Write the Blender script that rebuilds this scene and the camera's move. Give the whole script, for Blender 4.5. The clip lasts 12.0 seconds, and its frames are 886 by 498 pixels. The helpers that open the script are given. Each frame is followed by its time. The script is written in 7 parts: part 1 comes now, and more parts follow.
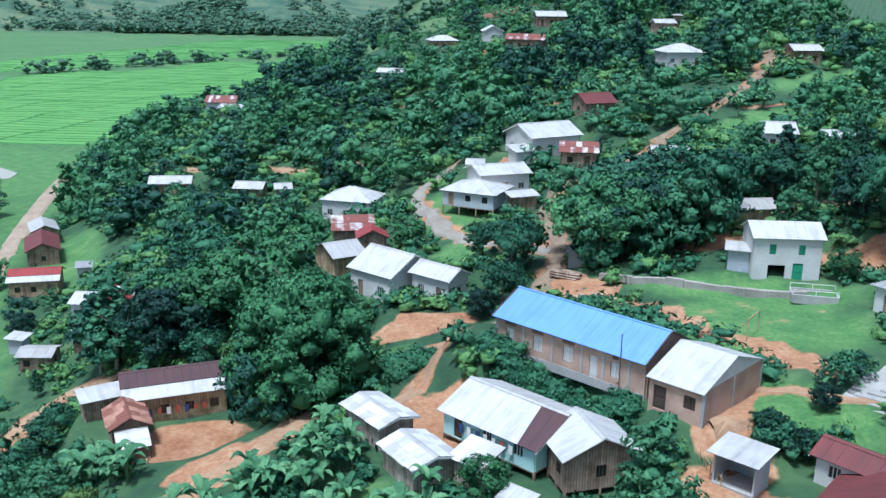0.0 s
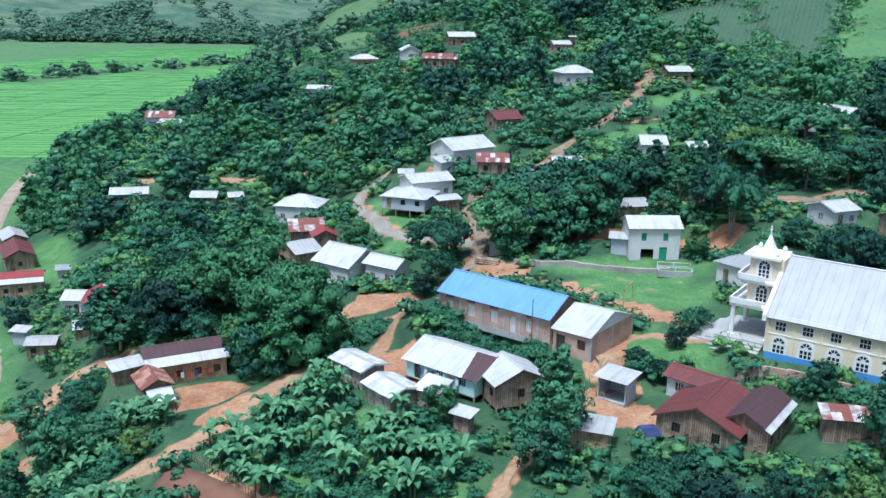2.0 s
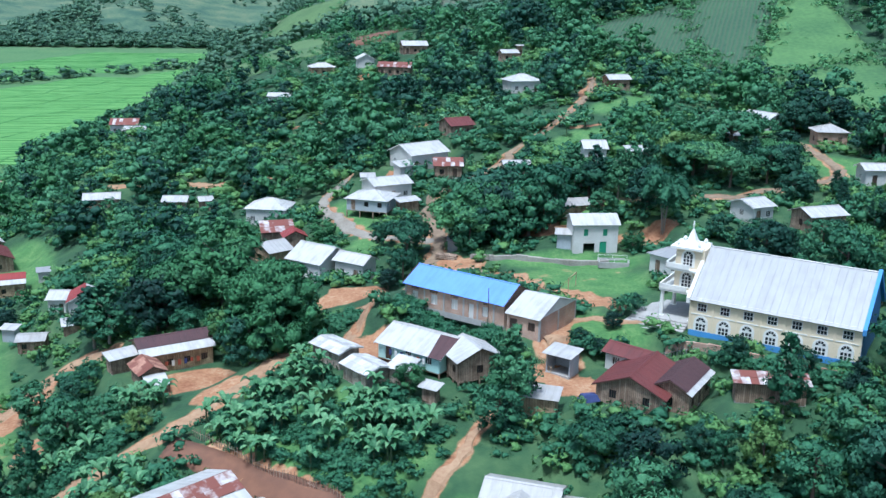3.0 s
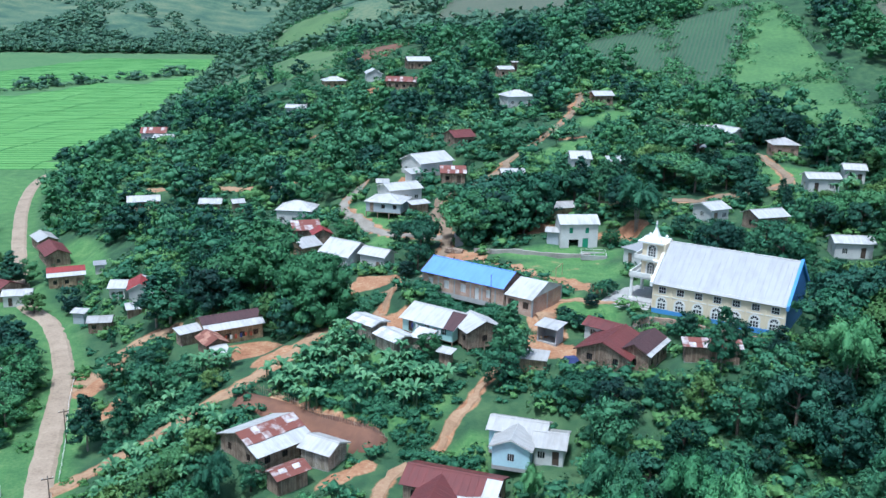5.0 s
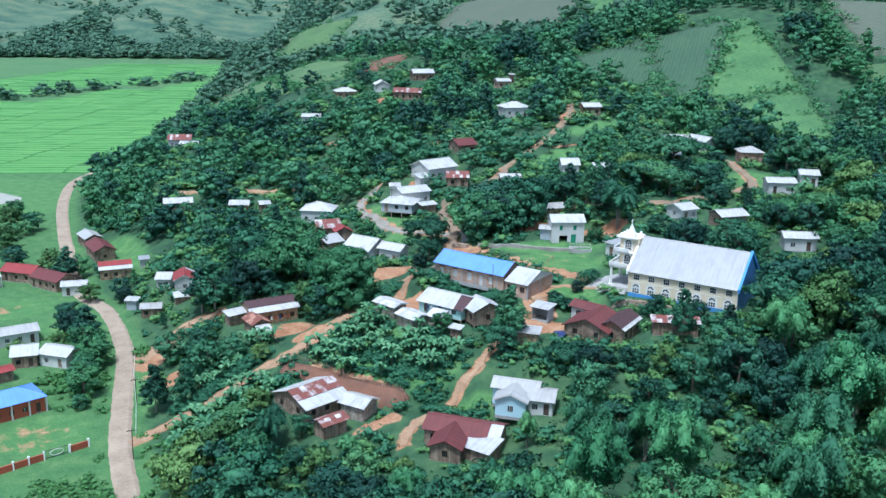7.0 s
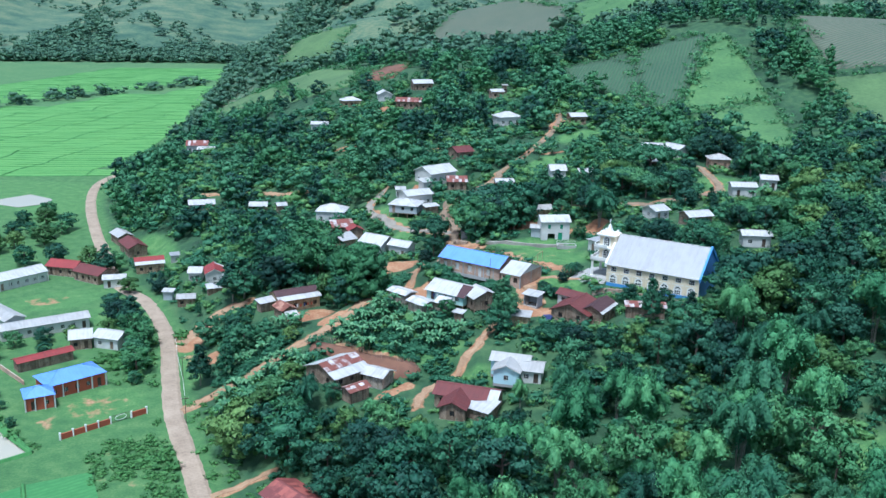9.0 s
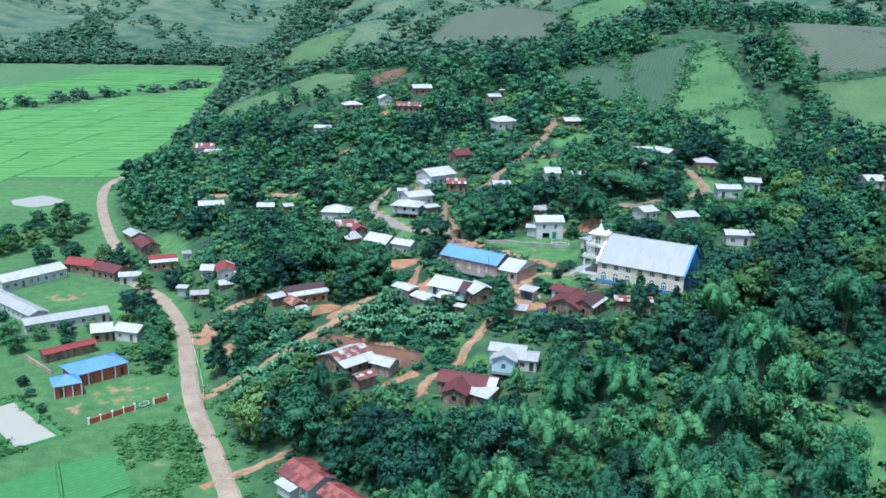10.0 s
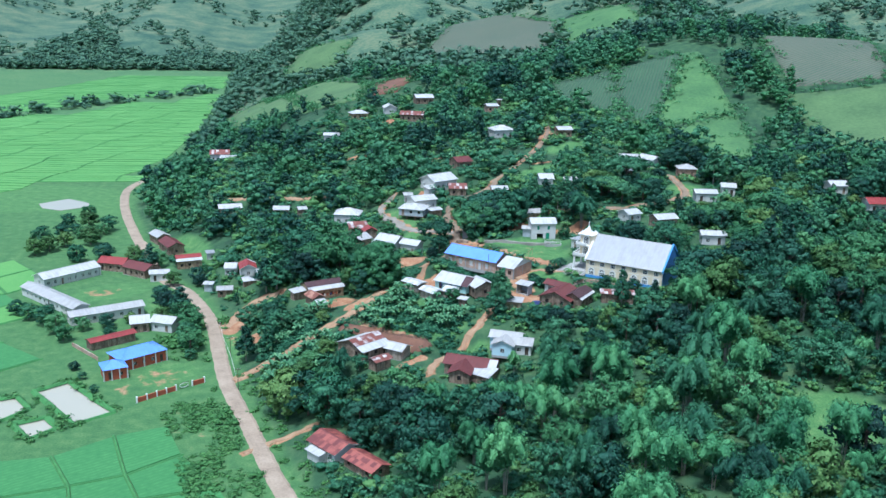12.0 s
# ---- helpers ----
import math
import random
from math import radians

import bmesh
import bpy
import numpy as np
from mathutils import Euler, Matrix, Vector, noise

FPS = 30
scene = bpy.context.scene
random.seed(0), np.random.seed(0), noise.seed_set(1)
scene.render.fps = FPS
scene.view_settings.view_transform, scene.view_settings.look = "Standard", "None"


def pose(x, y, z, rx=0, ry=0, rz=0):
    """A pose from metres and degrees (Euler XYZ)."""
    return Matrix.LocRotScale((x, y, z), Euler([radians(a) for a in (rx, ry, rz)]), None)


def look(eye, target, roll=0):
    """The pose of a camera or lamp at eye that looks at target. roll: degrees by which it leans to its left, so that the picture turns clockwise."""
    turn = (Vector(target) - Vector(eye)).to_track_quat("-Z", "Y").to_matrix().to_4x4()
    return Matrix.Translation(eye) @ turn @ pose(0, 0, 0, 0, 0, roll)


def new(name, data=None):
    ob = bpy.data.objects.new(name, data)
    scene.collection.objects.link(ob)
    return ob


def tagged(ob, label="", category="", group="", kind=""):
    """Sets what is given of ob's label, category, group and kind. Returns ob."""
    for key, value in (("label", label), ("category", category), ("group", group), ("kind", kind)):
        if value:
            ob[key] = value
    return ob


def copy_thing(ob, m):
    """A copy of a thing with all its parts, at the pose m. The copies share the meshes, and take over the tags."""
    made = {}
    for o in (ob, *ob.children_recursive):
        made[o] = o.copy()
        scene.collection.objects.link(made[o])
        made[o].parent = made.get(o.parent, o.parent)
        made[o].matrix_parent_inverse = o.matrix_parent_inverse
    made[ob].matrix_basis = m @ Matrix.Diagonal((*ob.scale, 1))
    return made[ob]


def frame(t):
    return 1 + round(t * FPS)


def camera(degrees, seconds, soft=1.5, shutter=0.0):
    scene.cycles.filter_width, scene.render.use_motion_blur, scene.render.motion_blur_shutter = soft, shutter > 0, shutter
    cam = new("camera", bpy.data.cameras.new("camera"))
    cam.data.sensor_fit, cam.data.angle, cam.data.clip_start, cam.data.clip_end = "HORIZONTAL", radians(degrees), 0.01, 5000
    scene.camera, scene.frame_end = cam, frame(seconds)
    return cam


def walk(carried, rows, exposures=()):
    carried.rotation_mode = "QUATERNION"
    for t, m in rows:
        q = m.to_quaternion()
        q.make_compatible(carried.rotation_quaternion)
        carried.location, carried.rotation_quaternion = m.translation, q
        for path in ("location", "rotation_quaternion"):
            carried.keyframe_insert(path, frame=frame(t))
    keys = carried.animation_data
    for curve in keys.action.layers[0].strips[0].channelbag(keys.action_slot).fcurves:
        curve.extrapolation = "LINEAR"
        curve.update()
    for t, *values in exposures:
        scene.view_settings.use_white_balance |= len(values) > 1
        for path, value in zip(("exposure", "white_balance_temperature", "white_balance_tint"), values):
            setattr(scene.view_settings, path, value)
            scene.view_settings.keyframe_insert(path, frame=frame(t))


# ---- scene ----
# ---------------------------------------------------------------- camera
cam = camera(50.2, 12.0, soft=1.5)
PATH = [
    (0.0, (-0.613, -1.148, 52.483), (-0.626, 0.776, 51.934), 0.9),
    (0.5, (-1.831, -8.353, 54.242), (-1.83, -6.43, 53.694), 0.9),
    (1.0, (-3.139, -14.721, 55.821), (-3.087, -12.798, 55.274), 1.0),
    (1.5, (-4.596, -21.833, 57.521), (-4.471, -19.913, 56.977), 1.0),
    (2.0, (-5.975, -28.124, 59.057), (-5.795, -26.208, 58.514), 1.0),
    (2.5, (-7.609, -35.238, 60.77), (-7.369, -33.327, 60.229), 1.0),
    (3.0, (-9.147, -41.654, 62.289), (-8.864, -39.749, 61.749), 1.0),
    (5.0, (-15.962, -68.582, 68.783), (-15.665, -66.678, 68.246), 1.2),
    (5.5, (-17.653, -75.467, 70.428), (-17.356, -73.564, 69.891), 1.2),
    (6.0, (-19.284, -81.777, 71.954), (-18.986, -79.873, 71.417), 1.2),
    (6.5, (-21.017, -88.851, 73.626), (-20.716, -86.948, 73.089), 1.3),
    (7.0, (-22.601, -95.154, 75.108), (-22.296, -93.251, 74.572), 1.2),
    (9.0, (-29.48, -121.485, 81.86), (-29.158, -119.585, 81.323), 1.3),
    (9.5, (-31.315, -128.155, 83.344), (-30.988, -126.256, 82.809), 1.4),
    (10.0, (-32.882, -134.019, 84.908), (-32.551, -132.12, 84.372), 1.4),
    (10.5, (-34.66, -140.363, 86.596), (-34.324, -138.465, 86.06), 1.4),
    (11.0, (-36.091, -146.157, 88.195), (-35.754, -144.26, 87.66), 1.4),
    (11.5, (-37.765, -152.292, 89.794), (-37.426, -150.395, 89.259), 1.4),
    (12.0, (-39.263, -157.938, 91.136), (-38.924, -156.041, 90.603), 1.4),
]
walk(cam, [(t, look(eye, target, roll)) for t, eye, target, roll in PATH],
     exposures=[(0.0, 0.7, 5100, 6), (12.0, 0.7, 5000, 5)])

# ---------------------------------------------------------------- light
SUN_HIGH, SUN_TURN = 72.0, 215.0
world = bpy.data.worlds.new("overcast")
scene.world = world
world.use_nodes = True
wn = world.node_tree
sky = wn.nodes.new("ShaderNodeTexSky")
sky.sky_type, sky.sun_disc = "NISHITA", False
sky.sun_elevation, sky.sun_rotation = radians(SUN_HIGH), radians(SUN_TURN)
sky.air_density, sky.dust_density = 1.4, 4.0
wn.links.new(sky.outputs[0], wn.nodes["Background"].inputs[0])
wn.nodes["Background"].inputs[1].default_value = 0.086
sun = new("sun", bpy.data.lights.new("sun", "SUN"))
sun.data.energy, sun.data.angle, sun.data.color = 2.7, radians(10), (1.0, 0.97, 0.92)
a, e = radians(SUN_TURN), radians(SUN_HIGH)
sun.matrix_world = look((math.sin(a) * math.cos(e) * 300, math.cos(a) * math.cos(e) * 300, math.sin(e) * 300), (0, 0, 0))


# ---------------------------------------------------------------- materials
def material(name, rough=0.8, metal=0.0):
    m = bpy.data.materials.new(name)
    m.use_nodes = True
    b = m.node_tree.nodes["Principled BSDF"]
    b.inputs["Roughness"].default_value, b.inputs["Metallic"].default_value = rough, metal
    return m, m.node_tree, b


def noise_node(t, scale, detail=4, coords="Object", rough=0.55):
    n = t.nodes.new("ShaderNodeTexNoise")
    n.inputs["Scale"].default_value, n.inputs["Detail"].default_value, n.inputs["Roughness"].default_value = scale, detail, rough
    c = t.nodes.new("ShaderNodeTexCoord")
    t.links.new(c.outputs[coords], n.inputs["Vector"])
    return n


def ramp(t, src, stops):
    r = t.nodes.new("ShaderNodeValToRGB")
    while len(r.color_ramp.elements) < len(stops):
        r.color_ramp.elements.new(0.5)
    for el, (p, c) in zip(r.color_ramp.elements, stops):
        el.position, el.color = p, (*c, 1)
    t.links.new(src, r.inputs[0])
    return r.outputs[0]


def mix(t, fac, a, b, mode="MIX"):
    n = t.nodes.new("ShaderNodeMix")
    n.data_type, n.blend_type = "RGBA", mode
    for sock, v in ((n.inputs[0], fac), (n.inputs[6], a), (n.inputs[7], b)):
        if isinstance(v, (int, float)):
            sock.default_value = v
        elif isinstance(v, tuple):
            sock.default_value = (*v, 1)
        else:
            t.links.new(v, sock)
    return n.outputs[2]


def bump(t, b, src, strength=0.4, dist=0.05):
    n = t.nodes.new("ShaderNodeBump")
    n.inputs["Strength"].default_value, n.inputs["Distance"].default_value = strength, dist
    t.links.new(src, n.inputs["Height"])
    t.links.new(n.outputs[0], b.inputs["Normal"])


def plain(name, c, c2=None, rough=0.8, metal=0.0, big=0.35, fine=6.0, relief=0.25):
    """Paint, plaster, timber, concrete: two scales of stain and grain between two tones."""
    m, t, b = material(name, rough, metal)
    c2 = c2 or tuple(v * 0.72 for v in c)
    big_n, fine_n = noise_node(t, big, 5), noise_node(t, fine, 6)
    k = mix(t, 0.45, big_n.outputs[0], fine_n.outputs[0])
    col = ramp(t, k, [(0.36, c2), (0.62, c)])
    t.links.new(col, b.inputs["Base Color"])
    bump(t, b, fine_n.outputs[0], relief, 0.03)
    return m


def sheet_metal(name, c, stain, amount=0.35, rough=0.45, ribs=True):
    """Corrugated roofing: fine ribs run down the slope (local y), with run-off stains."""
    m, t, b = material(name, rough, 0.15)
    co = t.nodes.new("ShaderNodeTexCoord")
    mp = t.nodes.new("ShaderNodeMapping")
    mp.inputs["Scale"].default_value = (1.6, 0.22, 0.5)
    t.links.new(co.outputs["Object"], mp.inputs[0])
    n = t.nodes.new("ShaderNodeTexNoise")
    n.inputs["Scale"].default_value, n.inputs["Detail"].default_value = 1.1, 7
    t.links.new(mp.outputs[0], n.inputs["Vector"])
    n2 = noise_node(t, 0.5, 6)
    k = mix(t, 0.5, n.outputs[0], n2.outputs[0])
    col = ramp(t, k, [(0.5 - amount * 0.55, stain), (0.5 + amount * 0.12, c), (0.75, tuple(min(1, v * 1.08) for v in c))])
    t.links.new(col, b.inputs["Base Color"])
    if ribs:
        w = t.nodes.new("ShaderNodeTexWave")
        w.bands_direction = "X"
        w.inputs["Scale"].default_value = 2.6
        t.links.new(co.outputs["Object"], w.inputs["Vector"])
        bump(t, b, w.outputs[0], 0.25, 0.03)
    return m


def patched_metal(name, c, c2, share=0.5, rough=0.6):
    """Loose roofing sheets: each one is either bright or rusted."""
    m, t, b = material(name, rough, 0.1)
    o = t.nodes.new("ShaderNodeObjectInfo")
    n = noise_node(t, 0.9, 6)
    k = mix(t, 0.62, o.outputs["Random"], n.outputs[0])
    col = ramp(t, k, [(share - 0.1, c2), (share + 0.1, c)])
    t.links.new(col, b.inputs["Base Color"])
    bump(t, b, n.outputs[0], 0.2, 0.03)
    return m


def foliage(name, dark, mid, light, rough=0.6, glow=0.09, grain=3.5):
    """Leaves: a tone for each plant, a tone for each leaf, and light through the blade."""
    m, t, b = material(name, rough)
    b.inputs["Specular IOR Level"].default_value = 0.28
    o = t.nodes.new("ShaderNodeObjectInfo")
    g = t.nodes.new("ShaderNodeNewGeometry")
    n, clump, fine = noise_node(t, 0.2, 3), noise_node(t, 0.9, 3), noise_node(t, grain, 5, rough=0.7)
    k = mix(t, 0.5, n.outputs[0], clump.outputs[0])
    k = mix(t, 0.2, k, g.outputs["Random Per Island"])
    k = mix(t, 0.34, k, o.outputs["Random"])
    k = mix(t, 0.28, k, fine.outputs[0])
    col = ramp(t, k, [(0.33, dark), (0.49, mid), (0.66, light)])
    t.links.new(col, b.inputs["Base Color"])
    tr = t.nodes.new("ShaderNodeBsdfTranslucent")
    t.links.new(col, tr.inputs[0])
    mx = t.nodes.new("ShaderNodeMixShader")
    mx.inputs[0].default_value = glow
    t.links.new(b.outputs[0], mx.inputs[1])
    t.links.new(tr.outputs[0], mx.inputs[2])
    bump(t, b, fine.outputs[0], 1.0, 0.5 / grain)
    t.links.new(mx.outputs[0], t.nodes["Material Output"].inputs[0])
    return m


def ground_material():
    m, t, b = material("earth_and_grass", 0.95)
    n1, n2, n3 = noise_node(t, 0.03, 5), noise_node(t, 0.35, 6), noise_node(t, 2.2, 6)
    soil = t.nodes.new("ShaderNodeAttribute")
    soil.attribute_name = "soil"
    lush = t.nodes.new("ShaderNodeAttribute")
    lush.attribute_name = "lush"
    k = mix(t, 0.5, n1.outputs[0], n2.outputs[0])
    under = ramp(t, k, [(0.36, (0.016, 0.044, 0.02)), (0.5, (0.032, 0.082, 0.032)), (0.66, (0.075, 0.135, 0.05))])
    lawn = ramp(t, mix(t, 0.5, n2.outputs[0], n3.outputs[0]), [(0.34, (0.045, 0.125, 0.036)), (0.52, (0.085, 0.19, 0.052)), (0.7, (0.17, 0.255, 0.085))])
    # Distance haze, painted on the far ground as a paler green.
    haze = t.nodes.new("ShaderNodeAttribute")
    haze.attribute_name = "haze"
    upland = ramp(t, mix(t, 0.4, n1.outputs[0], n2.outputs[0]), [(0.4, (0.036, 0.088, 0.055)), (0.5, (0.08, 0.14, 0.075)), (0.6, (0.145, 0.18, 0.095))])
    green = mix(t, lush.outputs["Fac"], mix(t, haze.outputs["Fac"], under, upland), lawn)
    clay = ramp(t, mix(t, 0.5, n2.outputs[0], n3.outputs[0]), [(0.34, (0.23, 0.095, 0.045)), (0.52, (0.35, 0.18, 0.09)), (0.68, (0.44, 0.29, 0.17))])
    add = t.nodes.new("ShaderNodeMath")
    add.operation = "MULTIPLY_ADD"
    t.links.new(n2.outputs[0], add.inputs[0])
    add.inputs[1].default_value = 0.95
    t.links.new(soil.outputs["Fac"], add.inputs[2])
    edge = ramp(t, add.outputs[0], [(0.84, (0, 0, 0)), (1.0, (1, 1, 1))])
    t.links.new(mix(t, edge, green, clay), b.inputs["Base Color"])
    bump(t, b, n3.outputs[0], 0.7, 0.15)
    return m


def crop_material(name, dark, light, turn, scale, soil=(0.13, 0.12, 0.08), relief=0.6):
    """Planted rows: leafy bands with earth between them."""
    m, t, b = material(name, 0.9)
    co = t.nodes.new("ShaderNodeTexCoord")
    mp = t.nodes.new("ShaderNodeMapping")
    mp.inputs["Rotation"].default_value = (0, 0, radians(turn))
    t.links.new(co.outputs["Object"], mp.inputs[0])
    w = t.nodes.new("ShaderNodeTexWave")
    w.inputs["Scale"].default_value, w.inputs["Distortion"].default_value, w.inputs["Detail"].default_value = scale, 2.2, 4
    t.links.new(mp.outputs[0], w.inputs["Vector"])
    n, n2 = noise_node(t, 0.05, 5), noise_node(t, 0.8, 5)
    leaf = ramp(t, mix(t, 0.5, n.outputs[0], n2.outputs[0]), [(0.36, dark), (0.64, light)])
    k = ramp(t, w.outputs[0], [(0.2, (0.75, 0.75, 0.75)), (0.55, (0, 0, 0))])
    t.links.new(mix(t, k, leaf, soil), b.inputs["Base Color"])
    bump(t, b, w.outputs[0], relief, 0.3)
    return m


def plank_material(name, a, b, gap, wide=0.22, rough=0.9):
    """Upright boards, each of its own tone, with dark gaps and weathering."""
    m, t, sh = material(name, rough)
    co = t.nodes.new("ShaderNodeTexCoord")
    sp, add, cb = t.nodes.new("ShaderNodeSeparateXYZ"), t.nodes.new("ShaderNodeMath"), t.nodes.new("ShaderNodeCombineXYZ")
    t.links.new(co.outputs["Object"], sp.inputs[0])
    t.links.new(sp.outputs[0], add.inputs[0])
    t.links.new(sp.outputs[1], add.inputs[1])
    t.links.new(add.outputs[0], cb.inputs[0])
    t.links.new(sp.outputs[2], cb.inputs[1])
    br = t.nodes.new("ShaderNodeTexBrick")
    br.offset = 0.0
    br.inputs["Scale"].default_value = 1.0
    br.inputs["Brick Width"].default_value, br.inputs["Row Height"].default_value, br.inputs["Mortar Size"].default_value = wide, 9.0, 0.016
    br.inputs["Color1"].default_value, br.inputs["Color2"].default_value, br.inputs["Mortar"].default_value = (*a, 1), (*b, 1), (*gap, 1)
    t.links.new(cb.outputs[0], br.inputs["Vector"])
    n = noise_node(t, 1.1, 6)
    wear = ramp(t, n.outputs[0], [(0.34, (0.55, 0.5, 0.46)), (0.62, (1.1, 1.06, 1.0))])
    t.links.new(mix(t, 1.0, br.outputs[0], wear, "MULTIPLY"), sh.inputs["Base Color"])
    bump(t, sh, br.outputs[1], 0.4, 0.03)
    return m


def brick_material():
    m, t, b = material("fired_brick", 0.9)
    co = t.nodes.new("ShaderNodeTexCoord")
    mp = t.nodes.new("ShaderNodeMapping")
    mp.inputs["Rotation"].default_value = (radians(90), 0, 0)
    t.links.new(co.outputs["Object"], mp.inputs[0])
    br = t.nodes.new("ShaderNodeTexBrick")
    br.inputs["Scale"].default_value = 1.0
    br.inputs["Brick Width"].default_value, br.inputs["Row Height"].default_value, br.inputs["Mortar Size"].default_value = 0.23, 0.085, 0.012
    br.inputs["Color1"].default_value, br.inputs["Color2"].default_value, br.inputs["Mortar"].default_value = (0.5, 0.31, 0.225, 1), (0.42, 0.245, 0.175, 1), (0.48, 0.41, 0.34, 1)
    t.links.new(mp.outputs[0], br.inputs["Vector"])
    n = noise_node(t, 0.5, 6)
    grime = ramp(t, n.outputs[0], [(0.35, (0.72, 0.68, 0.66)), (0.62, (1.1, 1.05, 1.0))])
    t.links.new(mix(t, 1.0, br.outputs[0], grime, "MULTIPLY"), b.inputs["Base Color"])
    bump(t, b, br.outputs[1], 0.3, 0.02)
    return m


def glass_material():
    m, t, b = material("window_glass", 0.08)
    b.inputs["Base Color"].default_value = (0.02, 0.025, 0.03, 1)
    return m


def water_material():
    m, t, b = material("pond_water", 0.1)
    # Pale base carries the bright sky's reflection as well as the mud.
    b.inputs["Base Color"].default_value = (0.42, 0.385, 0.29, 1)
    n = noise_node(t, 1.2, 3)
    bump(t, b, n.outputs[0], 0.05, 0.02)
    return m


EARTH = ground_material()
ZINC = sheet_metal("bright_zinc_roofing", (0.55, 0.53, 0.5), (0.38, 0.36, 0.33), 0.32)
OLDZINC = sheet_metal("weathered_zinc_roofing", (0.47, 0.45, 0.42), (0.28, 0.25, 0.21), 0.55)
MAROON = sheet_metal("maroon_roofing", (0.165, 0.042, 0.036), (0.06, 0.026, 0.026), 0.75, 0.55)
DARKRUST = sheet_metal("dark_rusted_roofing", (0.085, 0.04, 0.04), (0.05, 0.03, 0.032), 0.5, 0.65)
REDROOF = sheet_metal("red_roofing", (0.3, 0.045, 0.04), (0.18, 0.04, 0.035), 0.4, 0.5)
BLUEROOF = sheet_metal("blue_roofing", (0.18, 0.33, 0.86), (0.15, 0.28, 0.76), 0.3, 0.42)
CHURCHROOF = sheet_metal("pale_blue_grey_roofing", (0.34, 0.335, 0.325), (0.29, 0.285, 0.28), 0.3, 0.4)
RUSTMIX = patched_metal("rusted_sheet_patchwork", (0.6, 0.58, 0.55), (0.2, 0.065, 0.045), 0.62)
RUSTORANGE = patched_metal("orange_rusted_sheets", (0.45, 0.24, 0.16), (0.2, 0.07, 0.045), 0.52)
RUSTRED = patched_metal("red_sheet_roofing", (0.34, 0.1, 0.075), (0.16, 0.045, 0.04), 0.5)
ZINCMIX = patched_metal("mixed_zinc_sheets", (0.62, 0.6, 0.57), (0.44, 0.42, 0.39), 0.45, 0.5)
WHITE = plain("white_wall_paint", (0.66, 0.64, 0.6), (0.5, 0.48, 0.44))
CREAM = plain("cream_wall_paint", (0.8, 0.68, 0.48), (0.7, 0.58, 0.4), big=0.25)
TRIM = plain("white_painted_trim", (0.82, 0.8, 0.75), (0.68, 0.66, 0.6))
MINT = plain("mint_wall_paint", (0.5, 0.75, 0.68), (0.42, 0.62, 0.57))
SKYBLUE = plain("light_blue_wall_paint", (0.55, 0.75, 0.78), (0.46, 0.63, 0.66))
GREENPAINT = plain("green_shutter_paint", (0.05, 0.3, 0.16), (0.04, 0.22, 0.12))
BLUEPAINT = plain("blue_plinth_paint", (0.1, 0.3, 0.62), (0.09, 0.24, 0.5))
GABLEBLUE = plain("bright_blue_gable_paint", (0.2, 0.42, 0.8), (0.16, 0.34, 0.68))
BRICK = brick_material()
REDBRICK = plain("red_painted_wall", (0.45, 0.1, 0.05), (0.33, 0.08, 0.045))
CONCRETE = plain("weathered_concrete", (0.42, 0.4, 0.37), (0.29, 0.28, 0.26), fine=3.0)
ROADMAT = plain("pale_concrete_road", (0.4, 0.305, 0.215), (0.25, 0.185, 0.125), rough=0.92, big=0.25, fine=2.5, relief=0.4)
CLAY = plain("orange_clay_track", (0.4, 0.26, 0.15), (0.27, 0.155, 0.085), rough=0.95, big=0.3, fine=2.0, relief=0.6)
REDCLAY = plain("red_cut_earth", (0.36, 0.13, 0.06), (0.22, 0.08, 0.04), rough=0.95, big=0.5, fine=2.5, relief=0.8)
TIMBER = plank_material("weathered_timber_boards", (0.4, 0.31, 0.235), (0.25, 0.175, 0.125), (0.08, 0.055, 0.045))
DARKWOOD = plain("dark_timber", (0.1, 0.065, 0.045), (0.05, 0.035, 0.028), fine=9)
BAMBOO = plank_material("split_bamboo_wall", (0.5, 0.39, 0.25), (0.36, 0.26, 0.16), (0.16, 0.11, 0.07), 0.3)
BOARDS = plank_material("pale_weathered_boards", (0.48, 0.43, 0.37), (0.32, 0.27, 0.21), (0.12, 0.1, 0.08), 0.25)
GREYWALL = plain("grey_sheet_wall", (0.45, 0.48, 0.5), (0.34, 0.36, 0.37))
STONE = plain("rough_stone", (0.4, 0.36, 0.31), (0.24, 0.21, 0.18), fine=4, relief=0.8)
GLASS = glass_material()
WATER = water_material()
CLOTH = plain("dark_blue_tarpaulin", (0.05, 0.07, 0.2), (0.03, 0.04, 0.12))
BARK = plain("tree_bark", (0.16, 0.12, 0.09), (0.07, 0.055, 0.045), fine=8, relief=0.8)
PALEBARK = plain("pale_trunk_bark", (0.36, 0.33, 0.27), (0.2, 0.18, 0.15), fine=8)
LEAF = foliage("broad_leaves", (0.011, 0.05, 0.032), (0.04, 0.14, 0.07), (0.09, 0.235, 0.105))
LEAF_LIGHT = foliage("bright_leaves", (0.024, 0.09, 0.038), (0.07, 0.205, 0.075), (0.14, 0.31, 0.12))
LEAF_OLIVE = foliage("olive_leaves", (0.03, 0.085, 0.026), (0.095, 0.2, 0.055), (0.19, 0.31, 0.09))
LEAF_DARK = foliage("deep_leaves", (0.008, 0.034, 0.026), (0.022, 0.082, 0.052), (0.05, 0.15, 0.082))
LEAF_BAMBOO = foliage("bamboo_leaves", (0.03, 0.12, 0.05), (0.085, 0.255, 0.1), (0.17, 0.38, 0.14), grain=5.0)
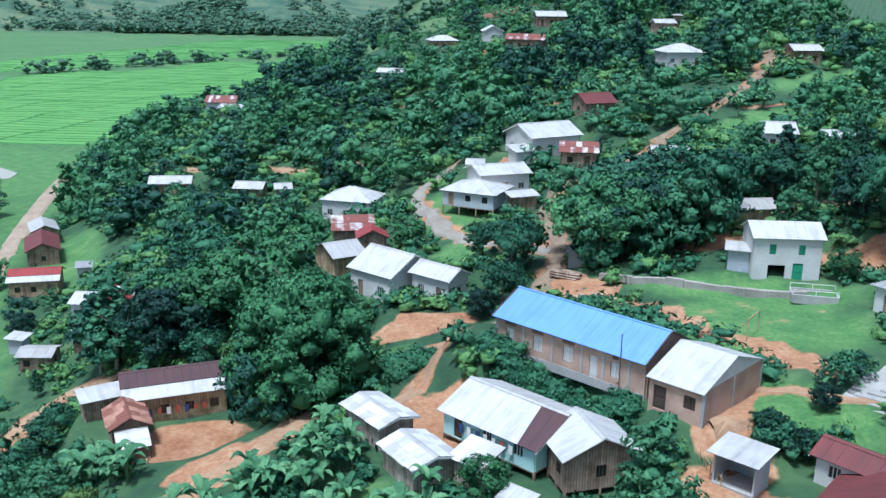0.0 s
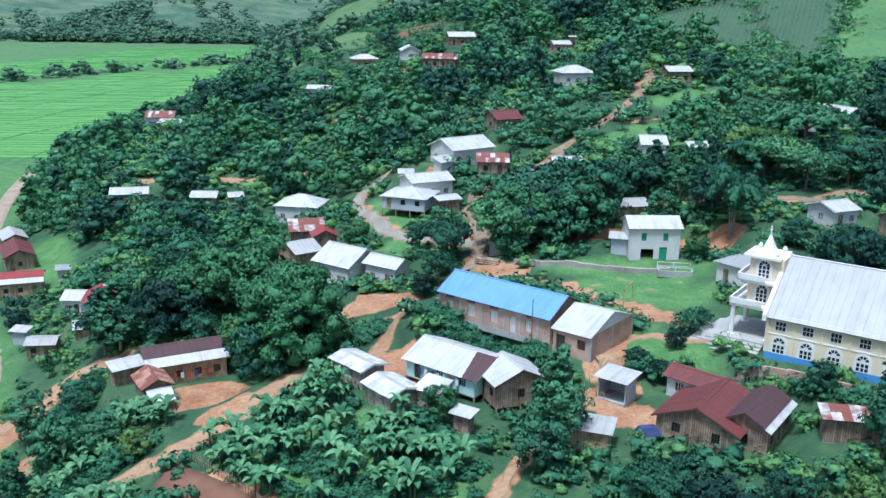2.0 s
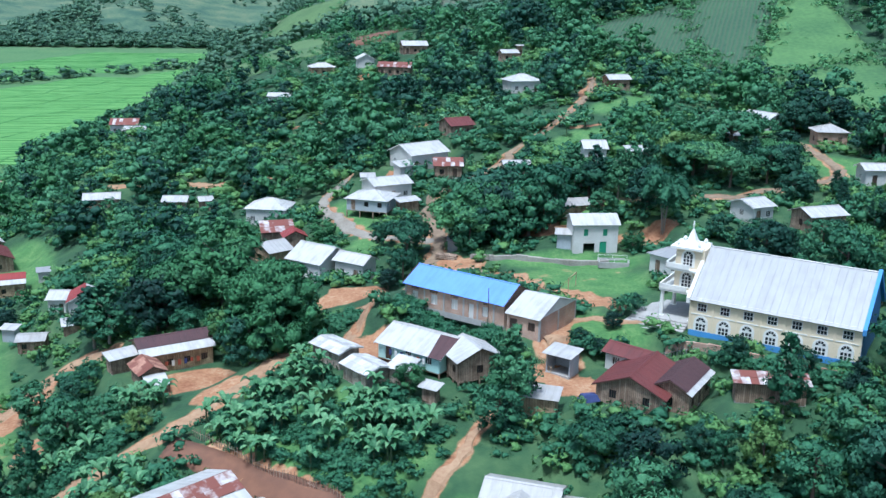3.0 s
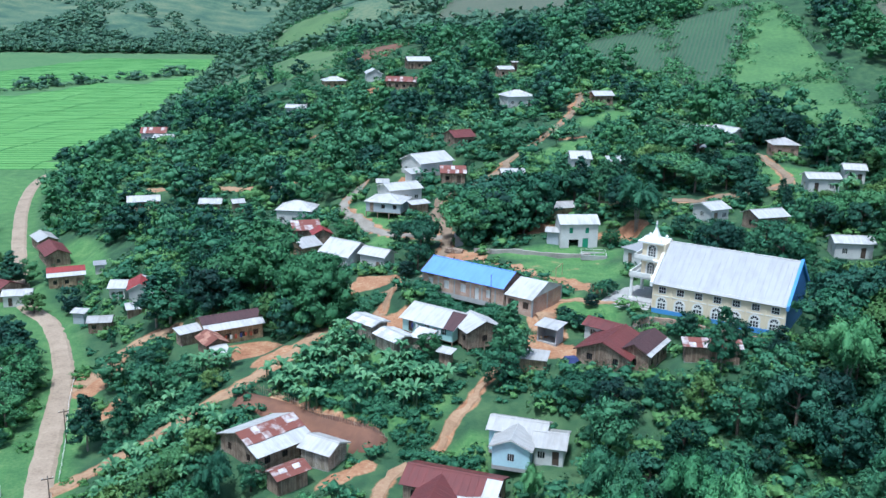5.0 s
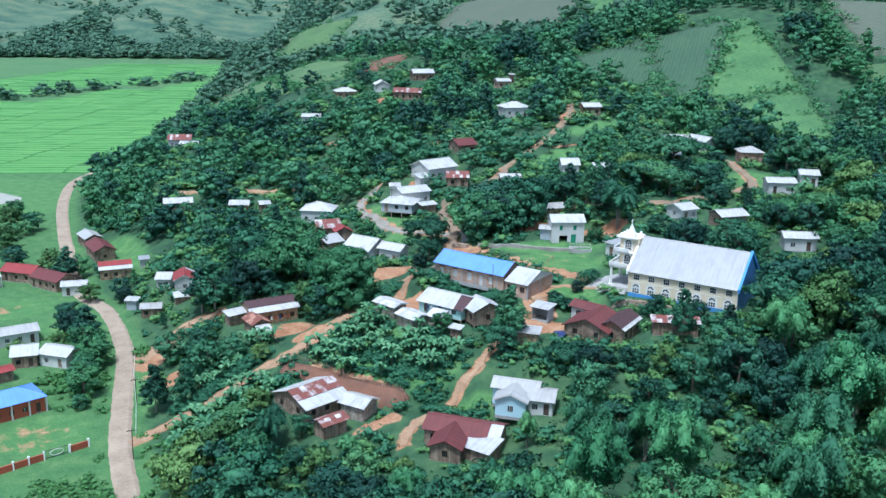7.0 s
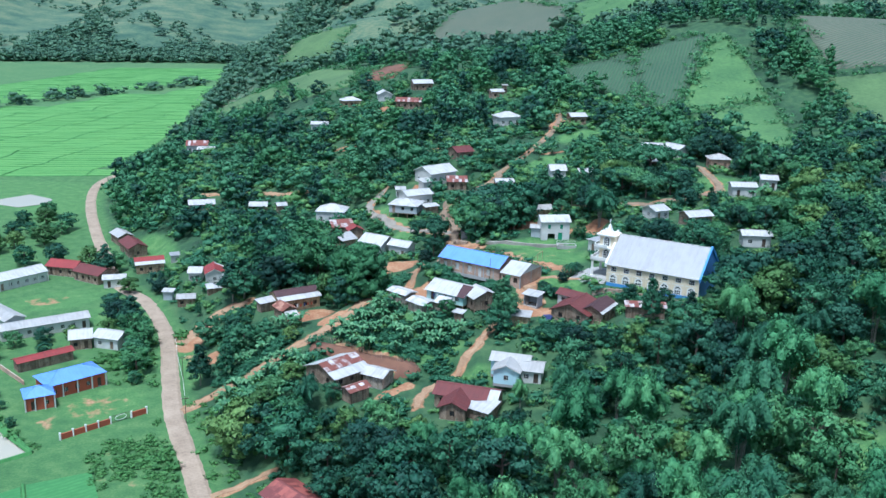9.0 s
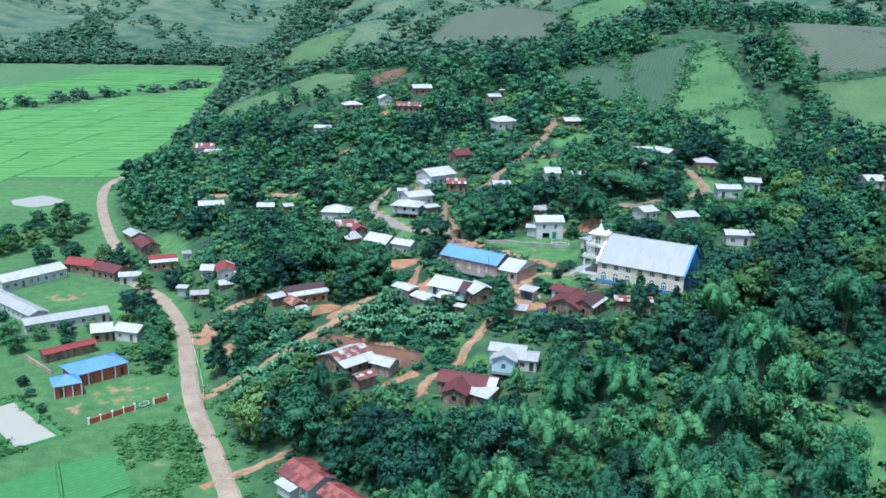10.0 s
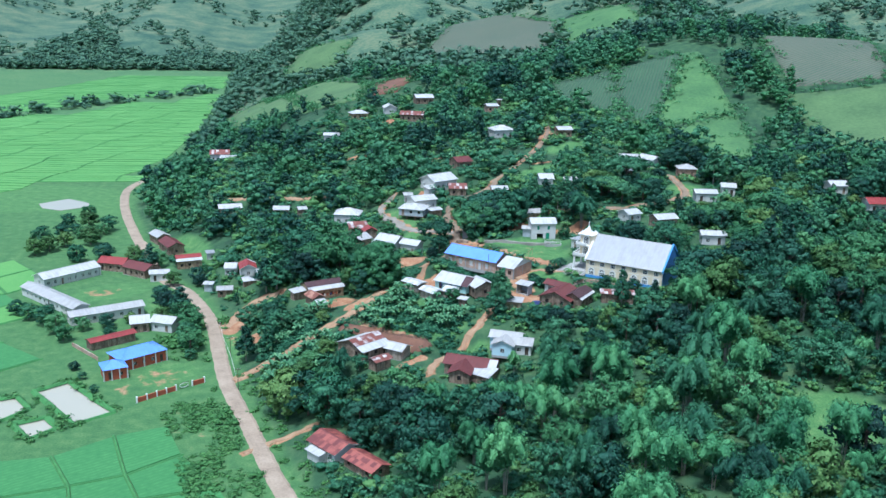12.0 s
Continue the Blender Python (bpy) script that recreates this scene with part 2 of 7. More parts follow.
LEAF_BANANA = foliage("banana_leaves", (0.034, 0.115, 0.052), (0.09, 0.225, 0.095), (0.19, 0.36, 0.17), 0.4)
LEAF_GREAT = foliage("dense_glossy_leaves", (0.045, 0.15, 0.062), (0.095, 0.26, 0.1), (0.175, 0.37, 0.14), grain=2.5)
LEAF_WEED = foliage("fresh_weed_leaves", (0.045, 0.13, 0.042), (0.09, 0.215, 0.062), (0.155, 0.3, 0.095))
LEAF_VERGE = foliage("bright_verge_leaves", (0.07, 0.185, 0.05), (0.125, 0.28, 0.075), (0.2, 0.37, 0.11))
STEM = plain("green_plant_stem", (0.1, 0.16, 0.07), (0.06, 0.09, 0.04))
RICE = crop_material("young_rice", (0.105, 0.27, 0.06), (0.15, 0.32, 0.078), 20, 0.3, (0.105, 0.26, 0.06), 0.06)
RICE_DEEP = crop_material("deep_green_rice", (0.045, 0.165, 0.045), (0.08, 0.235, 0.065), 60, 0.3, (0.055, 0.18, 0.05), 0.06)
BUND = plain("grassy_field_bank", (0.08, 0.23, 0.06), (0.05, 0.15, 0.04), rough=0.95, big=0.6, relief=0.7)
MAIZE = crop_material("rowed_crop", (0.026, 0.075, 0.038), (0.055, 0.12, 0.052), 28, 0.24, (0.07, 0.1, 0.055))
YOUNGCROP = crop_material("young_rowed_crop", (0.06, 0.1, 0.058), (0.1, 0.125, 0.075), 75, 0.2, (0.135, 0.125, 0.09))
PASTURE = plain("hill_pasture", (0.11, 0.185, 0.065), (0.06, 0.115, 0.042), rough=0.95, big=0.06, fine=0.8, relief=0.8)
MEADOW = plain("hill_meadow", (0.1, 0.2, 0.062), (0.05, 0.12, 0.042), rough=0.95, big=0.08, fine=0.9, relief=0.8)
TILLED = plain("tilled_red_earth", (0.2, 0.095, 0.055), (0.13, 0.065, 0.042), rough=0.95, big=0.1, fine=0.8, relief=0.8)
# Far leaves: distance haze is mixed into their colour as paler, greyer green.
FAR_LEAF = foliage("hazy_far_leaves", (0.045, 0.11, 0.07), (0.078, 0.165, 0.095), (0.12, 0.21, 0.115), grain=0.8)
FAR_LEAF_DARK = foliage("hazy_far_leaves_dark", (0.034, 0.096, 0.06), (0.062, 0.145, 0.085), (0.1, 0.19, 0.105), grain=0.8)
HILLCLAY = plain("brown_hill_track", (0.29, 0.21, 0.135), (0.18, 0.125, 0.08), rough=0.95, big=0.3, fine=2.0, relief=0.6)
TRACK = plain("grey_stony_track", (0.3, 0.27, 0.22), (0.2, 0.17, 0.13), rough=0.95, big=0.4, fine=3.0, relief=0.6)


# ---------------------------------------------------------------- mesh helpers
class Shape:
    """Collects boxes, slabs and prisms into one mesh."""

    def __init__(self):
        self.v, self.f = [], []

    def add(self, verts, faces):
        n = len(self.v)
        self.v += [tuple(p) for p in verts]
        self.f += [tuple(i + n for i in f) for f in faces]
        return self

    def box(self, x0, x1, y0, y1, z0, z1):
        return self.add([(x0, y0, z0), (x1, y0, z0), (x1, y1, z0), (x0, y1, z0), (x0, y0, z1), (x1, y0, z1), (x1, y1, z1), (x0, y1, z1)],
                        [(0, 3, 2, 1), (4, 5, 6, 7), (0, 1, 5, 4), (1, 2, 6, 5), (2, 3, 7, 6), (3, 0, 4, 7)])

    def slab(self, pts, thick):
        """A flat plate over a polygon, thickened downwards."""
        pts = [Vector(p) for p in pts]
        n = (pts[1] - pts[0]).cross(pts[2] - pts[0]).normalized()
        if n.z < 0:
            pts.reverse()
            n = -n
        k = len(pts)
        low = [p - n * thick for p in pts]
        return self.add(pts + low, [tuple(range(k)), tuple(range(2 * k - 1, k - 1, -1))] + [(i, i + k, (i + 1) % k + k, (i + 1) % k) for i in range(k)])

    def prism(self, pts, shift):
        """A polygon swept along a shift."""
        pts, s = [Vector(p) for p in pts], Vector(shift)
        k = len(pts)
        return self.add(pts + [p + s for p in pts], [tuple(range(k - 1, -1, -1)), tuple(range(k, 2 * k))] + [(i, (i + 1) % k, (i + 1) % k + k, i + k) for i in range(k)])

    def rod(self, a, b, r0, r1=None, sides=6):
        """A tapered round bar from a to b."""
        a, b = Vector(a), Vector(b)
        r1 = r0 if r1 is None else r1
        d = (b - a).normalized()
        u = d.orthogonal().normalized()
        w = d.cross(u)
        ring = [(math.cos(2 * math.pi * i / sides), math.sin(2 * math.pi * i / sides)) for i in range(sides)]
        pts = [a + (u * c + w * s) * r0 for c, s in ring] + [b + (u * c + w * s) * r1 for c, s in ring]
        return self.add(pts, [(i, (i + 1) % sides, (i + 1) % sides + sides, i + sides) for i in range(sides)] + [tuple(range(sides - 1, -1, -1)), tuple(range(sides, 2 * sides))])

    def mesh(self, name, mat):
        me = bpy.data.meshes.new(name)
        me.from_pydata(self.v, [], self.f)
        me.materials.append(mat)
        me.update()
        return me


def part(name, shape, mat, parent, label=""):
    ob = new(name, shape if isinstance(shape, bpy.types.Mesh) else shape.mesh(name, mat))
    ob.parent = parent
    return tagged(ob, label)


def thing(name, x, y, z, yaw, label, category, group=""):
    ob = new(name)
    ob.empty_display_size = 0.3
    ob.matrix_world = pose(x, y, z, 0, 0, yaw)
    return tagged(ob, label, category, group)


def array_mesh(name, verts, faces, mat):
    me = bpy.data.meshes.new(name)
    me.from_pydata(np.asarray(verts).tolist(), [], faces if isinstance(faces, list) else faces.tolist())
    me.materials.append(mat)
    return me


def smoothstep(v):
    v = np.clip(v, 0, 1)
    return v * v * (3 - 2 * v)


# ---------------------------------------------------------------- the lie of the land
# Hill swells, south to north, each row from west to east, 60 m apart.
SWELLS = (
    (0.6, 1.6, 6.6, 7.6, 11.6, 10.4, 14.8), (1.5, -5.2, 2.6, -2.2, 6.0, 13.1, 29.5), (-0.1, 6.6, 8.2, 6.9, 11.7, 7.9, 15.7),
    (-1.6, 0.3, 5.3, 6.4, 10.4, 12.4, 18.0), (2.0, -1.1, 14.7, 10.3, 4.1, 9.7, 23.7), (7.4, 4.8, 6.9, 7.8, 22.4, 19.2, 27.3),
    (-4.2, 9.8, 18.2, 13.0, 24.1, 15.2, 14.9), (-7.4, 8.0, 9.9, 4.2, 15.4, 16.3, 9.3), (-0.5, 12.7, 15.9, 11.7, 20.2, 32.0, 17.8),
    (-3.8, 1.0, 8.0, 9.4, 15.2, 22.7, 10.9), (-1.9, 4.2, 13.4, 14.7, 24.6, 32.3, 11.4), (-4.0, 16.0, 29.3, 14.6, 18.4, 23.9, 8.2))
FOOT_Y = (-300, -2, 31, 53, 73, 99, 124, 138, 165, 195, 235, 274, 300, 480, 900)
FOOT_X = (-10, -36, -44, -49.5, -52, -55.5, -64, -72, -80, -88, -98, -103, -98, -83, -80)
# Levelled terraces: x, y, radius, height.
TERRACES = [(1, 68, 7, 17.4), (-27, 84, 8, 10.2), (-2, 37, 5, 10.8), (-1, 98, 6, 17.6), (41, 97, 5, 22.8), (12, 157, 8, 24.8), (20, 57, 4, 18.2),
            (30, 82, 9, 21.3), (48, 58, 12, 20.9), (38, 67, 6, 20.9), (5, 80, 5, 20.6), (12, 75, 6, 20.6), (19, 69, 5, 20.6)]
PONDS = [((-95.6, 54.2), (-88.8, 59.3), (-75.6, 40.8), (-83.2, 35.6)), ((-112, 47), (-98.5, 52), (-94, 44.5), (-99, 39)), ((-96, 37.5), (-89.5, 40), (-86, 34.5), (-91, 29.5))]


def land(x, y, pads=True):
    x, y = np.asarray(x, float), np.asarray(y, float)
    z = np.zeros(np.broadcast(x, y).shape)
    for j, row in enumerate(SWELLS):
        gy = np.exp(-((y + 60 - 60 * j) ** 2) / 4608.0)
        for i, amp in enumerate(row):
            z = z + amp * np.exp(-((x + 90 - 60 * i) ** 2) / 4608.0) * gy
    z = z * smoothstep((x - np.interp(y, FOOT_Y, FOOT_X)) / 26.0)
    far = 135 * smoothstep((y - 860) / 1500.0) * (1 + 0.22 * np.sin(x / 170.0 + 1.0) + 0.12 * np.sin(x / 61.0 + y / 140.0))
    far = far + 24 * smoothstep((y - 900) / 160.0) * np.sin(x / 95.0 + 0.6) ** 2
    back = smoothstep((x + 90) / 160.0) * (78 * smoothstep((y - 600) / 420.0) + 22 * smoothstep((y - 560) / 200.0) * np.sin(x / 80.0 + y / 260.0) ** 2)
    east = 92 * smoothstep((x - 235) / 330.0) * (1 + 0.15 * np.sin(y / 110.0))
    z = z + np.maximum(np.maximum(far, back), east * (1 - smoothstep((y - 700) / 500.0) * 0.3))
    if pads:
        for a, b, r, h in TERRACES:
            d = np.hypot(x - a, y - b)
            k = smoothstep((1.7 * r - d) / (0.7 * r))
            z = z + (h - z) * k
    return z


GRID = {}


def ground_z(x, y):
    """Height of the land at one point, from a half-metre table filled on first use."""
    if not GRID:
        gx, gy = np.arange(-160, 240.1, 0.5), np.arange(-110, 460.1, 0.5)
        GRID["z"] = land(*np.meshgrid(gx, gy))
    i, j = (x + 160) * 2, (y + 110) * 2
    if not (0 <= i < 799 and 0 <= j < 1139):
        return float(land(np.array([x]), np.array([y]))[0])
    a, b = int(i), int(j)
    u, v, z = i - a, j - b, GRID["z"]
    return float((z[b, a] * (1 - u) + z[b, a + 1] * u) * (1 - v) + (z[b + 1, a] * (1 - u) + z[b + 1, a + 1] * u) * v)


def inside(poly, x, y):
    """How deep points lie inside a convex polygon (negative: outside)."""
    x, y = np.asarray(x, float), np.asarray(y, float)
    cx, cy = sum(p[0] for p in poly) / len(poly), sum(p[1] for p in poly) / len(poly)
    d = np.full(x.shape, 1e9)
    for (ax, ay), (bx, by) in zip(poly, poly[1:] + poly[:1]):
        nx, ny = by - ay, ax - bx
        s = math.hypot(nx, ny)
        side = 1 if (cx - ax) * nx + (cy - ay) * ny > 0 else -1
        d = np.minimum(d, side * ((x - ax) * nx + (y - ay) * ny) / s)
    return d


def near_path(path, x, y):
    """Distance of one point from a polyline."""
    best = 1e9
    for (ax, ay), (bx, by) in zip(path, path[1:]):
        vx, vy = bx - ax, by - ay
        k = min(1.0, max(0.0, ((x - ax) * vx + (y - ay) * vy) / (vx * vx + vy * vy)))
        best = min(best, math.hypot(x - ax - k * vx, y - ay - k * vy))
    return best


def along(path, x, y):
    """Distance of points from a polyline."""
    x, y = np.asarray(x, float), np.asarray(y, float)
    best = np.full(np.broadcast(x, y).shape, 1e9)
    for (ax, ay), (bx, by) in zip(path, path[1:]):
        vx, vy = bx - ax, by - ay
        k = np.clip(((x - ax) * vx + (y - ay) * vy) / (vx * vx + vy * vy), 0, 1)
        best = np.minimum(best, np.hypot(x - ax - k * vx, y - ay - k * vy))
    return best


# ---------------------------------------------------------------- the plan: lanes, yards, fields
ROAD = [(-24, -60), (-34, -20), (-38.7, -1.8), (-42.6, 12.7), (-46.8, 30.9), (-52.2, 52.7), (-55.1, 72.8), (-59, 99), (-67, 124), (-75.7, 138),
        (-83.8, 165), (-91.9, 195), (-101, 234), (-106, 270), (-103, 294), (-92, 320), (-88, 360)]
LANES = [
    ("dirt_lane", 2.7, [(-51, 55), (-47, 59), (-42.6, 61.6), (-38.7, 62), (-31.6, 61), (-25.5, 62), (-20.8, 66.3), (-17.4, 70), (-14, 74.5), (-11, 79.5), (-8.2, 83), (-5, 84.8), (-1.8, 86.2), (1.6, 88)]),
    ("stony_track", 2.6, [(12, 109.7), (7.1, 115), (2.8, 120), (-0.8, 126.7), (-4.3, 137.7), (-6, 148.6), (-4.4, 154), (0, 160)]),
    ("yard_lane", 2.4, [(-6, 71.5), (-4.4, 75), (-3, 78.5), (-1, 82.6), (1.4, 86.4)]),
    ("garden_path", 1.5, [(-8, 29), (-7.1, 32), (-5, 36), (-1.3, 39), (2.2, 42), (5.8, 45.6), (8, 49), (11, 53)]),
    ("hill_lane", 1.7, [(33, 149), (39.7, 155.6), (45.7, 163), (53, 173), (60.7, 186.5), (66, 202)]),
    ("east_lane", 2.2, [(40, 113), (46.4, 112.2), (56, 110), (63, 106.5), (69, 108), (78.4, 108.4), (85, 112.3), (87, 118), (87.6, 123.5), (88.3, 134.5)]),
    ("terrace_path", 2.0, [(-58, 199), (-49.7, 196), (-39.7, 192), (-31, 185), (-20.3, 179.4)]),
    ("red_bank_path", 3.6, [(-57, 88), (-53.5, 94.5), (-50.5, 101.5), (-46.5, 104.5), (-40, 101)]),
    ("hall_path", 1.3, [(23.5, 70.6), (28.9, 68.6), (34, 67.6)]),
    ("field_path", 1.6, [(-47.5, 18), (-42, 21.8), (-36.2, 24.5), (-33, 25)]),
    ("village_lane", 2.5, [(1.2, 87.8), (4.2, 89.8), (7, 93.2), (9.6, 98.5), (12.2, 106.4), (13, 117), (12.7, 126), (16, 136), (29, 142), (33, 149)]),
    ("hall_drive", 2.8, [(21.5, 60.5), (21.5, 64), (19.5, 63.5)]),
]
# Bare yards: x, y, half lengths, turn.
YARDS = [(-24.5, 79, 6.5, 5.0, 20), (20.8, 56, 3.8, 3.2, -30), (0, 70, 5.5, 5.5, 0), (-2, 94, 5, 2.2, 0), (-11, 36.5, 4.5, 1.8, 20), (28.5, 75, 5.0, 1.6, -35),
         (24, 80.5, 3.5, 1.6, -30), (-14.5, 50, 13, 2.0, -43), (14, 96.5, 5, 2, -40), (30, 104, 5, 2.4, 0), (44, 100, 7, 2.5, -10), (-20, 181, 7, 2.2, -25), (62, 188, 7, 3.6, 55),
         (52, 158, 5, 1.4, 0), (-46, 104, 4, 3, 10), (10, 250, 5, 3, 0), (24, 318, 1.5, 1.5, 0), (16, 186, 6, 2, -20), (-9, 215, 6, 2, -20), (9, 149, 6, 2, 0), (-55, 93, 2, 6, 20), (20.7, 86.5, 6, 1.5, -52), (27, 78.5, 6, 1.8, -42), (31, 74.6, 3, 1.0, -20), (21.6, 66.5, 5, 1.3, 52), (19, 58.6, 3.4, 3, 0), (13, 98, 7, 2.6, -60), (-4.5, 91.5, 4.5, 2.2, 0), (-21, 70, 4, 1.6, 40), (-51, 93, 2.4, 8, -20), (-46.5, 79, 2.2, 4, 20)]
# Lawns and open grass: x, y, half lengths, turn.
LAWNS = [(-7, 53, 13, 8, -35), (30, 84, 10, 7, -15), (27, 67, 7, 4, -35), (-66, 60, 9, 9, 20), (-90, 127, 14, 9, 25), (62, -10, 13, 12, 0), (-53, 80, 4, 16, 10),
         (4, 118, 7, 5, 0), (-1, 135, 5, 12, 10), (66, 172, 12, 6, 20), (48, 150, 9, 5, 30), (87, 117, 6, 7, 0), (4.5, 38.5, 3.5, 2, -20),
         (30, 92, 12, 3, -12), (-114, 240, 16, 25, 0), (-70, 165, 6, 20, 20), (45, 60.5, 12, 2, -40), (-9, 84, 6, 1.5, 45), (-150, 262, 55, 32, 0), (-75, 112, 7, 10, 20)]


# Thinly worn grass: the same with a strength.
WORN = [(-92, 127, 10, 6, 20, 0.42), (-68, 59, 11, 9, 25, 0.38), (-75, 52, 6, 6, 20, 0.36), (27, 78, 9, 4, -30, 0.45), (-52, 84, 4, 12, 15, 0.4), (30, 88, 12, 8, 0, 0.3), (-60, 30, 8, 20, 10, 0.25)]


def blob(x, y, cx, cy, rx, ry, turn):
    c, s = math.cos(radians(turn)), math.sin(radians(turn))
    u, v = (x - cx) * c + (y - cy) * s, -(x - cx) * s + (y - cy) * c
    return 1.0 - np.hypot(u / rx, v / ry)


def in_blob(x, y, cx, cy, rx, ry, turn):
    """The same for one point."""
    c, s = math.cos(radians(turn)), math.sin(radians(turn))
    return 1.0 - math.hypot(((x - cx) * c + (y - cy) * s) / rx, ((y - cy) * c - (x - cx) * s) / ry)


def soil_at(x, y):
    s = np.zeros(np.broadcast(x, y).shape)
    for _, w, pts in LANES:
        s = np.maximum(s, smoothstep((w * 0.5 + 1.1 - along(pts, x, y)) / 1.6) * 0.8)
    for yard in YARDS:
        s = np.maximum(s, smoothstep(blob(x, y, *yard) * 2.2 + 0.3) * 0.95)
    for x0, y0, rx, ry, turn, k in WORN:
        s = np.maximum(s, k * smoothstep(blob(x, y, x0, y0, rx, ry, turn) * 1.6))
    return s


def lush_at(x, y):
    s = np.zeros(np.broadcast(x, y).shape)
    for lawn in LAWNS:
        s = np.maximum(s, smoothstep(blob(x, y, *lawn) * 2.5 + 0.4))
    plain_floor = smoothstep((np.interp(y, FOOT_Y, FOOT_X) + 4 - x) / 6.0) * (1 - smoothstep((y - 860) / 60.0))
    return np.maximum(s, np.maximum(plain_floor * 0.75, smoothstep((6.0 - along(ROAD, x, y)) / 3.0) * 0.8))


# ---------------------------------------------------------------- where each house stands
PLAN = []


def plot(name, label, x, y, z, yaw, length, width, eave, pitch=22, kind="gable", roof=None, wall=None, **more):
    """One house: centre, ground level, turn, roof plan size, eave height. Its ground is levelled."""
    PLAN.append(dict(name=name, label=label, x=x, y=y, z=z, yaw=yaw, L=length, W=width, h=eave, pitch=pitch, kind=kind, roof=roof or ZINC, wall=wall or WHITE, **more))
    if z > 0.5:
        TERRACES.append((x, y, 0.5 * math.hypot(length, width) * 0.9 + 0.4, z))


H, G = "house", "hut"
# The lane below the hall.
plot(H, "mint-walled house on low stilts with a bright zinc roof", 5.0, 66.8, 17.4, -43, 10.0, 8.0, 2.35, 22, wall=MINT, stilts=0.4, laundry=True, dark_end=True)
plot(H, "weathered timber house with a rust-edged zinc roof", 9.9, 61.8, 17.0, -74, 5.4, 6.4, 3.1, 25, wall=TIMBER, stilts=0.6, sheets=False)
plot(G, "small zinc-roofed shed of upright boards", -6.0, 68.0, 17.2, -52, 5.8, 4.0, 2.1, 13, roof=ZINCMIX, wall=BOARDS, sheets=True, plain_wall=True)
plot(G, "small patched zinc shed of upright boards", -2.6, 62.2, 16.9, -56, 5.2, 4.4, 2.0, 15, roof=ZINCMIX, wall=BOARDS, sheets=True, plain_wall=True)
plot(G, "lean-to shed with loose zinc sheets", 1.6, 61.2, 17.0, -40, 3.2, 3.0, 2.0, 12, "lean", roof=ZINCMIX, wall=BOARDS, sheets=True, plain_wall=True)
plot(G, "tiny timber outhouse with zinc roof", 4.4, 57.0, 16.2, -38, 2.6, 1.9, 1.9, 10, "lean", wall=TIMBER, plain_wall=True)
plot("carport", "open-fronted carport with a flat zinc roof", 20.4, 59.4, 18.2, -42, 3.9, 3.4, 2.5, 5, "lean", wall=GREYWALL, open_front=True)
plot(G, "bamboo-walled shed with a low zinc roof", 15.8, 51.6, 16.9, -24, 4.6, 3.0, 2.2, 9, "lean", roof=OLDZINC, wall=BAMBOO, plain_wall=True)
plot(H, "long timber house with a wide maroon roof", 28.0, 53.0, 17.6, 50, 9.0, 8.6, 2.1, 23, roof=MAROON, wall=TIMBER)
plot(H, "dark maroon-roofed wing edged with white sheets", 31.9, 51.4, 17.6, 49, 8.2, 5.2, 2.55, 26, roof=DARKRUST, wall=TIMBER, half_white=0.26)
plot(H, "low white house wing with a maroon roof", 28.8, 58.6, 18.3, -48, 6.5, 4.0, 2.2, 24, roof=MAROON, wall=WHITE)
plot(G, "lean-to with red and white roofing sheets", 39.6, 46.0, 19.6, -14, 8.2, 2.4, 2.4, 12, "lean", roof=RUSTMIX, wall=TIMBER, sheets=True, plain_wall=True)
# The farm by the banana garden.
plot(H, "long low house with a dark rusted and white sheet roof", -28.4, 87.2, 10.2, 22, 10.4, 7.6, 2.7, 21, roof=DARKRUST, wall=BAMBOO, half_white=0.46, laundry=True)
plot(G, "rust-striped gabled cook hut", -30.6, 79.6, 10.2, 26, 4.0, 5.2, 2.3, 26, "end", roof=RUSTORANGE, wall=TIMBER, sheets=True, apron=True)
plot(G, "low white lean-to beside the long house", -34.8, 84.6, 10.2, 33, 4.6, 2.6, 2.2, 12, "lean", wall=TIMBER, plain_wall=True)
plot(H, "farmhouse with a rust-patched and white zinc roof", -21.0, 44.4, 10.3, 36, 8.8, 9.4, 2.2, 20, roof=RUSTMIX, wall=TIMBER, sheets=True, half_white=0.5)
plot(G, "grey house wing with white zinc roof", -13.6, 40.8, 10.3, -38, 5.0, 4.8, 2.3, 22, wall=BOARDS, plain_wall=True)
plot(G, "small hut with a red sheet roof", -18.2, 36.0, 9.6, 34, 5.0, 3.4, 2.3, 22, roof=RUSTMIX, wall=TIMBER, sheets=True, plain_wall=True)
plot(H, "light blue cottage with a pale weathered zinc roof", 9.2, 33.4, 13.0, -24, 5.4, 4.6, 2.6, 24, "end", roof=OLDZINC, wall=SKYBLUE)
plot(H, "rear block of the blue cottage with weathered zinc roof", 10.6, 36.6, 13.2, -25, 7.6, 4.8, 2.8, 22, roof=OLDZINC, wall=SKYBLUE)
plot(H, "side wing of the blue cottage with a dark doorway", 13.9, 33.6, 13.1, -22, 4.4, 5.6, 2.4, 18, roof=OLDZINC, wall=WHITE)
plot(H, "wide low house with a faded maroon roof", 1.3, 29.5, 10.5, -27, 11.8, 6.2, 2.4, 22, roof=MAROON, wall=TIMBER, pale_edge=True)
plot(H, "front gable wing with a faded maroon roof", -1.6, 26.2, 10.5, 67, 6.6, 5.2, 2.25, 24, roof=MAROON, wall=TIMBER)
plot(G, "low verandah with white zinc sheets", 2.3, 24.8, 10.4, -43, 6.2, 4.2, 2.0, 11, "lean", wall=TIMBER, plain_wall=True)
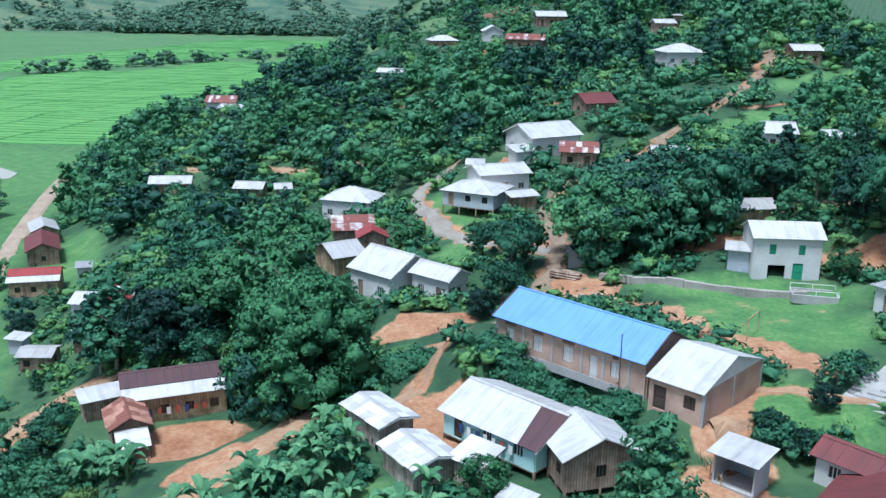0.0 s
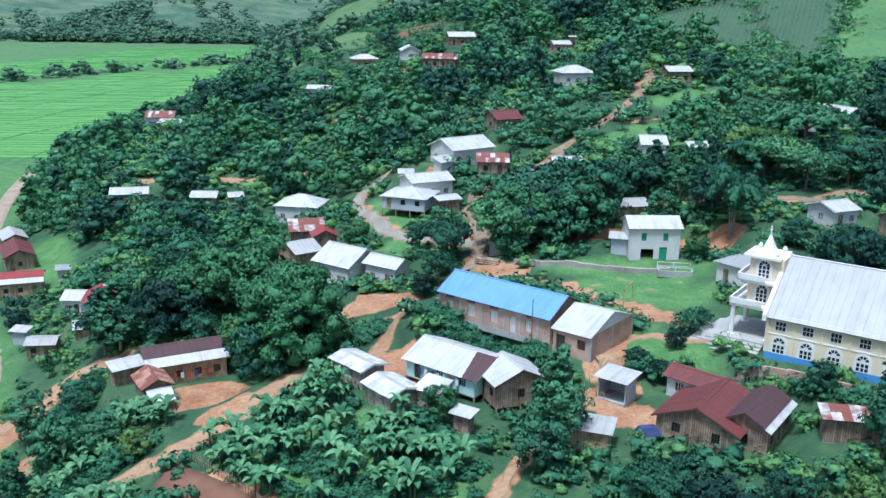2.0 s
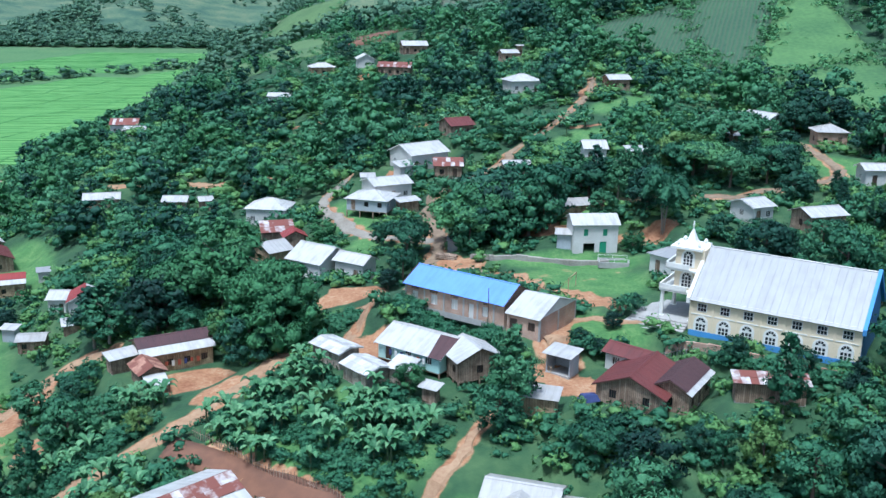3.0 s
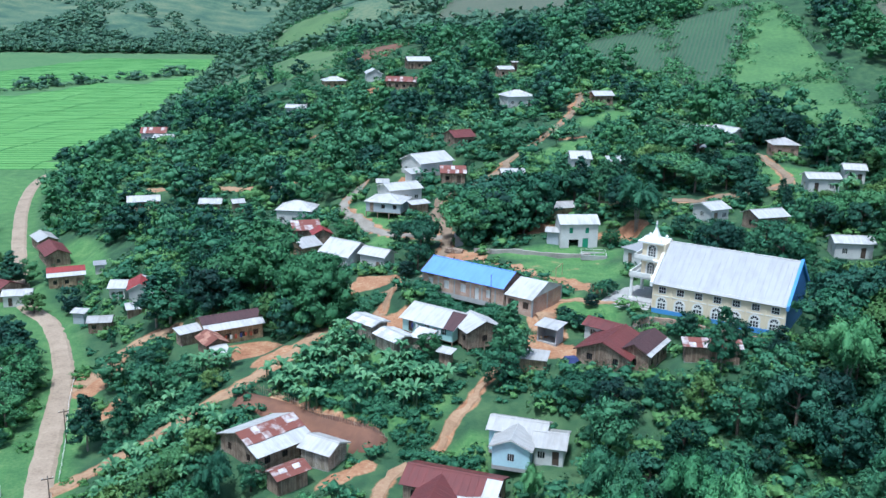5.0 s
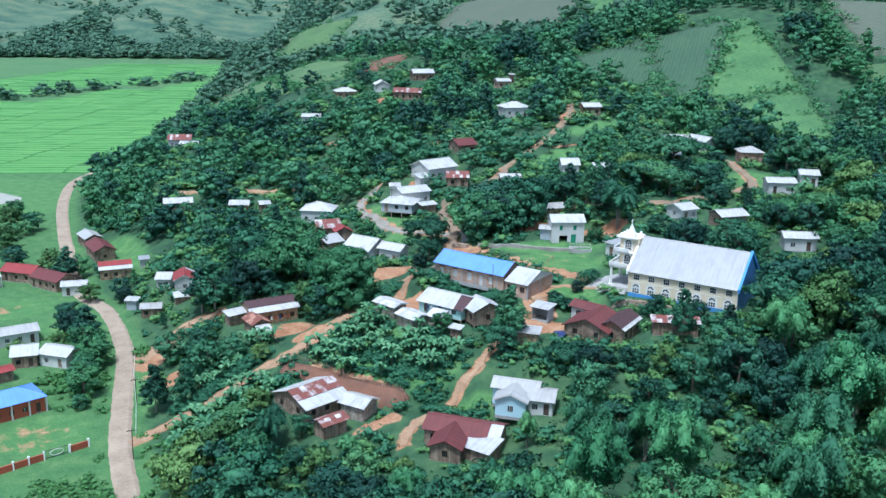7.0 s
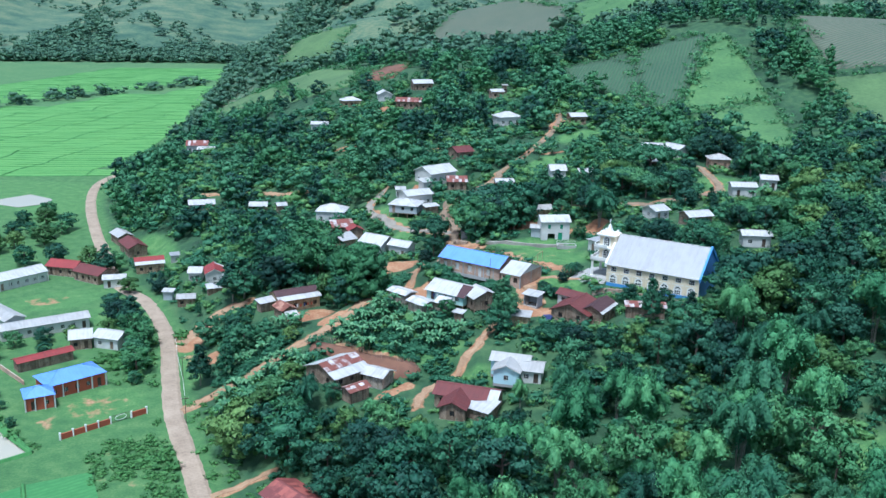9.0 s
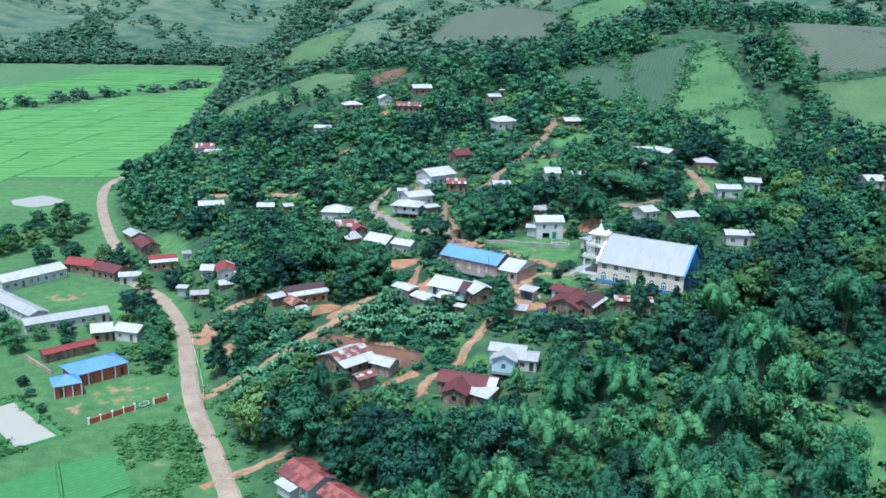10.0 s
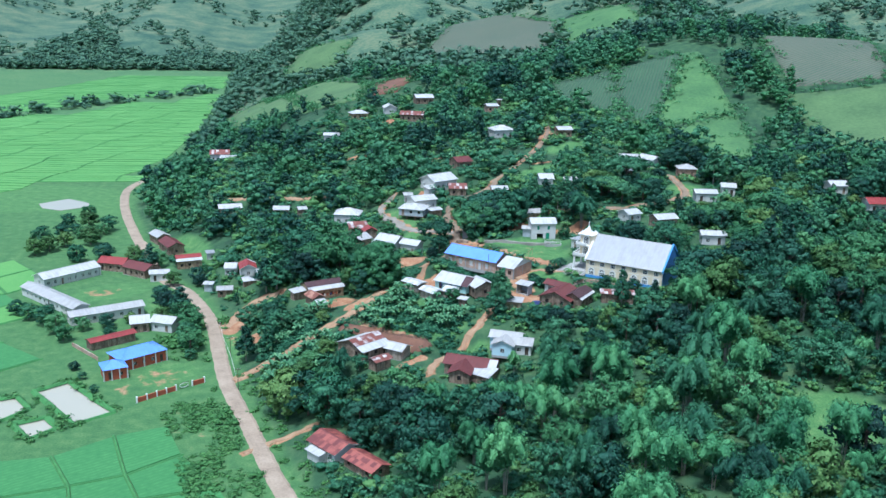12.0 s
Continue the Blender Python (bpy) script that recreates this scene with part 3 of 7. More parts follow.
plot(H, "roadside house with a red and white sheet roof", -29.6, 12.4, 1.9, -55, 9.0, 7.2, 2.4, 21, roof=RUSTRED, wall=WHITE, sheets=True)
plot(G, "low rear wing with a red sheet roof", -24.0, 4.8, 1.9, -55, 9.0, 5.2, 1.9, 20, roof=RUSTRED, wall=TIMBER, sheets=True)
plot(G, "white zinc lean-to beside the roadside house", -33.0, 10.6, 1.6, -55, 4.6, 3.0, 2.0, 10, "lean", wall=WHITE, plain_wall=True)
# Above the lane.
plot(H, "white house with a four-sided zinc roof", -16.6, 150.6, 14.6, -14, 9.0, 7.6, 3.3, 24, "hip")
plot(G, "timber hut with a rust-striped sheet roof", -14.8, 133.1, 14.9, 8, 6.4, 4.7, 2.5, 14, "lean", roof=RUSTMIX, wall=TIMBER, sheets=True, plain_wall=True)
plot(G, "small hut with a dark red gabled roof", -11.6, 128.2, 15.1, 10, 4.6, 3.8, 2.4, 27, "end", roof=REDROOF, wall=TIMBER, plain_wall=True)
plot(G, "grey-tan weathered roof hut", -15.4, 121.4, 14.6, 32, 5.2, 7.0, 2.5, 20, roof=OLDZINC, wall=BAMBOO, plain_wall=True)
plot(H, "white cross-gabled house with a bright zinc roof", -7.4, 108.6, 15.8, -40, 7.4, 8.6, 3.2, 26)
plot(H, "gabled front wing of the white house", -1.6, 104.6, 16.4, -38, 6.2, 4.6, 3.0, 26, "gable", bars=True)
plot(H, "white upper house with a long zinc roof", 6.6, 141.0, 21.4, 20, 8.6, 7.0, 3.2, 17)
plot(H, "pale timber house on stilts with a broad zinc roof", 3.4, 135.4, 19.4, -24, 8.8, 8.0, 3.6, 18, "hip", wall=GREYWALL, stilts=1.4)
plot(G, "low lean-to with a zinc roof", 9.8, 133.0, 20.4, 22, 4.8, 2.6, 2.2, 10, "lean", wall=TIMBER, plain_wall=True)
plot(G, "tiny white zinc-roofed hut", 3.4, 150.2, 21.6, -2, 3.2, 4.0, 2.4, 17)
plot(H, "big white house with a cross-gabled zinc roof", 14.6, 155.2, 25.0, 30, 10.4, 8.6, 3.2, 23)
plot(H, "hut with a white and red sheet roof", 19.5, 146.6, 24.6, -6, 6.2, 6.6, 2.5, 20, roof=RUSTMIX, wall=TIMBER, sheets=True)
plot(G, "low white lean-to under the big house", 10.6, 148.2, 24.2, 28, 4.0, 3.4, 2.3, 12, "lean", wall=WHITE, plain_wall=True)
plot(H, "house with a dark maroon roof", 24.6, 168.4, 29.4, 22, 6.6, 6.4, 2.6, 25, roof=MAROON, wall=TIMBER)
plot(H, "house with red and white sheet roof under trees", -64.3, 262.4, 16.0, 0, 8.7, 7.4, 3.0, 22, roof=RUSTMIX, wall=WHITE, sheets=True)
plot(G, "low white annexe below the rusted roof", -60.6, 256.6, 15.6, -6, 7.0, 3.6, 2.4, 12, "lean", wall=WHITE, plain_wall=True)
plot(G, "white-walled hut half hidden by trees", -16.4, 247.6, 26.4, -10, 7.0, 5.0, 2.8, 20)
plot(H, "small white house with a four-sided roof", -3.5, 264.6, 33.6, 12, 8.3, 5.8, 2.8, 24, "hip", wall=BAMBOO)
plot(G, "white hut with gable front", 10.1, 262.4, 36.4, 4, 5.9, 6.0, 2.8, 27, "end")
plot(H, "long house with a streaked rusty roof", 18.4, 248.6, 35.2, -14, 10.4, 7.0, 2.8, 20, roof=RUSTMIX, wall=TIMBER, sheets=True)
plot(H, "timber hill house with white roof", 26.0, 267.4, 40.4, 5, 8.6, 7.2, 2.8, 20, wall=TIMBER)
plot(H, "white hill house with a four-sided zinc roof", 45.8, 197.2, 36.0, 12, 8.8, 7.0, 3.0, 24, "hip")
plot(G, "small brick hill hut with zinc roof", 51.0, 238.3, 40.4, 7, 5.5, 5.0, 2.6, 20, wall=BRICK)
plot(G, "tiny square timber hill hut", 56.0, 246.0, 41.2, 4, 2.4, 2.4, 3.4, 12, wall=TIMBER)
plot(G, "zinc-roofed hut under dark trees", 67.9, 188.0, 37.5, 3, 6.1, 5.8, 2.8, 20, wall=TIMBER)
plot(H, "white-roofed house under tall trees", 46.9, 136.8, 29.2, -6, 5.0, 6.4, 2.8, 22)
plot(G, "open shelter with a white lean-to roof", 54.0, 131.8, 29.6, -1, 4.6, 3.0, 2.5, 13, "lean", wall=TIMBER)
plot(H, "zinc roof hidden behind the tree clump", 30.8, 134.0, 26.3, -2, 5.6, 5.2, 2.7, 20, wall=TIMBER)
plot(G, "hut with a bright zinc roof among trees", 80.0, 149.6, 33.8, -12, 6.6, 4.4, 2.7, 20)
plot(H, "white-walled house with a white and red roof", 85.6, 144.6, 33.6, 26, 5.2, 7.4, 3.0, 24, "end")
plot(G, "tiny bright zinc roof under a spreading tree", 75.1, 135.9, 32.0, -1, 2.7, 2.6, 2.3, 20, wall=TIMBER)
plot(H, "brick house with a grey four-sided roof", 93.7, 132.4, 32.7, -12, 6.4, 6.2, 2.9, 22, "hip", roof=OLDZINC, wall=BRICK)
plot(G, "white-roofed hut beside the clay path", 61.4, 97.4, 26.8, 18, 5.0, 6.0, 2.5, 18)
plot(H, "zinc-roofed house among fruit trees", 68.8, 90.2, 26.8, 10, 7.1, 5.6, 2.6, 20, wall=TIMBER)
plot(H, "zinc-roofed house above the church", 76.5, 74.4, 25.8, -14, 7.0, 5.0, 2.7, 19)
plot(H, "long white hillside house with zinc roof", 88.6, 106.4, 30.2, -10, 7.0, 5.2, 2.8, 19)
plot(G, "small white hillside hut with zinc roof", 97.8, 110.1, 31.2, -20, 4.8, 5.2, 2.8, 20)
plot(H, "timber hut with an old grey roof", 34.4, 110.0, 24.6, 8, 7.6, 4.6, 2.3, 20, roof=OLDZINC, wall=BAMBOO, plain_wall=True)
plot(G, "small grey sheet-walled store", 30.5, 96.6, 22.9, -18, 3.0, 2.6, 2.4, 9, "lean", wall=GREYWALL, plain_wall=True)
plot("pavilion", "small white house with a pale four-sided roof", 43.6, 84.2, 22.3, -56, 6.4, 5.0, 2.7, 22, "hip", roof=CHURCHROOF)
# Along the road.
plot(H, "timber roadside house with grey roof", -81.4, 180.0, 1.2, -62, 8.2, 5.4, 2.8, 23, roof=OLDZINC, wall=TIMBER)
plot(H, "roadside house with a maroon roof", -76.1, 167.0, 1.4, -66, 11.0, 6.2, 2.8, 25, roof=MAROON, wall=TIMBER)
plot(H, "roadside house with a half white, half red roof", -68.9, 147.4, 1.6, 14, 8.3, 7.0, 2.7, 20, roof=REDROOF, wall=BAMBOO, half_white=0.46)
plot(H, "house with a white and red gabled roof", -49.3, 127.4, 4.3, 6, 5.4, 7.0, 2.8, 27, "end", roof=REDROOF, pale_edge=True)
plot(G, "white hut with bright zinc roof", -54.5, 132.6, 3.0, -5, 4.0, 6.0, 2.7, 19)
plot(G, "low lean-to with bright zinc roof", -48.4, 116.3, 3.7, 16, 4.6, 2.8, 2.3, 13, "lean", wall=TIMBER, plain_wall=True)
plot(G, "grey sheet-walled roadside store", -60.8, 122.4, 0.9, -14, 3.2, 2.4, 2.4, 9, "lean", wall=GREYWALL, plain_wall=True)
plot(G, "open roadside stall with a pale roof", -55.8, 117.4, 1.0, 2, 5.0, 4.6, 2.3, 15, roof=OLDZINC, wall=TIMBER)
plot(G, "tiny white shed with blue roof", -62.1, 150.7, 2.8, 14, 2.9, 2.2, 2.3, 14, "lean", roof=CHURCHROOF, plain_wall=True)
plot(G, "white zinc hut beside a dark tree", -44.6, 118.2, 5.2, 16, 4.4, 6.6, 2.6, 17)
plot(H, "maroon-roofed house behind the school", -92.4, 151.6, 0.1, -22, 9.6, 6.6, 2.6, 23, roof=REDROOF, wall=TIMBER)
plot(H, "maroon-roofed house joined to a white porch", -83.4, 144.6, 0.1, -38, 10.4, 7.0, 2.6, 23, roof=MAROON, wall=TIMBER)
plot(G, "white house with a deep porch", -77.0, 138.4, 0.1, 6, 6.4, 5.0, 2.5, 17)
plot("school_block", "long white-roofed school block with a pillared front", -105.2, 141.0, 0.05, 42, 19.4, 7.0, 2.8, 22, pillars=True)
plot("school_block", "long low school block with a pale zinc roof", -104.0, 117.0, 0.05, -50, 30.0, 5.6, 2.6, 20, roof=OLDZINC)
plot("school_block", "long grey-white school block facing the yard", -87.6, 103.6, 0.05, 24, 20.6, 5.8, 2.6, 18, roof=OLDZINC)
plot(H, "white-roofed house beside the school", -77.2, 93.6, 0.05, 10, 5.4, 6.8, 2.6, 21, wall=TIMBER)
plot(H, "white-roofed cottage by the road", -70.2, 92.8, 0.05, -24, 7.0, 6.0, 2.6, 21)
plot(G, "long low shed with a rusted roof", -82.9, 82.6, 0.05, 33, 12.6, 3.8, 2.2, 18, roof=REDROOF, wall=TIMBER, plain_wall=True)
plot("clinic", "red and white building with a blue four-sided roof", -74.6, 69.4, 0.05, 34, 12.4, 7.6, 2.9, 22, "hip", roof=BLUEROOF, wall=REDBRICK, pillars=True)
plot("pavilion", "small red and white pavilion with a blue roof", -79.0, 61.2, 0.05, 20, 5.8, 5.6, 2.8, 25, "hip", roof=BLUEROOF, wall=REDBRICK, pillars=True)
plot(G, "white roof among hillside trees", -57.0, 186.0, 10.0, 8, 8.6, 6.0, 2.4, 20, wall=TIMBER)
plot(G, "small pale roof among hillside trees", -38.5, 174.6, 11.7, -4, 5.9, 5.2, 2.4, 20, wall=TIMBER)
plot(G, "tiny pale roof among hillside trees", -31.5, 169.5, 12.8, 13, 3.4, 4.0, 2.4, 20, wall=TIMBER)
plot(H, "zinc-roofed house in the eastern woods", 126.1, 97.4, 34.2, -3, 5.9, 6.0, 2.6, 22)
plot(H, "red-roofed house in the eastern woods", 127.0, 79.0, 32.9, -10, 6.0, 6.4, 2.6, 22, roof=REDROOF)


# ---------------------------------------------------------------- ground
def spread(lo, hi, step, far_lo, far_hi, grow=1.12):
    mid = list(np.arange(lo, hi + 0.01, step))
    left, right, d = [], [], step
    p = lo
    while p > far_lo:
        d *= grow
        p -= d
        left.append(p)
    d, p = step, hi
    while p < far_hi:
        d *= grow
        p += d
        right.append(p)
    return np.array(left[::-1] + mid + right)


def build_ground():
    xs, ys = spread(-112, 150, 1.5, -2600, 2600), spread(-40, 290, 1.5, -700, 3600, 1.06)
    X, Y = np.meshgrid(xs, ys)
    Z = land(X, Y)
    near = (np.abs(X) < 400) & (Y < 700)
    Z = Z + np.where(near, 0.16 * np.sin(X * 0.9 + np.sin(Y * 0.6)) * np.sin(Y * 0.8) * smoothstep(Z / 4.0), 0)
    for pond in PONDS:
        Z = Z - 0.9 * smoothstep((inside(list(pond), X, Y) + 0.4) / 1.2)
    nx, ny = len(xs), len(ys)
    verts = np.stack([X.ravel(), Y.ravel(), Z.ravel()], 1)
    i = np.arange(nx * ny).reshape(ny, nx)
    faces = np.stack([i[:-1, :-1].ravel(), i[:-1, 1:].ravel(), i[1:, 1:].ravel(), i[1:, :-1].ravel()], 1)
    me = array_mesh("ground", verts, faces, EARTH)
    # The last one grows northwards and fades the far ground's colour like haze.
    for name, values in (("soil", soil_at(X, Y)), ("lush", lush_at(X, Y)), ("haze", smoothstep((Y - 300) / 250.0))):
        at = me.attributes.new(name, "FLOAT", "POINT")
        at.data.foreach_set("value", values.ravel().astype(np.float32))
    me.polygons.foreach_set("use_smooth", [True] * len(me.polygons))
    tagged(new("ground", me), "green hillside ground with undergrowth and bare red clay", "ground", kind="structure")


def smooth_path(pts, step=1.2):
    out = []
    for k in range(len(pts) - 1):
        p0, p1, p2, p3 = (Vector(pts[max(k - 1, 0)]), Vector(pts[k]), Vector(pts[k + 1]), Vector(pts[min(k + 2, len(pts) - 1)]))
        n = max(2, int((p2 - p1).length / step))
        for i in range(n):
            s = i / n
            out.append(0.5 * (2 * p1 + (p2 - p0) * s + (2 * p0 - 5 * p1 + 4 * p2 - p3) * s * s + (3 * p1 - p0 - 3 * p2 + p3) * s ** 3))
    return out + [Vector(pts[-1])]


def ribbon(name, pts, width, lift, mat, label, ragged=0.25, kind="structure", category="path", thick=0.25):
    """A strip of paving or trodden earth laid over the land."""
    rng = random.Random(len(name) * 7 + int(width * 10))
    line = smooth_path(pts)
    cols = 7
    verts, faces = [], []
    for i, p in enumerate(line):
        d = (line[min(i + 1, len(line) - 1)] - line[max(i - 1, 0)]).normalized()
        n = Vector((-d.y, d.x))
        wl, wr = width * 0.5 + rng.uniform(-ragged, ragged), width * 0.5 + rng.uniform(-ragged, ragged)
        for c in range(cols):
            k = c / (cols - 1)
            q = p + n * (-wl + (wl + wr) * k)
            verts.append((q.x, q.y, 0))
    v = np.array(verts)
    z = land(v[:, 0], v[:, 1]) + lift
    z = z.reshape(-1, cols)
    z[:, 1:-1] += 0.04
    z[:, 0] -= thick
    z[:, -1] -= thick
    v[:, 2] = z.ravel()
    for i in range(len(line) - 1):
        for c in range(cols - 1):
            a = i * cols + c
            faces.append((a, a + 1, a + cols + 1, a + cols))
    return tagged(new(name, array_mesh(name, v, faces, mat)), label, category, kind=kind)


build_ground()
ribbon("road", ROAD, 3.9, 0.22, ROADMAT, "pale worn concrete village road with grassy edges", 0.12, category="road")
for lane, width, pts in LANES:
    stony = lane == "stony_track"
    ribbon(lane, pts, width, 0.14, TRACK if stony else HILLCLAY if lane in ("hill_lane", "village_lane", "east_lane") else CLAY, "grey stony village track" if stony else "trodden orange clay lane", 0.42)


# ---------------------------------------------------------------- rice fields and ponds
def rim(n):
    """Even steps with a narrow first and last one, for a steep edge."""
    return np.concatenate([[0.0, 0.004], np.arange(1, n) / n, [0.996, 1.0]])


def field_sheet(name, poly, mat, label, category, lift=0.12, cell=4.0, group=""):
    """A planted plot draped over the land, with a raised crop edge."""
    x0, x1 = min(p[0] for p in poly), max(p[0] for p in poly)
    y0, y1 = min(p[1] for p in poly), max(p[1] for p in poly)
    (ax, ay), (bx, by), (cx, cy), (dx, dy) = poly
    nu = max(2, int(math.hypot(bx - ax, by - ay) / cell))
    nv = max(2, int(math.hypot(dx - ax, dy - ay) / cell))
    u, v = np.meshgrid(rim(nu), rim(nv))
    X = (ax * (1 - u) + bx * u) * (1 - v) + (dx * (1 - u) + cx * u) * v
    Y = (ay * (1 - u) + by * u) * (1 - v) + (dy * (1 - u) + cy * u) * v
    Z = land(X, Y) + lift
    Z[0, :] -= lift + 0.2
    Z[-1, :] -= lift + 0.2
    Z[:, 0] -= lift + 0.2
    Z[:, -1] -= lift + 0.2
    i = np.arange(X.size).reshape(X.shape)
    faces = np.stack([i[:-1, :-1].ravel(), i[:-1, 1:].ravel(), i[1:, 1:].ravel(), i[1:, :-1].ravel()], 1)
    me = array_mesh(name, np.stack([X.ravel(), Y.ravel(), Z.ravel()], 1), faces, mat)
    me.polygons.foreach_set("use_smooth", [name != "rice_plot"] * len(me.polygons))
    return tagged(new(name, me), label, category, group)


def bund(shape, a, b, wide=0.9, high=0.35):
    """A low earth bank between two plots."""
    n = max(1, int(math.dist(a, b) / 6))
    d = Vector((b[0] - a[0], b[1] - a[1])).normalized()
    s = Vector((-d.y, d.x))
    rows = []
    for i in range(n + 1):
        p = Vector(a) + (Vector(b) - Vector(a)) * (i / n)
        w = wide * random.uniform(0.7, 1.25)
        z = ground_z(p.x, p.y)
        rows += [(*(p - s * w), z - 0.1), (*(p - s * w * 0.35), z + high * random.uniform(0.7, 1.2)), (*(p + s * w * 0.35), z + high * random.uniform(0.7, 1.2)), (*(p + s * w), z - 0.1)]
    shape.add(rows, [(i * 4 + c, i * 4 + 4 + c, i * 4 + 5 + c, i * 4 + 1 + c) for i in range(n) for c in range(3)])


banks = Shape()


def paddies(origin, du, dv, nu, nv, mats, seed, limit=lambda x, y: True):
    """A quilt of plots: du, dv are the sides of one plot."""
    rng = random.Random(seed)
    o, du, dv = Vector(origin), Vector(du), Vector(dv)
    node = {}
    for i in range(nu + 1):
        for j in range(nv + 1):
            p = o + du * (i + rng.uniform(-0.16, 0.16)) + dv * (j + rng.uniform(-0.22, 0.22))
            node[i, j] = Vector((min(p.x, float(np.interp(p.y, FOOT_Y, FOOT_X)) - 4.0), p.y)) if seed == 3 else p
    for i in range(nu):
        for j in range(nv):
            quad = [node[i, j], node[i + 1, j], node[i + 1, j + 1], node[i, j + 1]]
            c = sum(quad, Vector((0, 0))) / 4
            if not limit(c.x, c.y) or (quad[1] - quad[0]).length < 5 or (quad[2] - quad[3]).length < 5:
                continue
            big = max(abs(du.length), abs(dv.length))
            field_sheet("rice_plot", [tuple(c + (q - c) * (1 - 1.0 / big)) for q in quad], rng.choice(mats), "flooded plot of bright green young rice", "rice field", 0.14 + rng.uniform(0, 0.12), 8.0, "rice plots")
            bund(banks, quad[0], quad[1], 0.4, 0.3)
            bund(banks, quad[0], quad[3], 0.4, 0.3)
            for k in (0.35, 0.68) if seed == 3 else ():
                bund(banks, quad[0].lerp(quad[3], k), quad[1].lerp(quad[2], k), 0.3, 0.4)


def west_plain(x, y):
    return x < float(np.interp(y, FOOT_Y, FOOT_X)) - 6 and abs((x + 216) * 157 - (y - 530) * 125) / 200 > 16 and not (-145 < x < -95 and y < 300)


paddies((-400, 285), (30, -2), (6, 15), 12, 36, (RICE,), 3, west_plain)
paddies((-93, -22), (12, 3.2), (-6, 13), 4, 3, (RICE_DEEP,), 5, lambda x, y: x < -44 - y * 0.1 and inside([(-95, 60), (-112, 48), (-91, 27), (-75, 42)], x, y) < -2)
paddies((-150, 38), (13, 9), (-9, 12), 6, 6, (RICE_DEEP, RICE), 8, lambda x, y: x < (-94 if y < 84 else -115) and inside([(-95, 60), (-114, 48), (-91, 27), (-75, 42)], x, y) < -5)
for pond in PONDS:
    for a, b in zip(pond, pond[1:] + pond[:1]):
        bund(banks, a, b, 0.8, 0.4)
    w = Shape().slab([(*(Vector(p)), -0.3) for p in pond], 0.1)
    tagged(new("pond", w.mesh("pond", WATER)), "still muddy fish pond reflecting the pale sky", "pond", "fish ponds", "structure")
far_pond = [(-138, 250), (-128, 259), (-118, 250), (-117, 243), (-127, 237), (-135, 242)]
tagged(new("pond", Shape().slab([(*p, 0.16) for p in far_pond], 0.3).mesh("pond", WATER)), "pale bright pond at the edge of the rice plain", "pond", "fish ponds", "structure")
tagged(new("field_banks", banks.mesh("field_banks", BUND)), "low grassy earth banks between rice plots", "field bank", kind="stuff")

# Hill fields on the slopes behind the village.
HILL_FIELDS = []


def hill_field(name, corners, mat, label, category, lift, cell=4.0):
    HILL_FIELDS.append(corners)
    field_sheet(name, corners, mat, label, category, lift, cell)


field_sheet("garden_plot", [(-24.8, 60.4), (-26.2, 57.0), (-8.0, 40.2), (-5.2, 42.6)], TILLED, "dark brown tilled garden strip below a stake fence", "garden", 0.16, 1.2)
DARKCROP = "sloping field of dark green rowed crop"
hill_field("crop_field", [(84, 261), (80, 238), (97, 199), (112, 257)], MAIZE, DARKCROP, "crop field", 0.5)
hill_field("crop_field", [(112, 257), (97, 199), (109, 196), (143, 254)], MAIZE, DARKCROP, "crop field", 0.5)
hill_field("hill_pasture", [(104, 189), (143.6, 254), (149, 252), (141, 195)], MEADOW, "bright green grass strip beside the crop field", "pasture", 0.4)
hill_field("hill_pasture", [(106, 186), (141, 195), (129, 148), (119, 146)], MEADOW, "bright green grass strip beside the crop field", "pasture", 0.36)
hill_field("crop_field", [(170, 206), (208, 196), (232, 256), (184, 268)], YOUNGCROP, "pale dry rowed field on a slope", "crop field", 0.5)
hill_field("crop_field", [(50, 472), (110, 373), (145, 460), (112, 600)], YOUNGCROP, "grey-brown ploughed field on the far slope", "crop field", 0.6, 8)
hill_field("hill_pasture", [(124, 370), (147, 460), (182, 440), (172, 372)], MEADOW, "pale green meadow beside the ploughed field", "pasture", 0.5, 6)
hill_field("hill_pasture", [(-80, 500), (-63, 368), (-20, 308), (-46, 512)], PASTURE, "smooth pale green grassy hillside", "pasture", 0.3, 6)
hill_field("hill_pasture", [(-46, 510), (-20, 308), (2, 297), (10, 347)], PASTURE, "smooth pale green grassy hillside", "pasture", 0.34, 6)
hill_field("bare_field", [(4, 297), (17, 292), (48, 378), (12, 341)], TILLED, "bare red-brown tilled patch on the hill", "bare field", 0.4, 5)
hill_field("hill_pasture", [(-36, 545), (-2, 515), (20, 560), (-20, 590)], PASTURE, "smooth pale green grassy hillside", "pasture", 0.3, 6)
hill_field("hill_pasture", [(154, 140), (205, 118), (212, 190), (165, 201)], PASTURE, "pale green pasture beside the dry field", "pasture", 0.35, 5)


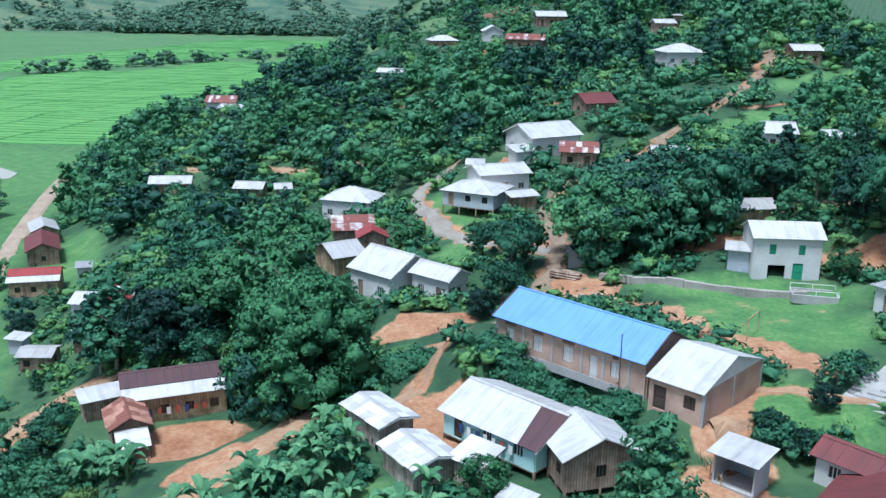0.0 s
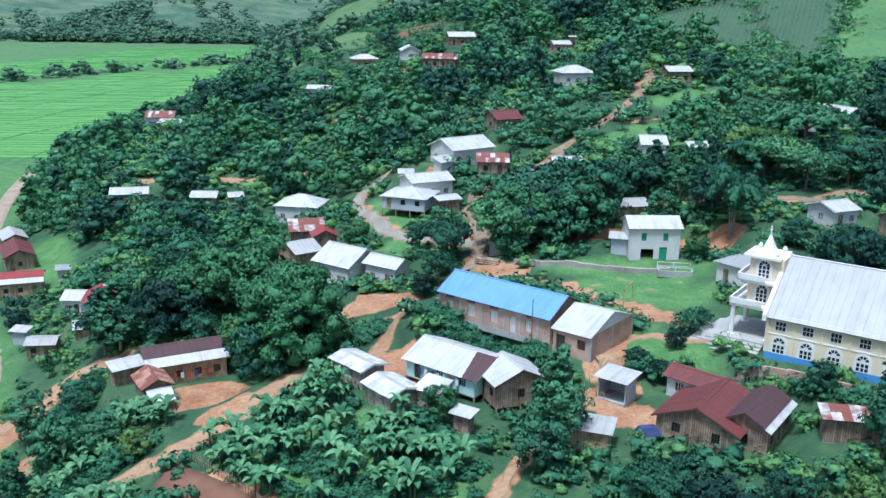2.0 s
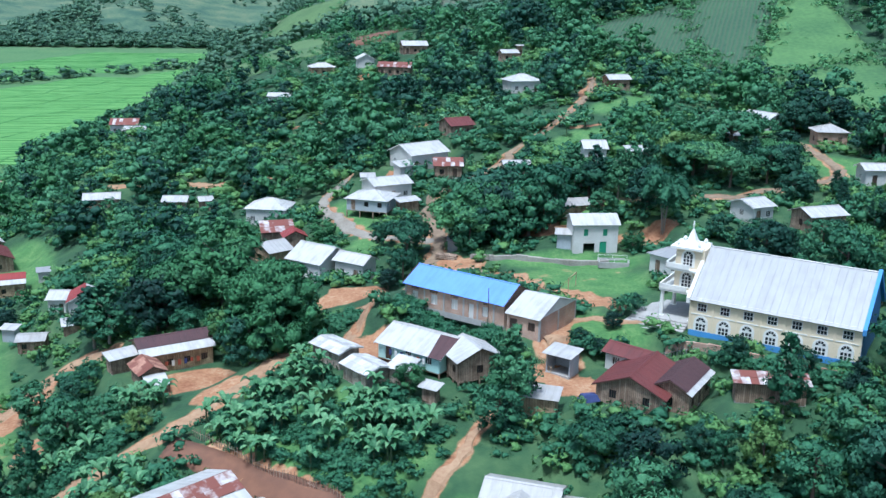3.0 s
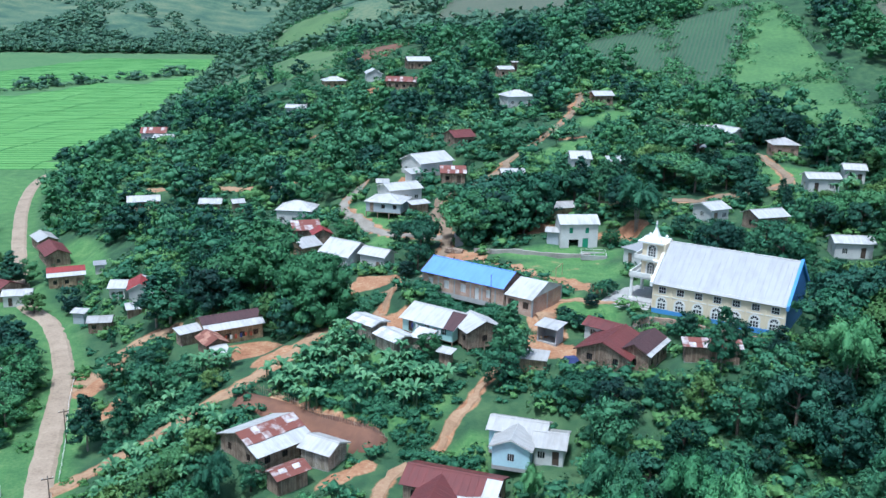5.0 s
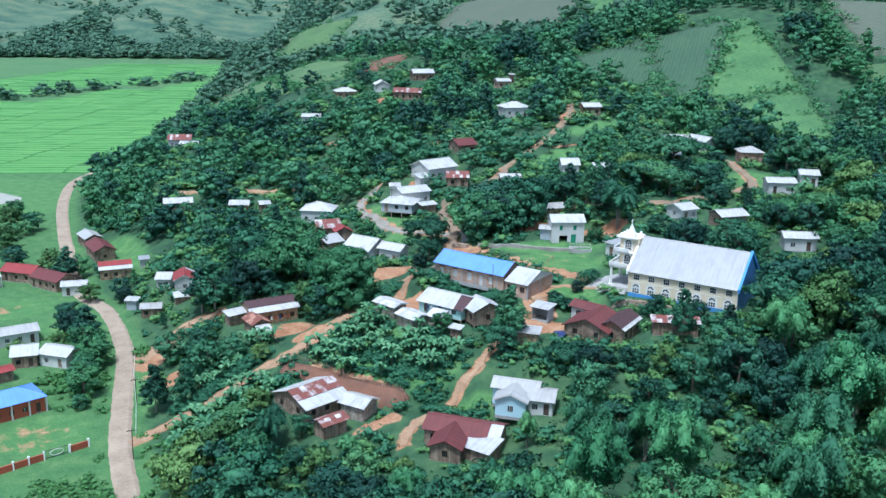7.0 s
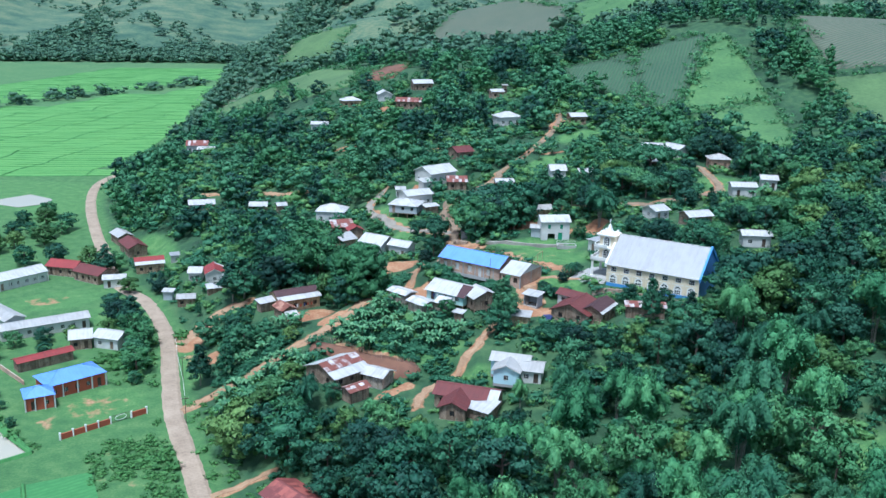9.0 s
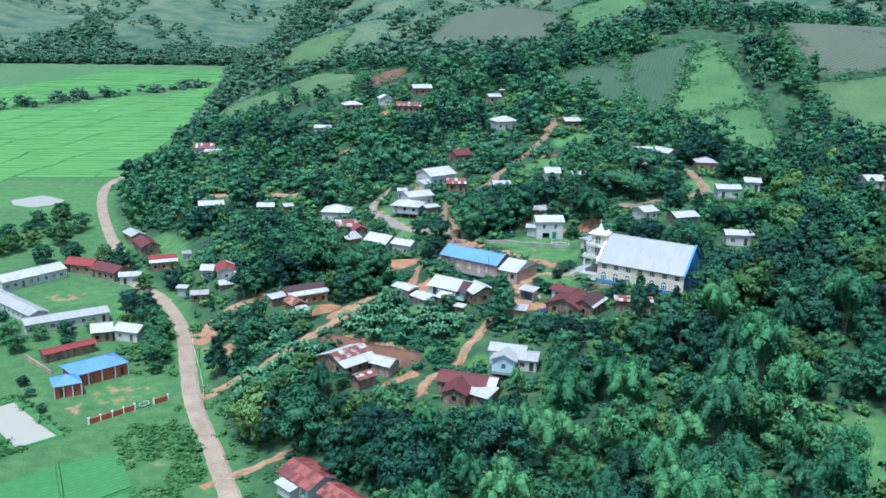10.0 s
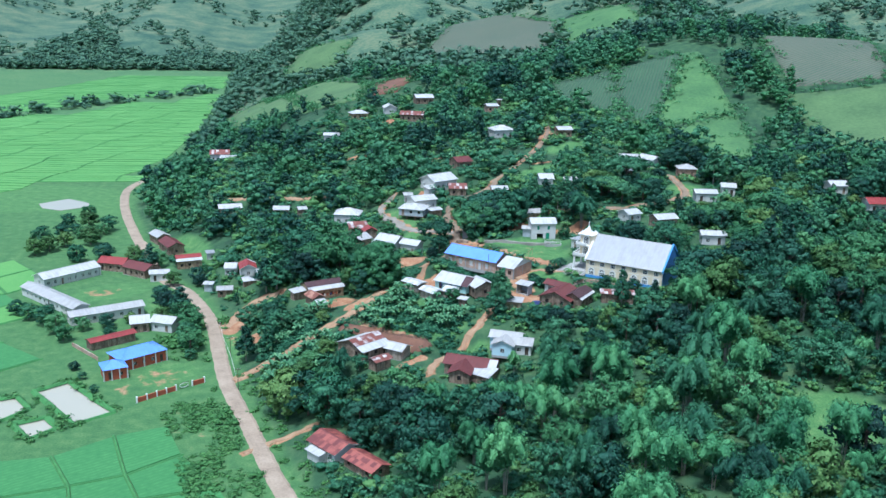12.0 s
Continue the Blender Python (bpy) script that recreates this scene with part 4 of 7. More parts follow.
# ---------------------------------------------------------------- buildings
def walled(shape, axis, at, a0, a1, z0, z1, thick, holes=(), peak=None):
    """A straight wall in one piece, with openings through it and, where peak is given, a pointed top: (place, height)."""
    us = sorted({a0, a1, *(h[0] for h in holes), *(h[1] for h in holes)})
    zs = sorted({z0, z1, *(h[2] for h in holes), *(h[3] for h in holes)})
    nu, nz = len(us) - 1, len(zs) - 1

    def solid(i, j):
        if not (0 <= i < nu and 0 <= j < nz):
            return False
        u, z = (us[i] + us[i + 1]) / 2, (zs[j] + zs[j + 1]) / 2
        return not any(h[0] < u < h[1] and h[2] < z < h[3] for h in holes)

    def spot(u, z, s):
        return (u, at + s * thick / 2, z) if axis == "x" else (at + s * thick / 2, u, z)
    verts = [spot(u, z, s) for s in (-1, 1) for z in zs for u in us]
    n = (nu + 1) * (nz + 1)

    def k(i, j, s):
        return s * n + j * (nu + 1) + i
    faces = []
    for i in range(nu):
        for j in range(nz):
            if not solid(i, j):
                continue
            faces += [(k(i, j, 0), k(i + 1, j, 0), k(i + 1, j + 1, 0), k(i, j + 1, 0)), (k(i, j, 1), k(i, j + 1, 1), k(i + 1, j + 1, 1), k(i + 1, j, 1))]
            if not solid(i - 1, j):
                faces.append((k(i, j, 0), k(i, j + 1, 0), k(i, j + 1, 1), k(i, j, 1)))
            if not solid(i + 1, j):
                faces.append((k(i + 1, j, 0), k(i + 1, j, 1), k(i + 1, j + 1, 1), k(i + 1, j + 1, 0)))
            if not solid(i, j - 1):
                faces.append((k(i, j, 0), k(i, j, 1), k(i + 1, j, 1), k(i + 1, j, 0)))
            if not solid(i, j + 1) and not (peak and j == nz - 1):
                faces.append((k(i, j + 1, 0), k(i + 1, j + 1, 0), k(i + 1, j + 1, 1), k(i, j + 1, 1)))
    if peak:
        verts += [spot(peak[0], peak[1], -1), spot(peak[0], peak[1], 1)]
        p0, p1 = 2 * n, 2 * n + 1
        row0, row1 = [k(i, nz, 0) for i in range(nu + 1)], [k(i, nz, 1) for i in range(nu + 1)]
        faces += [tuple(row0 + [p0]), tuple(row1[::-1] + [p1]), (row0[-1], row1[-1], p1, p0), (row1[0], row0[0], p0, p1)]
    shape.add(verts, faces)


def window(parent, axis, at, u, wide, sill, tall, out, frame_mat=TRIM, fill=GLASS, bars=2, proud=0.05):
    """A framed window in a wall opening, with its pane set back. out: the sign of the outer side."""
    fr, pane = Shape(), Shape()
    t, lo, hi = 0.07, u - wide / 2, u + wide / 2

    def put(s, a, b, c, d, m0, m1):
        s.box(a, b, m0, m1, c, d) if axis == "x" else s.box(m0, m1, a, b, c, d)
    n = bars + 1
    cells = [(lo + wide * i / n + (0.025 if i else 0), lo + wide * (i + 1) / n - (0.025 if i < bars else 0), sill, sill + tall) for i in range(n)]
    walled(fr, axis, at + out * (proud - 0.04) / 2, lo - t, hi + t, sill - t, sill + tall + t, 0.04 + proud, cells)
    w = part("window", fr, frame_mat, parent)
    p0, p1 = sorted((at - out * 0.05, at - out * 0.08))
    put(pane, lo, hi, sill, sill + tall, p0, p1)
    part("pane", pane, fill, w, "" if fill is GLASS else "painted shutter")
    return w


def door(parent, axis, at, u, wide, sill, tall, out, mat):
    s = Shape()
    y0, y1 = sorted((at - out * 0.02, at - out * 0.07))

    def put(a, b, c, d, m0, m1):
        s.box(a, b, m0, m1, c, d) if axis == "x" else s.box(m0, m1, a, b, c, d)
    put(u - wide / 2, u + wide / 2, sill, sill + tall, y0, y1)
    leaf = part("door", s, mat, parent)
    for k in (0.12, 0.55):
        s = Shape()
        q0, q1 = sorted((at - out * 0.02, at + out * 0.015))
        put(u - wide * 0.36, u + wide * 0.36, sill + tall * k, sill + tall * (k + 0.34), q0, q1)
        part("panel", s, mat, leaf)
    return leaf


def roof_plane(parent, a, b, c, d, mat, sheets=False, mats=None, name="roof"):
    """One roof slope. a, b: eave ends; c, d: top ends above b and a. Ribs or loose sheets run down it."""
    a, b, c, d = (Vector(p) for p in (a, b, c, d))
    n = (b - a).cross(d - a).normalized()
    if n.z < 0:
        n = -n
    length = (b - a).length
    if not sheets:
        k = max(2, int(length / 0.85))
        marks = []
        for i in range(k + 1):
            f, w = i / k, 0.035 / length
            marks += [(max(0, f - w), 0.0), (max(0, f - w * 0.5), 0.045), (min(1, f + w * 0.5), 0.045), (min(1, f + w), 0.0)]
        verts, faces = [], []
        for f, up in marks:
            lo, hi = a.lerp(b, f), d.lerp(c, f)
            verts += [lo + n * up * 0.5, hi + n * up * 0.5, lo - n * 0.05, hi - n * 0.05]
        m = len(marks)
        for i in range(m - 1):
            q = i * 4
            faces += [(q, q + 4, q + 5, q + 1), (q + 2, q + 3, q + 7, q + 6), (q, q + 2, q + 6, q + 4), (q + 1, q + 5, q + 7, q + 3)]
        faces += [(0, 1, 3, 2), (4 * m - 4, 4 * m - 2, 4 * m - 1, 4 * m - 3)]
        return part(name, Shape().add(verts, faces), mat, parent)
    k = max(2, round(length / 0.95))
    body = part(name, Shape().slab([a - n * 0.06, b - n * 0.06, c - n * 0.06, d - n * 0.06], 0.04), DARKWOOD, parent, "timber roof boarding under loose sheets")
    rng = random.Random(int(length * 100))
    for row in range(2):
        r0, r1 = (0.0, 0.53) if row == 0 else (0.47, 1.0)
        for i in range(k):
            f0, f1 = i / k, (i + 1) / k + 0.02 / length
            q = [a.lerp(b, f0).lerp(d.lerp(c, f0), r0), a.lerp(b, f1).lerp(d.lerp(c, f1), r0), a.lerp(b, f1).lerp(d.lerp(c, f1), r1), a.lerp(b, f0).lerp(d.lerp(c, f0), r1)]
            lift = 0.012 + 0.03 * row + 0.012 * (i % 2)
            slip = (d - a).normalized() * rng.uniform(-0.09, 0.03)
            part("roof_sheet", Shape().slab([p + n * lift + (slip if row == 0 and j < 2 else Vector()) for j, p in enumerate(q)], 0.015), mats[row] if mats else mat, body)
    return body


def house(name, label, x, y, z, yaw, L, W, h, pitch, kind, roof, wall, over=0.45, stilts=0.0, sheets=False, plain_wall=False, open_front=False, pillars=False,
          half_white=0.0, white_front=False, pale_edge=False, pale_patch=False, dark_end=False, apron=False, laundry=False, bars=False):
    """A house with walls, openings, floor and roof. Its eaves run along local x, its front faces -y; kind 'end' turns the gable to the front."""
    if kind == "end":
        yaw, L, W, kind = yaw + 90, W, L, "gable"
    hut = thing(name, x, y, z, yaw, label, name.replace("_", " "), "village houses")
    rng = random.Random(int(x * 13 + y * 7))
    tan = math.tan(radians(pitch))
    l2, w2 = L / 2 - over, W / 2 - over
    floor = stilts
    lean = kind == "lean"
    top_f = h + over * tan - 0.06
    top_b = h + (W - over) * tan - 0.06 if lean else top_f
    front, back, ends, th = Shape(), Shape(), [Shape(), Shape()], 0.14
    holes_f, holes_r, holes_l = [], [], []
    low = min(top_f, 2.6 + floor)
    if not plain_wall and not open_front and low - floor > 1.9:
        n = max(2, int(2 * l2 / 2.3))
        slots = [-l2 + 2 * l2 * (i + 0.5) / n for i in range(n)]
        d_at = rng.randrange(n)
        for i, u in enumerate(slots):
            if i == d_at:
                holes_f.append((u - 0.42, u + 0.42, floor + 0.05, floor + 1.95))
            else:
                holes_f.append((u - 0.42, u + 0.42, floor + 0.85, floor + 1.75))
        for i, u in enumerate(slots):
            if i == d_at:
                door(hut, "x", -w2, u, 0.84, floor + 0.05, 1.9, -1, rng.choice((DARKWOOD, TIMBER, DARKWOOD)))
            else:
                window(hut, "x", -w2, u, 0.84, floor + 0.85, 0.9, -1, TRIM if wall in (WHITE, MINT, SKYBLUE, REDBRICK) else DARKWOOD)
        for side, holes in ((1, holes_r), (-1, holes_l)):
            m = max(1, int(2 * w2 / 3.2))
            for i in range(m):
                v = -w2 + 2 * w2 * (i + 0.5) / m
                ww = 1.0 if bars else 0.8
                holes.append((v - ww / 2, v + ww / 2, floor + 0.8, floor + 1.75))
                window(hut, "y", side * l2, v, ww, floor + 0.8, 0.95, side, DARKWOOD if bars or wall in (TIMBER, BAMBOO, BRICK) else TRIM, bars=3 if bars else 2)
    if not open_front:
        walled(front, "x", -w2, -l2, l2, floor, top_f, th, holes_f)
        part("wall", front, wall, hut)
    walled(back, "x", w2, -l2, l2, floor, top_b, th)
    part("wall", back, wall, hut)
    for side, sh, holes in ((1, ends[0], holes_r), (-1, ends[1], holes_l)):
        peak = (w2 - th / 2, top_b) if lean else (0, h + W / 2 * tan - 0.1) if kind == "gable" else None
        walled(sh, "y", side * l2, -w2 + th / 2, w2 - th / 2, floor, top_f, th, holes, peak)
        part("wall", sh, wall, hut)
    part("floor", Shape().box(-l2 - 0.06, l2 + 0.06, -w2 - 0.06, w2 + 0.06, floor - 0.12 if stilts else -0.5, floor + 0.04 if stilts else 0.12), TIMBER if stilts else CONCRETE, hut)
    if stilts:
        for i in range(4):
            for j in (-1, 0, 1):
                px = -l2 + 2 * l2 * i / 3
                part("stilt", Shape().box(px - 0.09, px + 0.09, j * w2 - 0.09, j * w2 + 0.09, -0.6, floor - 0.12), TIMBER, hut)
    if pillars:
        n = max(3, int(L / 2.6))
        for i in range(n + 1):
            px = -L / 2 + 0.2 + (L - 0.4) * i / n
            part("pillar", Shape().box(px - 0.12, px + 0.12, -W / 2 + 0.12, -W / 2 + 0.36, -0.2, h - 0.02), WHITE, hut, "white porch pillar")
    # roof
    e = Vector((0, 0, 0))
    A, B, C, D = (Vector((-L / 2, -W / 2, h)), Vector((L / 2, -W / 2, h)), Vector((L / 2, W / 2, h)), Vector((-L / 2, W / 2, h)))
    if lean:
        rise = Vector((0, 0, W * tan))
        roof_plane(hut, A, B, C + rise, D + rise, roof, sheets)
    elif kind == "gable":
        r0, r1 = Vector((-L / 2, 0, h + W / 2 * tan)), Vector((L / 2, 0, h + W / 2 * tan))
        if half_white:
            m0, m1 = A.lerp(r0, half_white), B.lerp(r1, half_white)
            roof_plane(hut, A, B, m1, m0, ZINC)
            up = Vector((0, 0, 0.09))
            roof_plane(hut, m0 + up - (r0 - A) * 0.03, m1 + up - (r1 - B) * 0.03, r1 + up, r0 + up, roof, sheets)
        elif white_front:
            roof_plane(hut, A, B, r1, r0, ZINC)
        elif pale_edge:
            cut = 0.16
            A2, r2 = A.lerp(B, 1 - cut), r0.lerp(r1, 1 - cut)
            roof_plane(hut, A, A2, r2, r0, roof)
            roof_plane(hut, A2, B, r1, r2, ZINC, name="pale_roof")
        elif dark_end:
            A2, r2 = A.lerp(B, 0.82), r0.lerp(r1, 0.74)
            roof_plane(hut, A, A2, r2, r0, roof)
            roof_plane(hut, A2, B, r1, r2, DARKRUST, name="rusted_roof")
        else:
            roof_plane(hut, A, B, r1, r0, roof, sheets)
        roof_plane(hut, C, D, r0 + Vector((0, 0, 0.09 if half_white else 0)), r1 + Vector((0, 0, 0.09 if half_white else 0)), ZINC if half_white and sheets else roof, sheets and not half_white)
        cap = Shape()
        up = Vector((0, 0, 0.13 if half_white else 0.06))
        drop, thin = Vector((0, 0, -0.24 * tan)), Vector((0, 0, -0.02))
        fold = [p + up + q for p in (r0, r1) for q in (Vector((0, -0.24, 0)) + drop, e, Vector((0, 0.24, 0)) + drop)]
        cap.add(fold + [p + thin for p in fold], [(0, 3, 4, 1), (1, 4, 5, 2), (7, 10, 9, 6), (8, 11, 10, 7), (0, 6, 9, 3), (2, 5, 11, 8), (0, 1, 7, 6), (1, 2, 8, 7), (4, 3, 9, 10), (5, 4, 10, 11)])
        part("ridge_cap", cap, OLDZINC if roof in (ZINC, OLDZINC, ZINCMIX) else roof, hut)
        for s in (-1, 1):
            for q in (-1, 1):
                f = Shape()
                p0, p1 = Vector((s * (L / 2 - 0.02), q * W / 2, h - 0.08)), Vector((s * (L / 2 - 0.02), 0, h + W / 2 * tan - 0.08))
                f.add([p0 - Vector((0.03, 0, 0.09)), p1 - Vector((0.03, 0, 0.09)), p1 + Vector((-0.03, 0, 0.02)), p0 + Vector((-0.03, 0, 0.02)), p0 + Vector((0.03, 0, -0.09)), p1 + Vector((0.03, 0, -0.09)), p1 + Vector((0.03, 0, 0.02)), p0 + Vector((0.03, 0, 0.02))],
                      [(0, 1, 2, 3), (7, 6, 5, 4), (0, 4, 5, 1), (3, 2, 6, 7), (0, 3, 7, 4), (1, 5, 6, 2)])
                part("barge_board", f, DARKWOOD if wall in (TIMBER, BAMBOO) else TRIM, hut)
    else:
        inset = min(W / 2, L / 2 - 0.3)
        r0, r1 = Vector((-L / 2 + inset, 0, h + W / 2 * tan)), Vector((L / 2 - inset, 0, h + W / 2 * tan))
        if pale_patch:
            roof_plane(hut, A, A.lerp(B, 0.62), r0.lerp(r1, 0.6), r0, roof)
            roof_plane(hut, A.lerp(B, 0.62), A.lerp(B, 0.8), r1, r0.lerp(r1, 0.6), ZINC, name="pale_roof")
            roof_plane(hut, A.lerp(B, 0.8), B, r1 + Vector((0.03, 0, 0)), r1, roof)
        else:
            roof_plane(hut, A, B, r1, r0, roof)
        roof_plane(hut, C, D, r0, r1, roof)
        roof_plane(hut, B, C, r1 + Vector((0, 0.03, 0)), r1, roof)
        roof_plane(hut, D, A, r0, r0 + Vector((0, 0.03, 0)), roof)
        cap = Shape()
        up = Vector((0, 0, 0.06))
        cap.rod(r0 + up * 0.3, r1 + up * 0.3, 0.07)
        for p, q in ((A, r0), (B, r1), (C, r1), (D, r0)):
            cap.rod(p, q, 0.06)
        part("ridge_cap", cap, OLDZINC if roof in (ZINC, OLDZINC) else roof, hut)
    if apron:
        o = -1 if math.cos(radians(yaw - 116)) > 0 else 1
        s = o * L / 2
        roof_plane(hut, (s + o * 1.9, -W / 2 + 0.5, 1.2), (s + o * 1.9, W / 2 - 0.5, 1.2), (s - o * 0.2, W / 2 - 0.5, 2.2), (s - o * 0.2, -W / 2 + 0.5, 2.2), ZINC, name="apron_roof")
        for v in (-1, 1):
            part("post", Shape().rod((s + o * 1.8, v * (W / 2 - 0.6), -0.3), (s + o * 1.8, v * (W / 2 - 0.6), 1.2), 0.06), DARKWOOD, hut)
    if laundry:
        line_z = floor + 1.55
        part("clothes_line", Shape().rod((-l2 * 0.6, -w2 - 0.3, line_z), (l2 * 0.6, -w2 - 0.3, line_z), 0.015, sides=4), DARKWOOD, hut)
        for i in range(7):
            px = -l2 * 0.55 + l2 * 1.1 * i / 6
            part("hanging_cloth", Shape().box(px - 0.2, px + 0.18, -w2 - 0.32, -w2 - 0.29, line_z - rng.uniform(0.5, 0.9), line_z), rng.choice((CLOTH, REDBRICK, TRIM, REDROOF)), hut, "washing hung out to dry")
    return hut


for spec in PLAN:
    house(**spec)


def arch(cx, sill, wide, tall, n=8):
    """Outline of a round-headed opening, in (u, z)."""
    r = wide / 2
    pts = [(cx - r, sill), (cx + r, sill), (cx + r, sill + tall - r)]
    return pts + [(cx + r * math.cos(math.pi * i / n), sill + tall - r + r * math.sin(math.pi * i / n)) for i in range(1, n + 1)]


def arched_window(parent, axis, at, cx, sill, wide, tall, out, backing=True):
    """A round-headed church window: raised surround, glazing bars and dark panes."""
    def to3(u, z, depth):
        return (u, at + out * depth, z) if axis == "x" else (at + out * depth, u, z)

    def shift(d):
        return (0, out * d, 0) if axis == "x" else (out * d, 0, 0)
    surround = Shape().prism([to3(u, z, 0.0) for u, z in arch(cx, sill - 0.16, wide + 0.5, tall + 0.34)], shift(0.06))
    w = part("window", surround, TRIM, parent, "round-headed window with a pale surround")
    r = wide / 2
    cols = 3
    cw = wide / cols

    def glass(pts):
        part("pane", Shape().prism([to3(*q, 0.06) for q in pts], shift(0.015)), GLASS, w)
    for c in range(cols):
        u0, u1 = cx - r + cw * c + 0.06, cx - r + cw * (c + 1) - 0.06
        z = sill + 0.05
        while z < sill + tall - r - 0.3:
            glass([(u0, z), (u1, z), (u1, z + 0.36), (u0, z + 0.36)])
            z += 0.46
    for i in range(4):
        a0, a1 = math.pi * (i + 0.12) / 4, math.pi * (i + 0.88) / 4
        zc = sill + tall - r
        glass([(cx + r * k * math.cos(a), zc + r * k * math.sin(a)) for k, a in ((0.42, a0), (0.95, a0), (0.95, a1), (0.42, a1))])
    return w


def school_hall():
    """Brick hall with a blue roof and a lower zinc-roofed annexe."""
    yaw = -43.0
    hall = thing("hall", 11.7, 76.1, 20.6, yaw, "long brick hall with a bright blue metal roof", "hall")
    L, W, h = 16.0, 7.4, 2.95
    l2, w2 = L / 2 - 0.25, W / 2 - 0.55
    tan = 0.5
    front = Shape()
    holes = []
    for i, (u, wide, sill, tall) in enumerate(((-6.2, 0.95, 0.75, 1.35), (-3.1, 1.05, 0.75, 1.4), (0.15, 1.05, 0.75, 1.4), (2.75, 0.8, 0.1, 2.0), (4.9, 0.95, 0.75, 1.35))):
        holes.append((u - wide / 2, u + wide / 2, sill, sill + tall))
        if tall > 1.8:
            door(hall, "x", -w2, u, wide, sill, tall, -1, WHITE)
        else:
            window(hall, "x", -w2, u, wide, sill, tall, -1, TRIM, WHITE, 1, 0.04)
    for u, wide in ((-6.2, 1.2), (-3.1, 1.2), (0.15, 1.2), (4.9, 0.6)):
        v = Shape()
        walled(v, "x", -w2 - 0.12, u - wide / 2, u + wide / 2, 2.4, 2.7, 0.05, [(u - wide / 2 + (k + 0.15) * wide / 6, u - wide / 2 + (k + 0.75) * wide / 6, 2.46, 2.64) for k in range(6)])
        part("vent", v, DARKWOOD, hall, "dark slatted vent under the eave")
    walled(front, "x", -w2, -l2, l2, -0.5, h + 0.22, 0.2, holes)
    part("wall", front, BRICK, hall)
    bk = Shape()
    walled(bk, "x", w2, -l2, l2, -0.5, h + 0.22, 0.2)
    part("wall", bk, BRICK, hall)
    for s in (-1, 1):
        e = Shape()
        walled(e, "y", s * l2, -w2 + 0.1, w2 - 0.1, -0.5, h + 0.22, 0.2, (), (0, h + W / 2 * tan - 0.08))
        part("wall", e, BRICK, hall)
    for u in (-7.72, -4.65, -1.5, 1.6, 3.75, 6.2):
        part("column", Shape().box(u - 0.11, u + 0.11, -w2 - 0.16, -w2 - 0.1, -0.5, h + 0.05), CONCRETE, hall, "grey concrete column")
    part("plinth", Shape().box(-l2 - 0.06, l2 + 0.06, -w2 - 0.15, -w2 - 0.1, -0.6, 0.18), CONCRETE, hall)
    part("floor", Shape().box(-l2, l2, -w2, w2, -0.6, 0.05), CONCRETE, hall)
    r0, r1 = (-L / 2, 0, h + W / 2 * tan), (L / 2, 0, h + W / 2 * tan)
    roof_plane(hall, (-L / 2, -W / 2, h), (L / 2, -W / 2, h), r1, r0, BLUEROOF)
    roof_plane(hall, (L / 2, W / 2, h), (-L / 2, W / 2, h), r0, r1, BLUEROOF)
    part("ridge_cap", Shape().rod((r0[0], 0, r0[2] + 0.02), (r1[0], 0, r1[2] + 0.02), 0.1), BLUEROOF, hall)
    for s in (-1, 1):
        f = Shape()
        for q in (-1, 1):
            f.rod((s * L / 2, q * W / 2, h - 0.02), (s * L / 2, 0, h + W / 2 * tan - 0.02), 0.1, sides=4)
        part("barge_board", f, DARKWOOD, hall, "dark gable edge board")
    part("downpipe", Shape().rod((5.6, -w2 - 0.5, -0.3), (5.6, -w2 - 0.5, 4.9), 0.05), DARKWOOD, hall, "tall thin dark mast beside the wall")
    # annexe at the east end
    ax, c, s = thing("hall_annexe", 20.0, 68.6, 20.6, yaw, "brick annexe with a white zinc roof joined to the hall", "annexe"), math.cos(radians(yaw)), math.sin(radians(yaw))
    L2, W2, h2 = 5.0, 10.0, 2.6
    a2, b2 = L2 / 2 - 0.2, W2 / 2 - 0.4
    t2 = 0.34
    fr = Shape()
    walled(fr, "x", -b2, -a2, a2, -0.5, h2 + 0.1, 0.2, [(-1.9, -0.8, 0.1, 2.05), (0.7, 1.7, 0.9, 2.0)])
    part("wall", fr, BRICK, ax)
    door(ax, "x", -b2, -1.35, 1.1, 0.1, 1.95, -1, DARKWOOD)
    window(ax, "x", -b2, 1.2, 1.0, 0.9, 1.1, -1, DARKWOOD, DARKWOOD, 1)
    bb = Shape()
    walled(bb, "x", b2, -a2, a2, -0.5, h2 + 0.1, 0.2)
    part("wall", bb, BRICK, ax)
    e = Shape()
    walled(e, "y", a2, -b2 + 0.1, b2 - 0.1, -0.5, h2 + 0.1, 0.2)
    part("wall", e, BRICK, ax)
    g = Shape().prism([(a2 - 0.1, -b2 + 0.1, h2 + 0.1), (a2 - 0.1, b2 - 0.1, h2 + 0.1), (a2 - 0.1, 0, h2 + W2 / 2 * t2 - 0.07)], (0.2, 0, 0))
    part("gable", g, WHITE, ax, "white sheeted gable")
    part("column", Shape().box(a2 + 0.1, a2 + 0.16, -0.12, 0.12, -0.5, h2 + 0.1), CONCRETE, ax, "grey concrete column")
    for v in (-1, 1):
        part("column", Shape().box(a2 - 0.12, a2 + 0.16, v * (b2 + 0.02) - 0.12, v * (b2 + 0.02) + 0.12, -0.5, h2 + 0.05), CONCRETE, ax, "grey concrete column")
    part("floor", Shape().box(-a2, a2, -b2, b2, -0.6, 0.05), CONCRETE, ax)
    q0, q1 = (-L2 / 2, 0, h2 + W2 / 2 * t2), (L2 / 2, 0, h2 + W2 / 2 * t2)
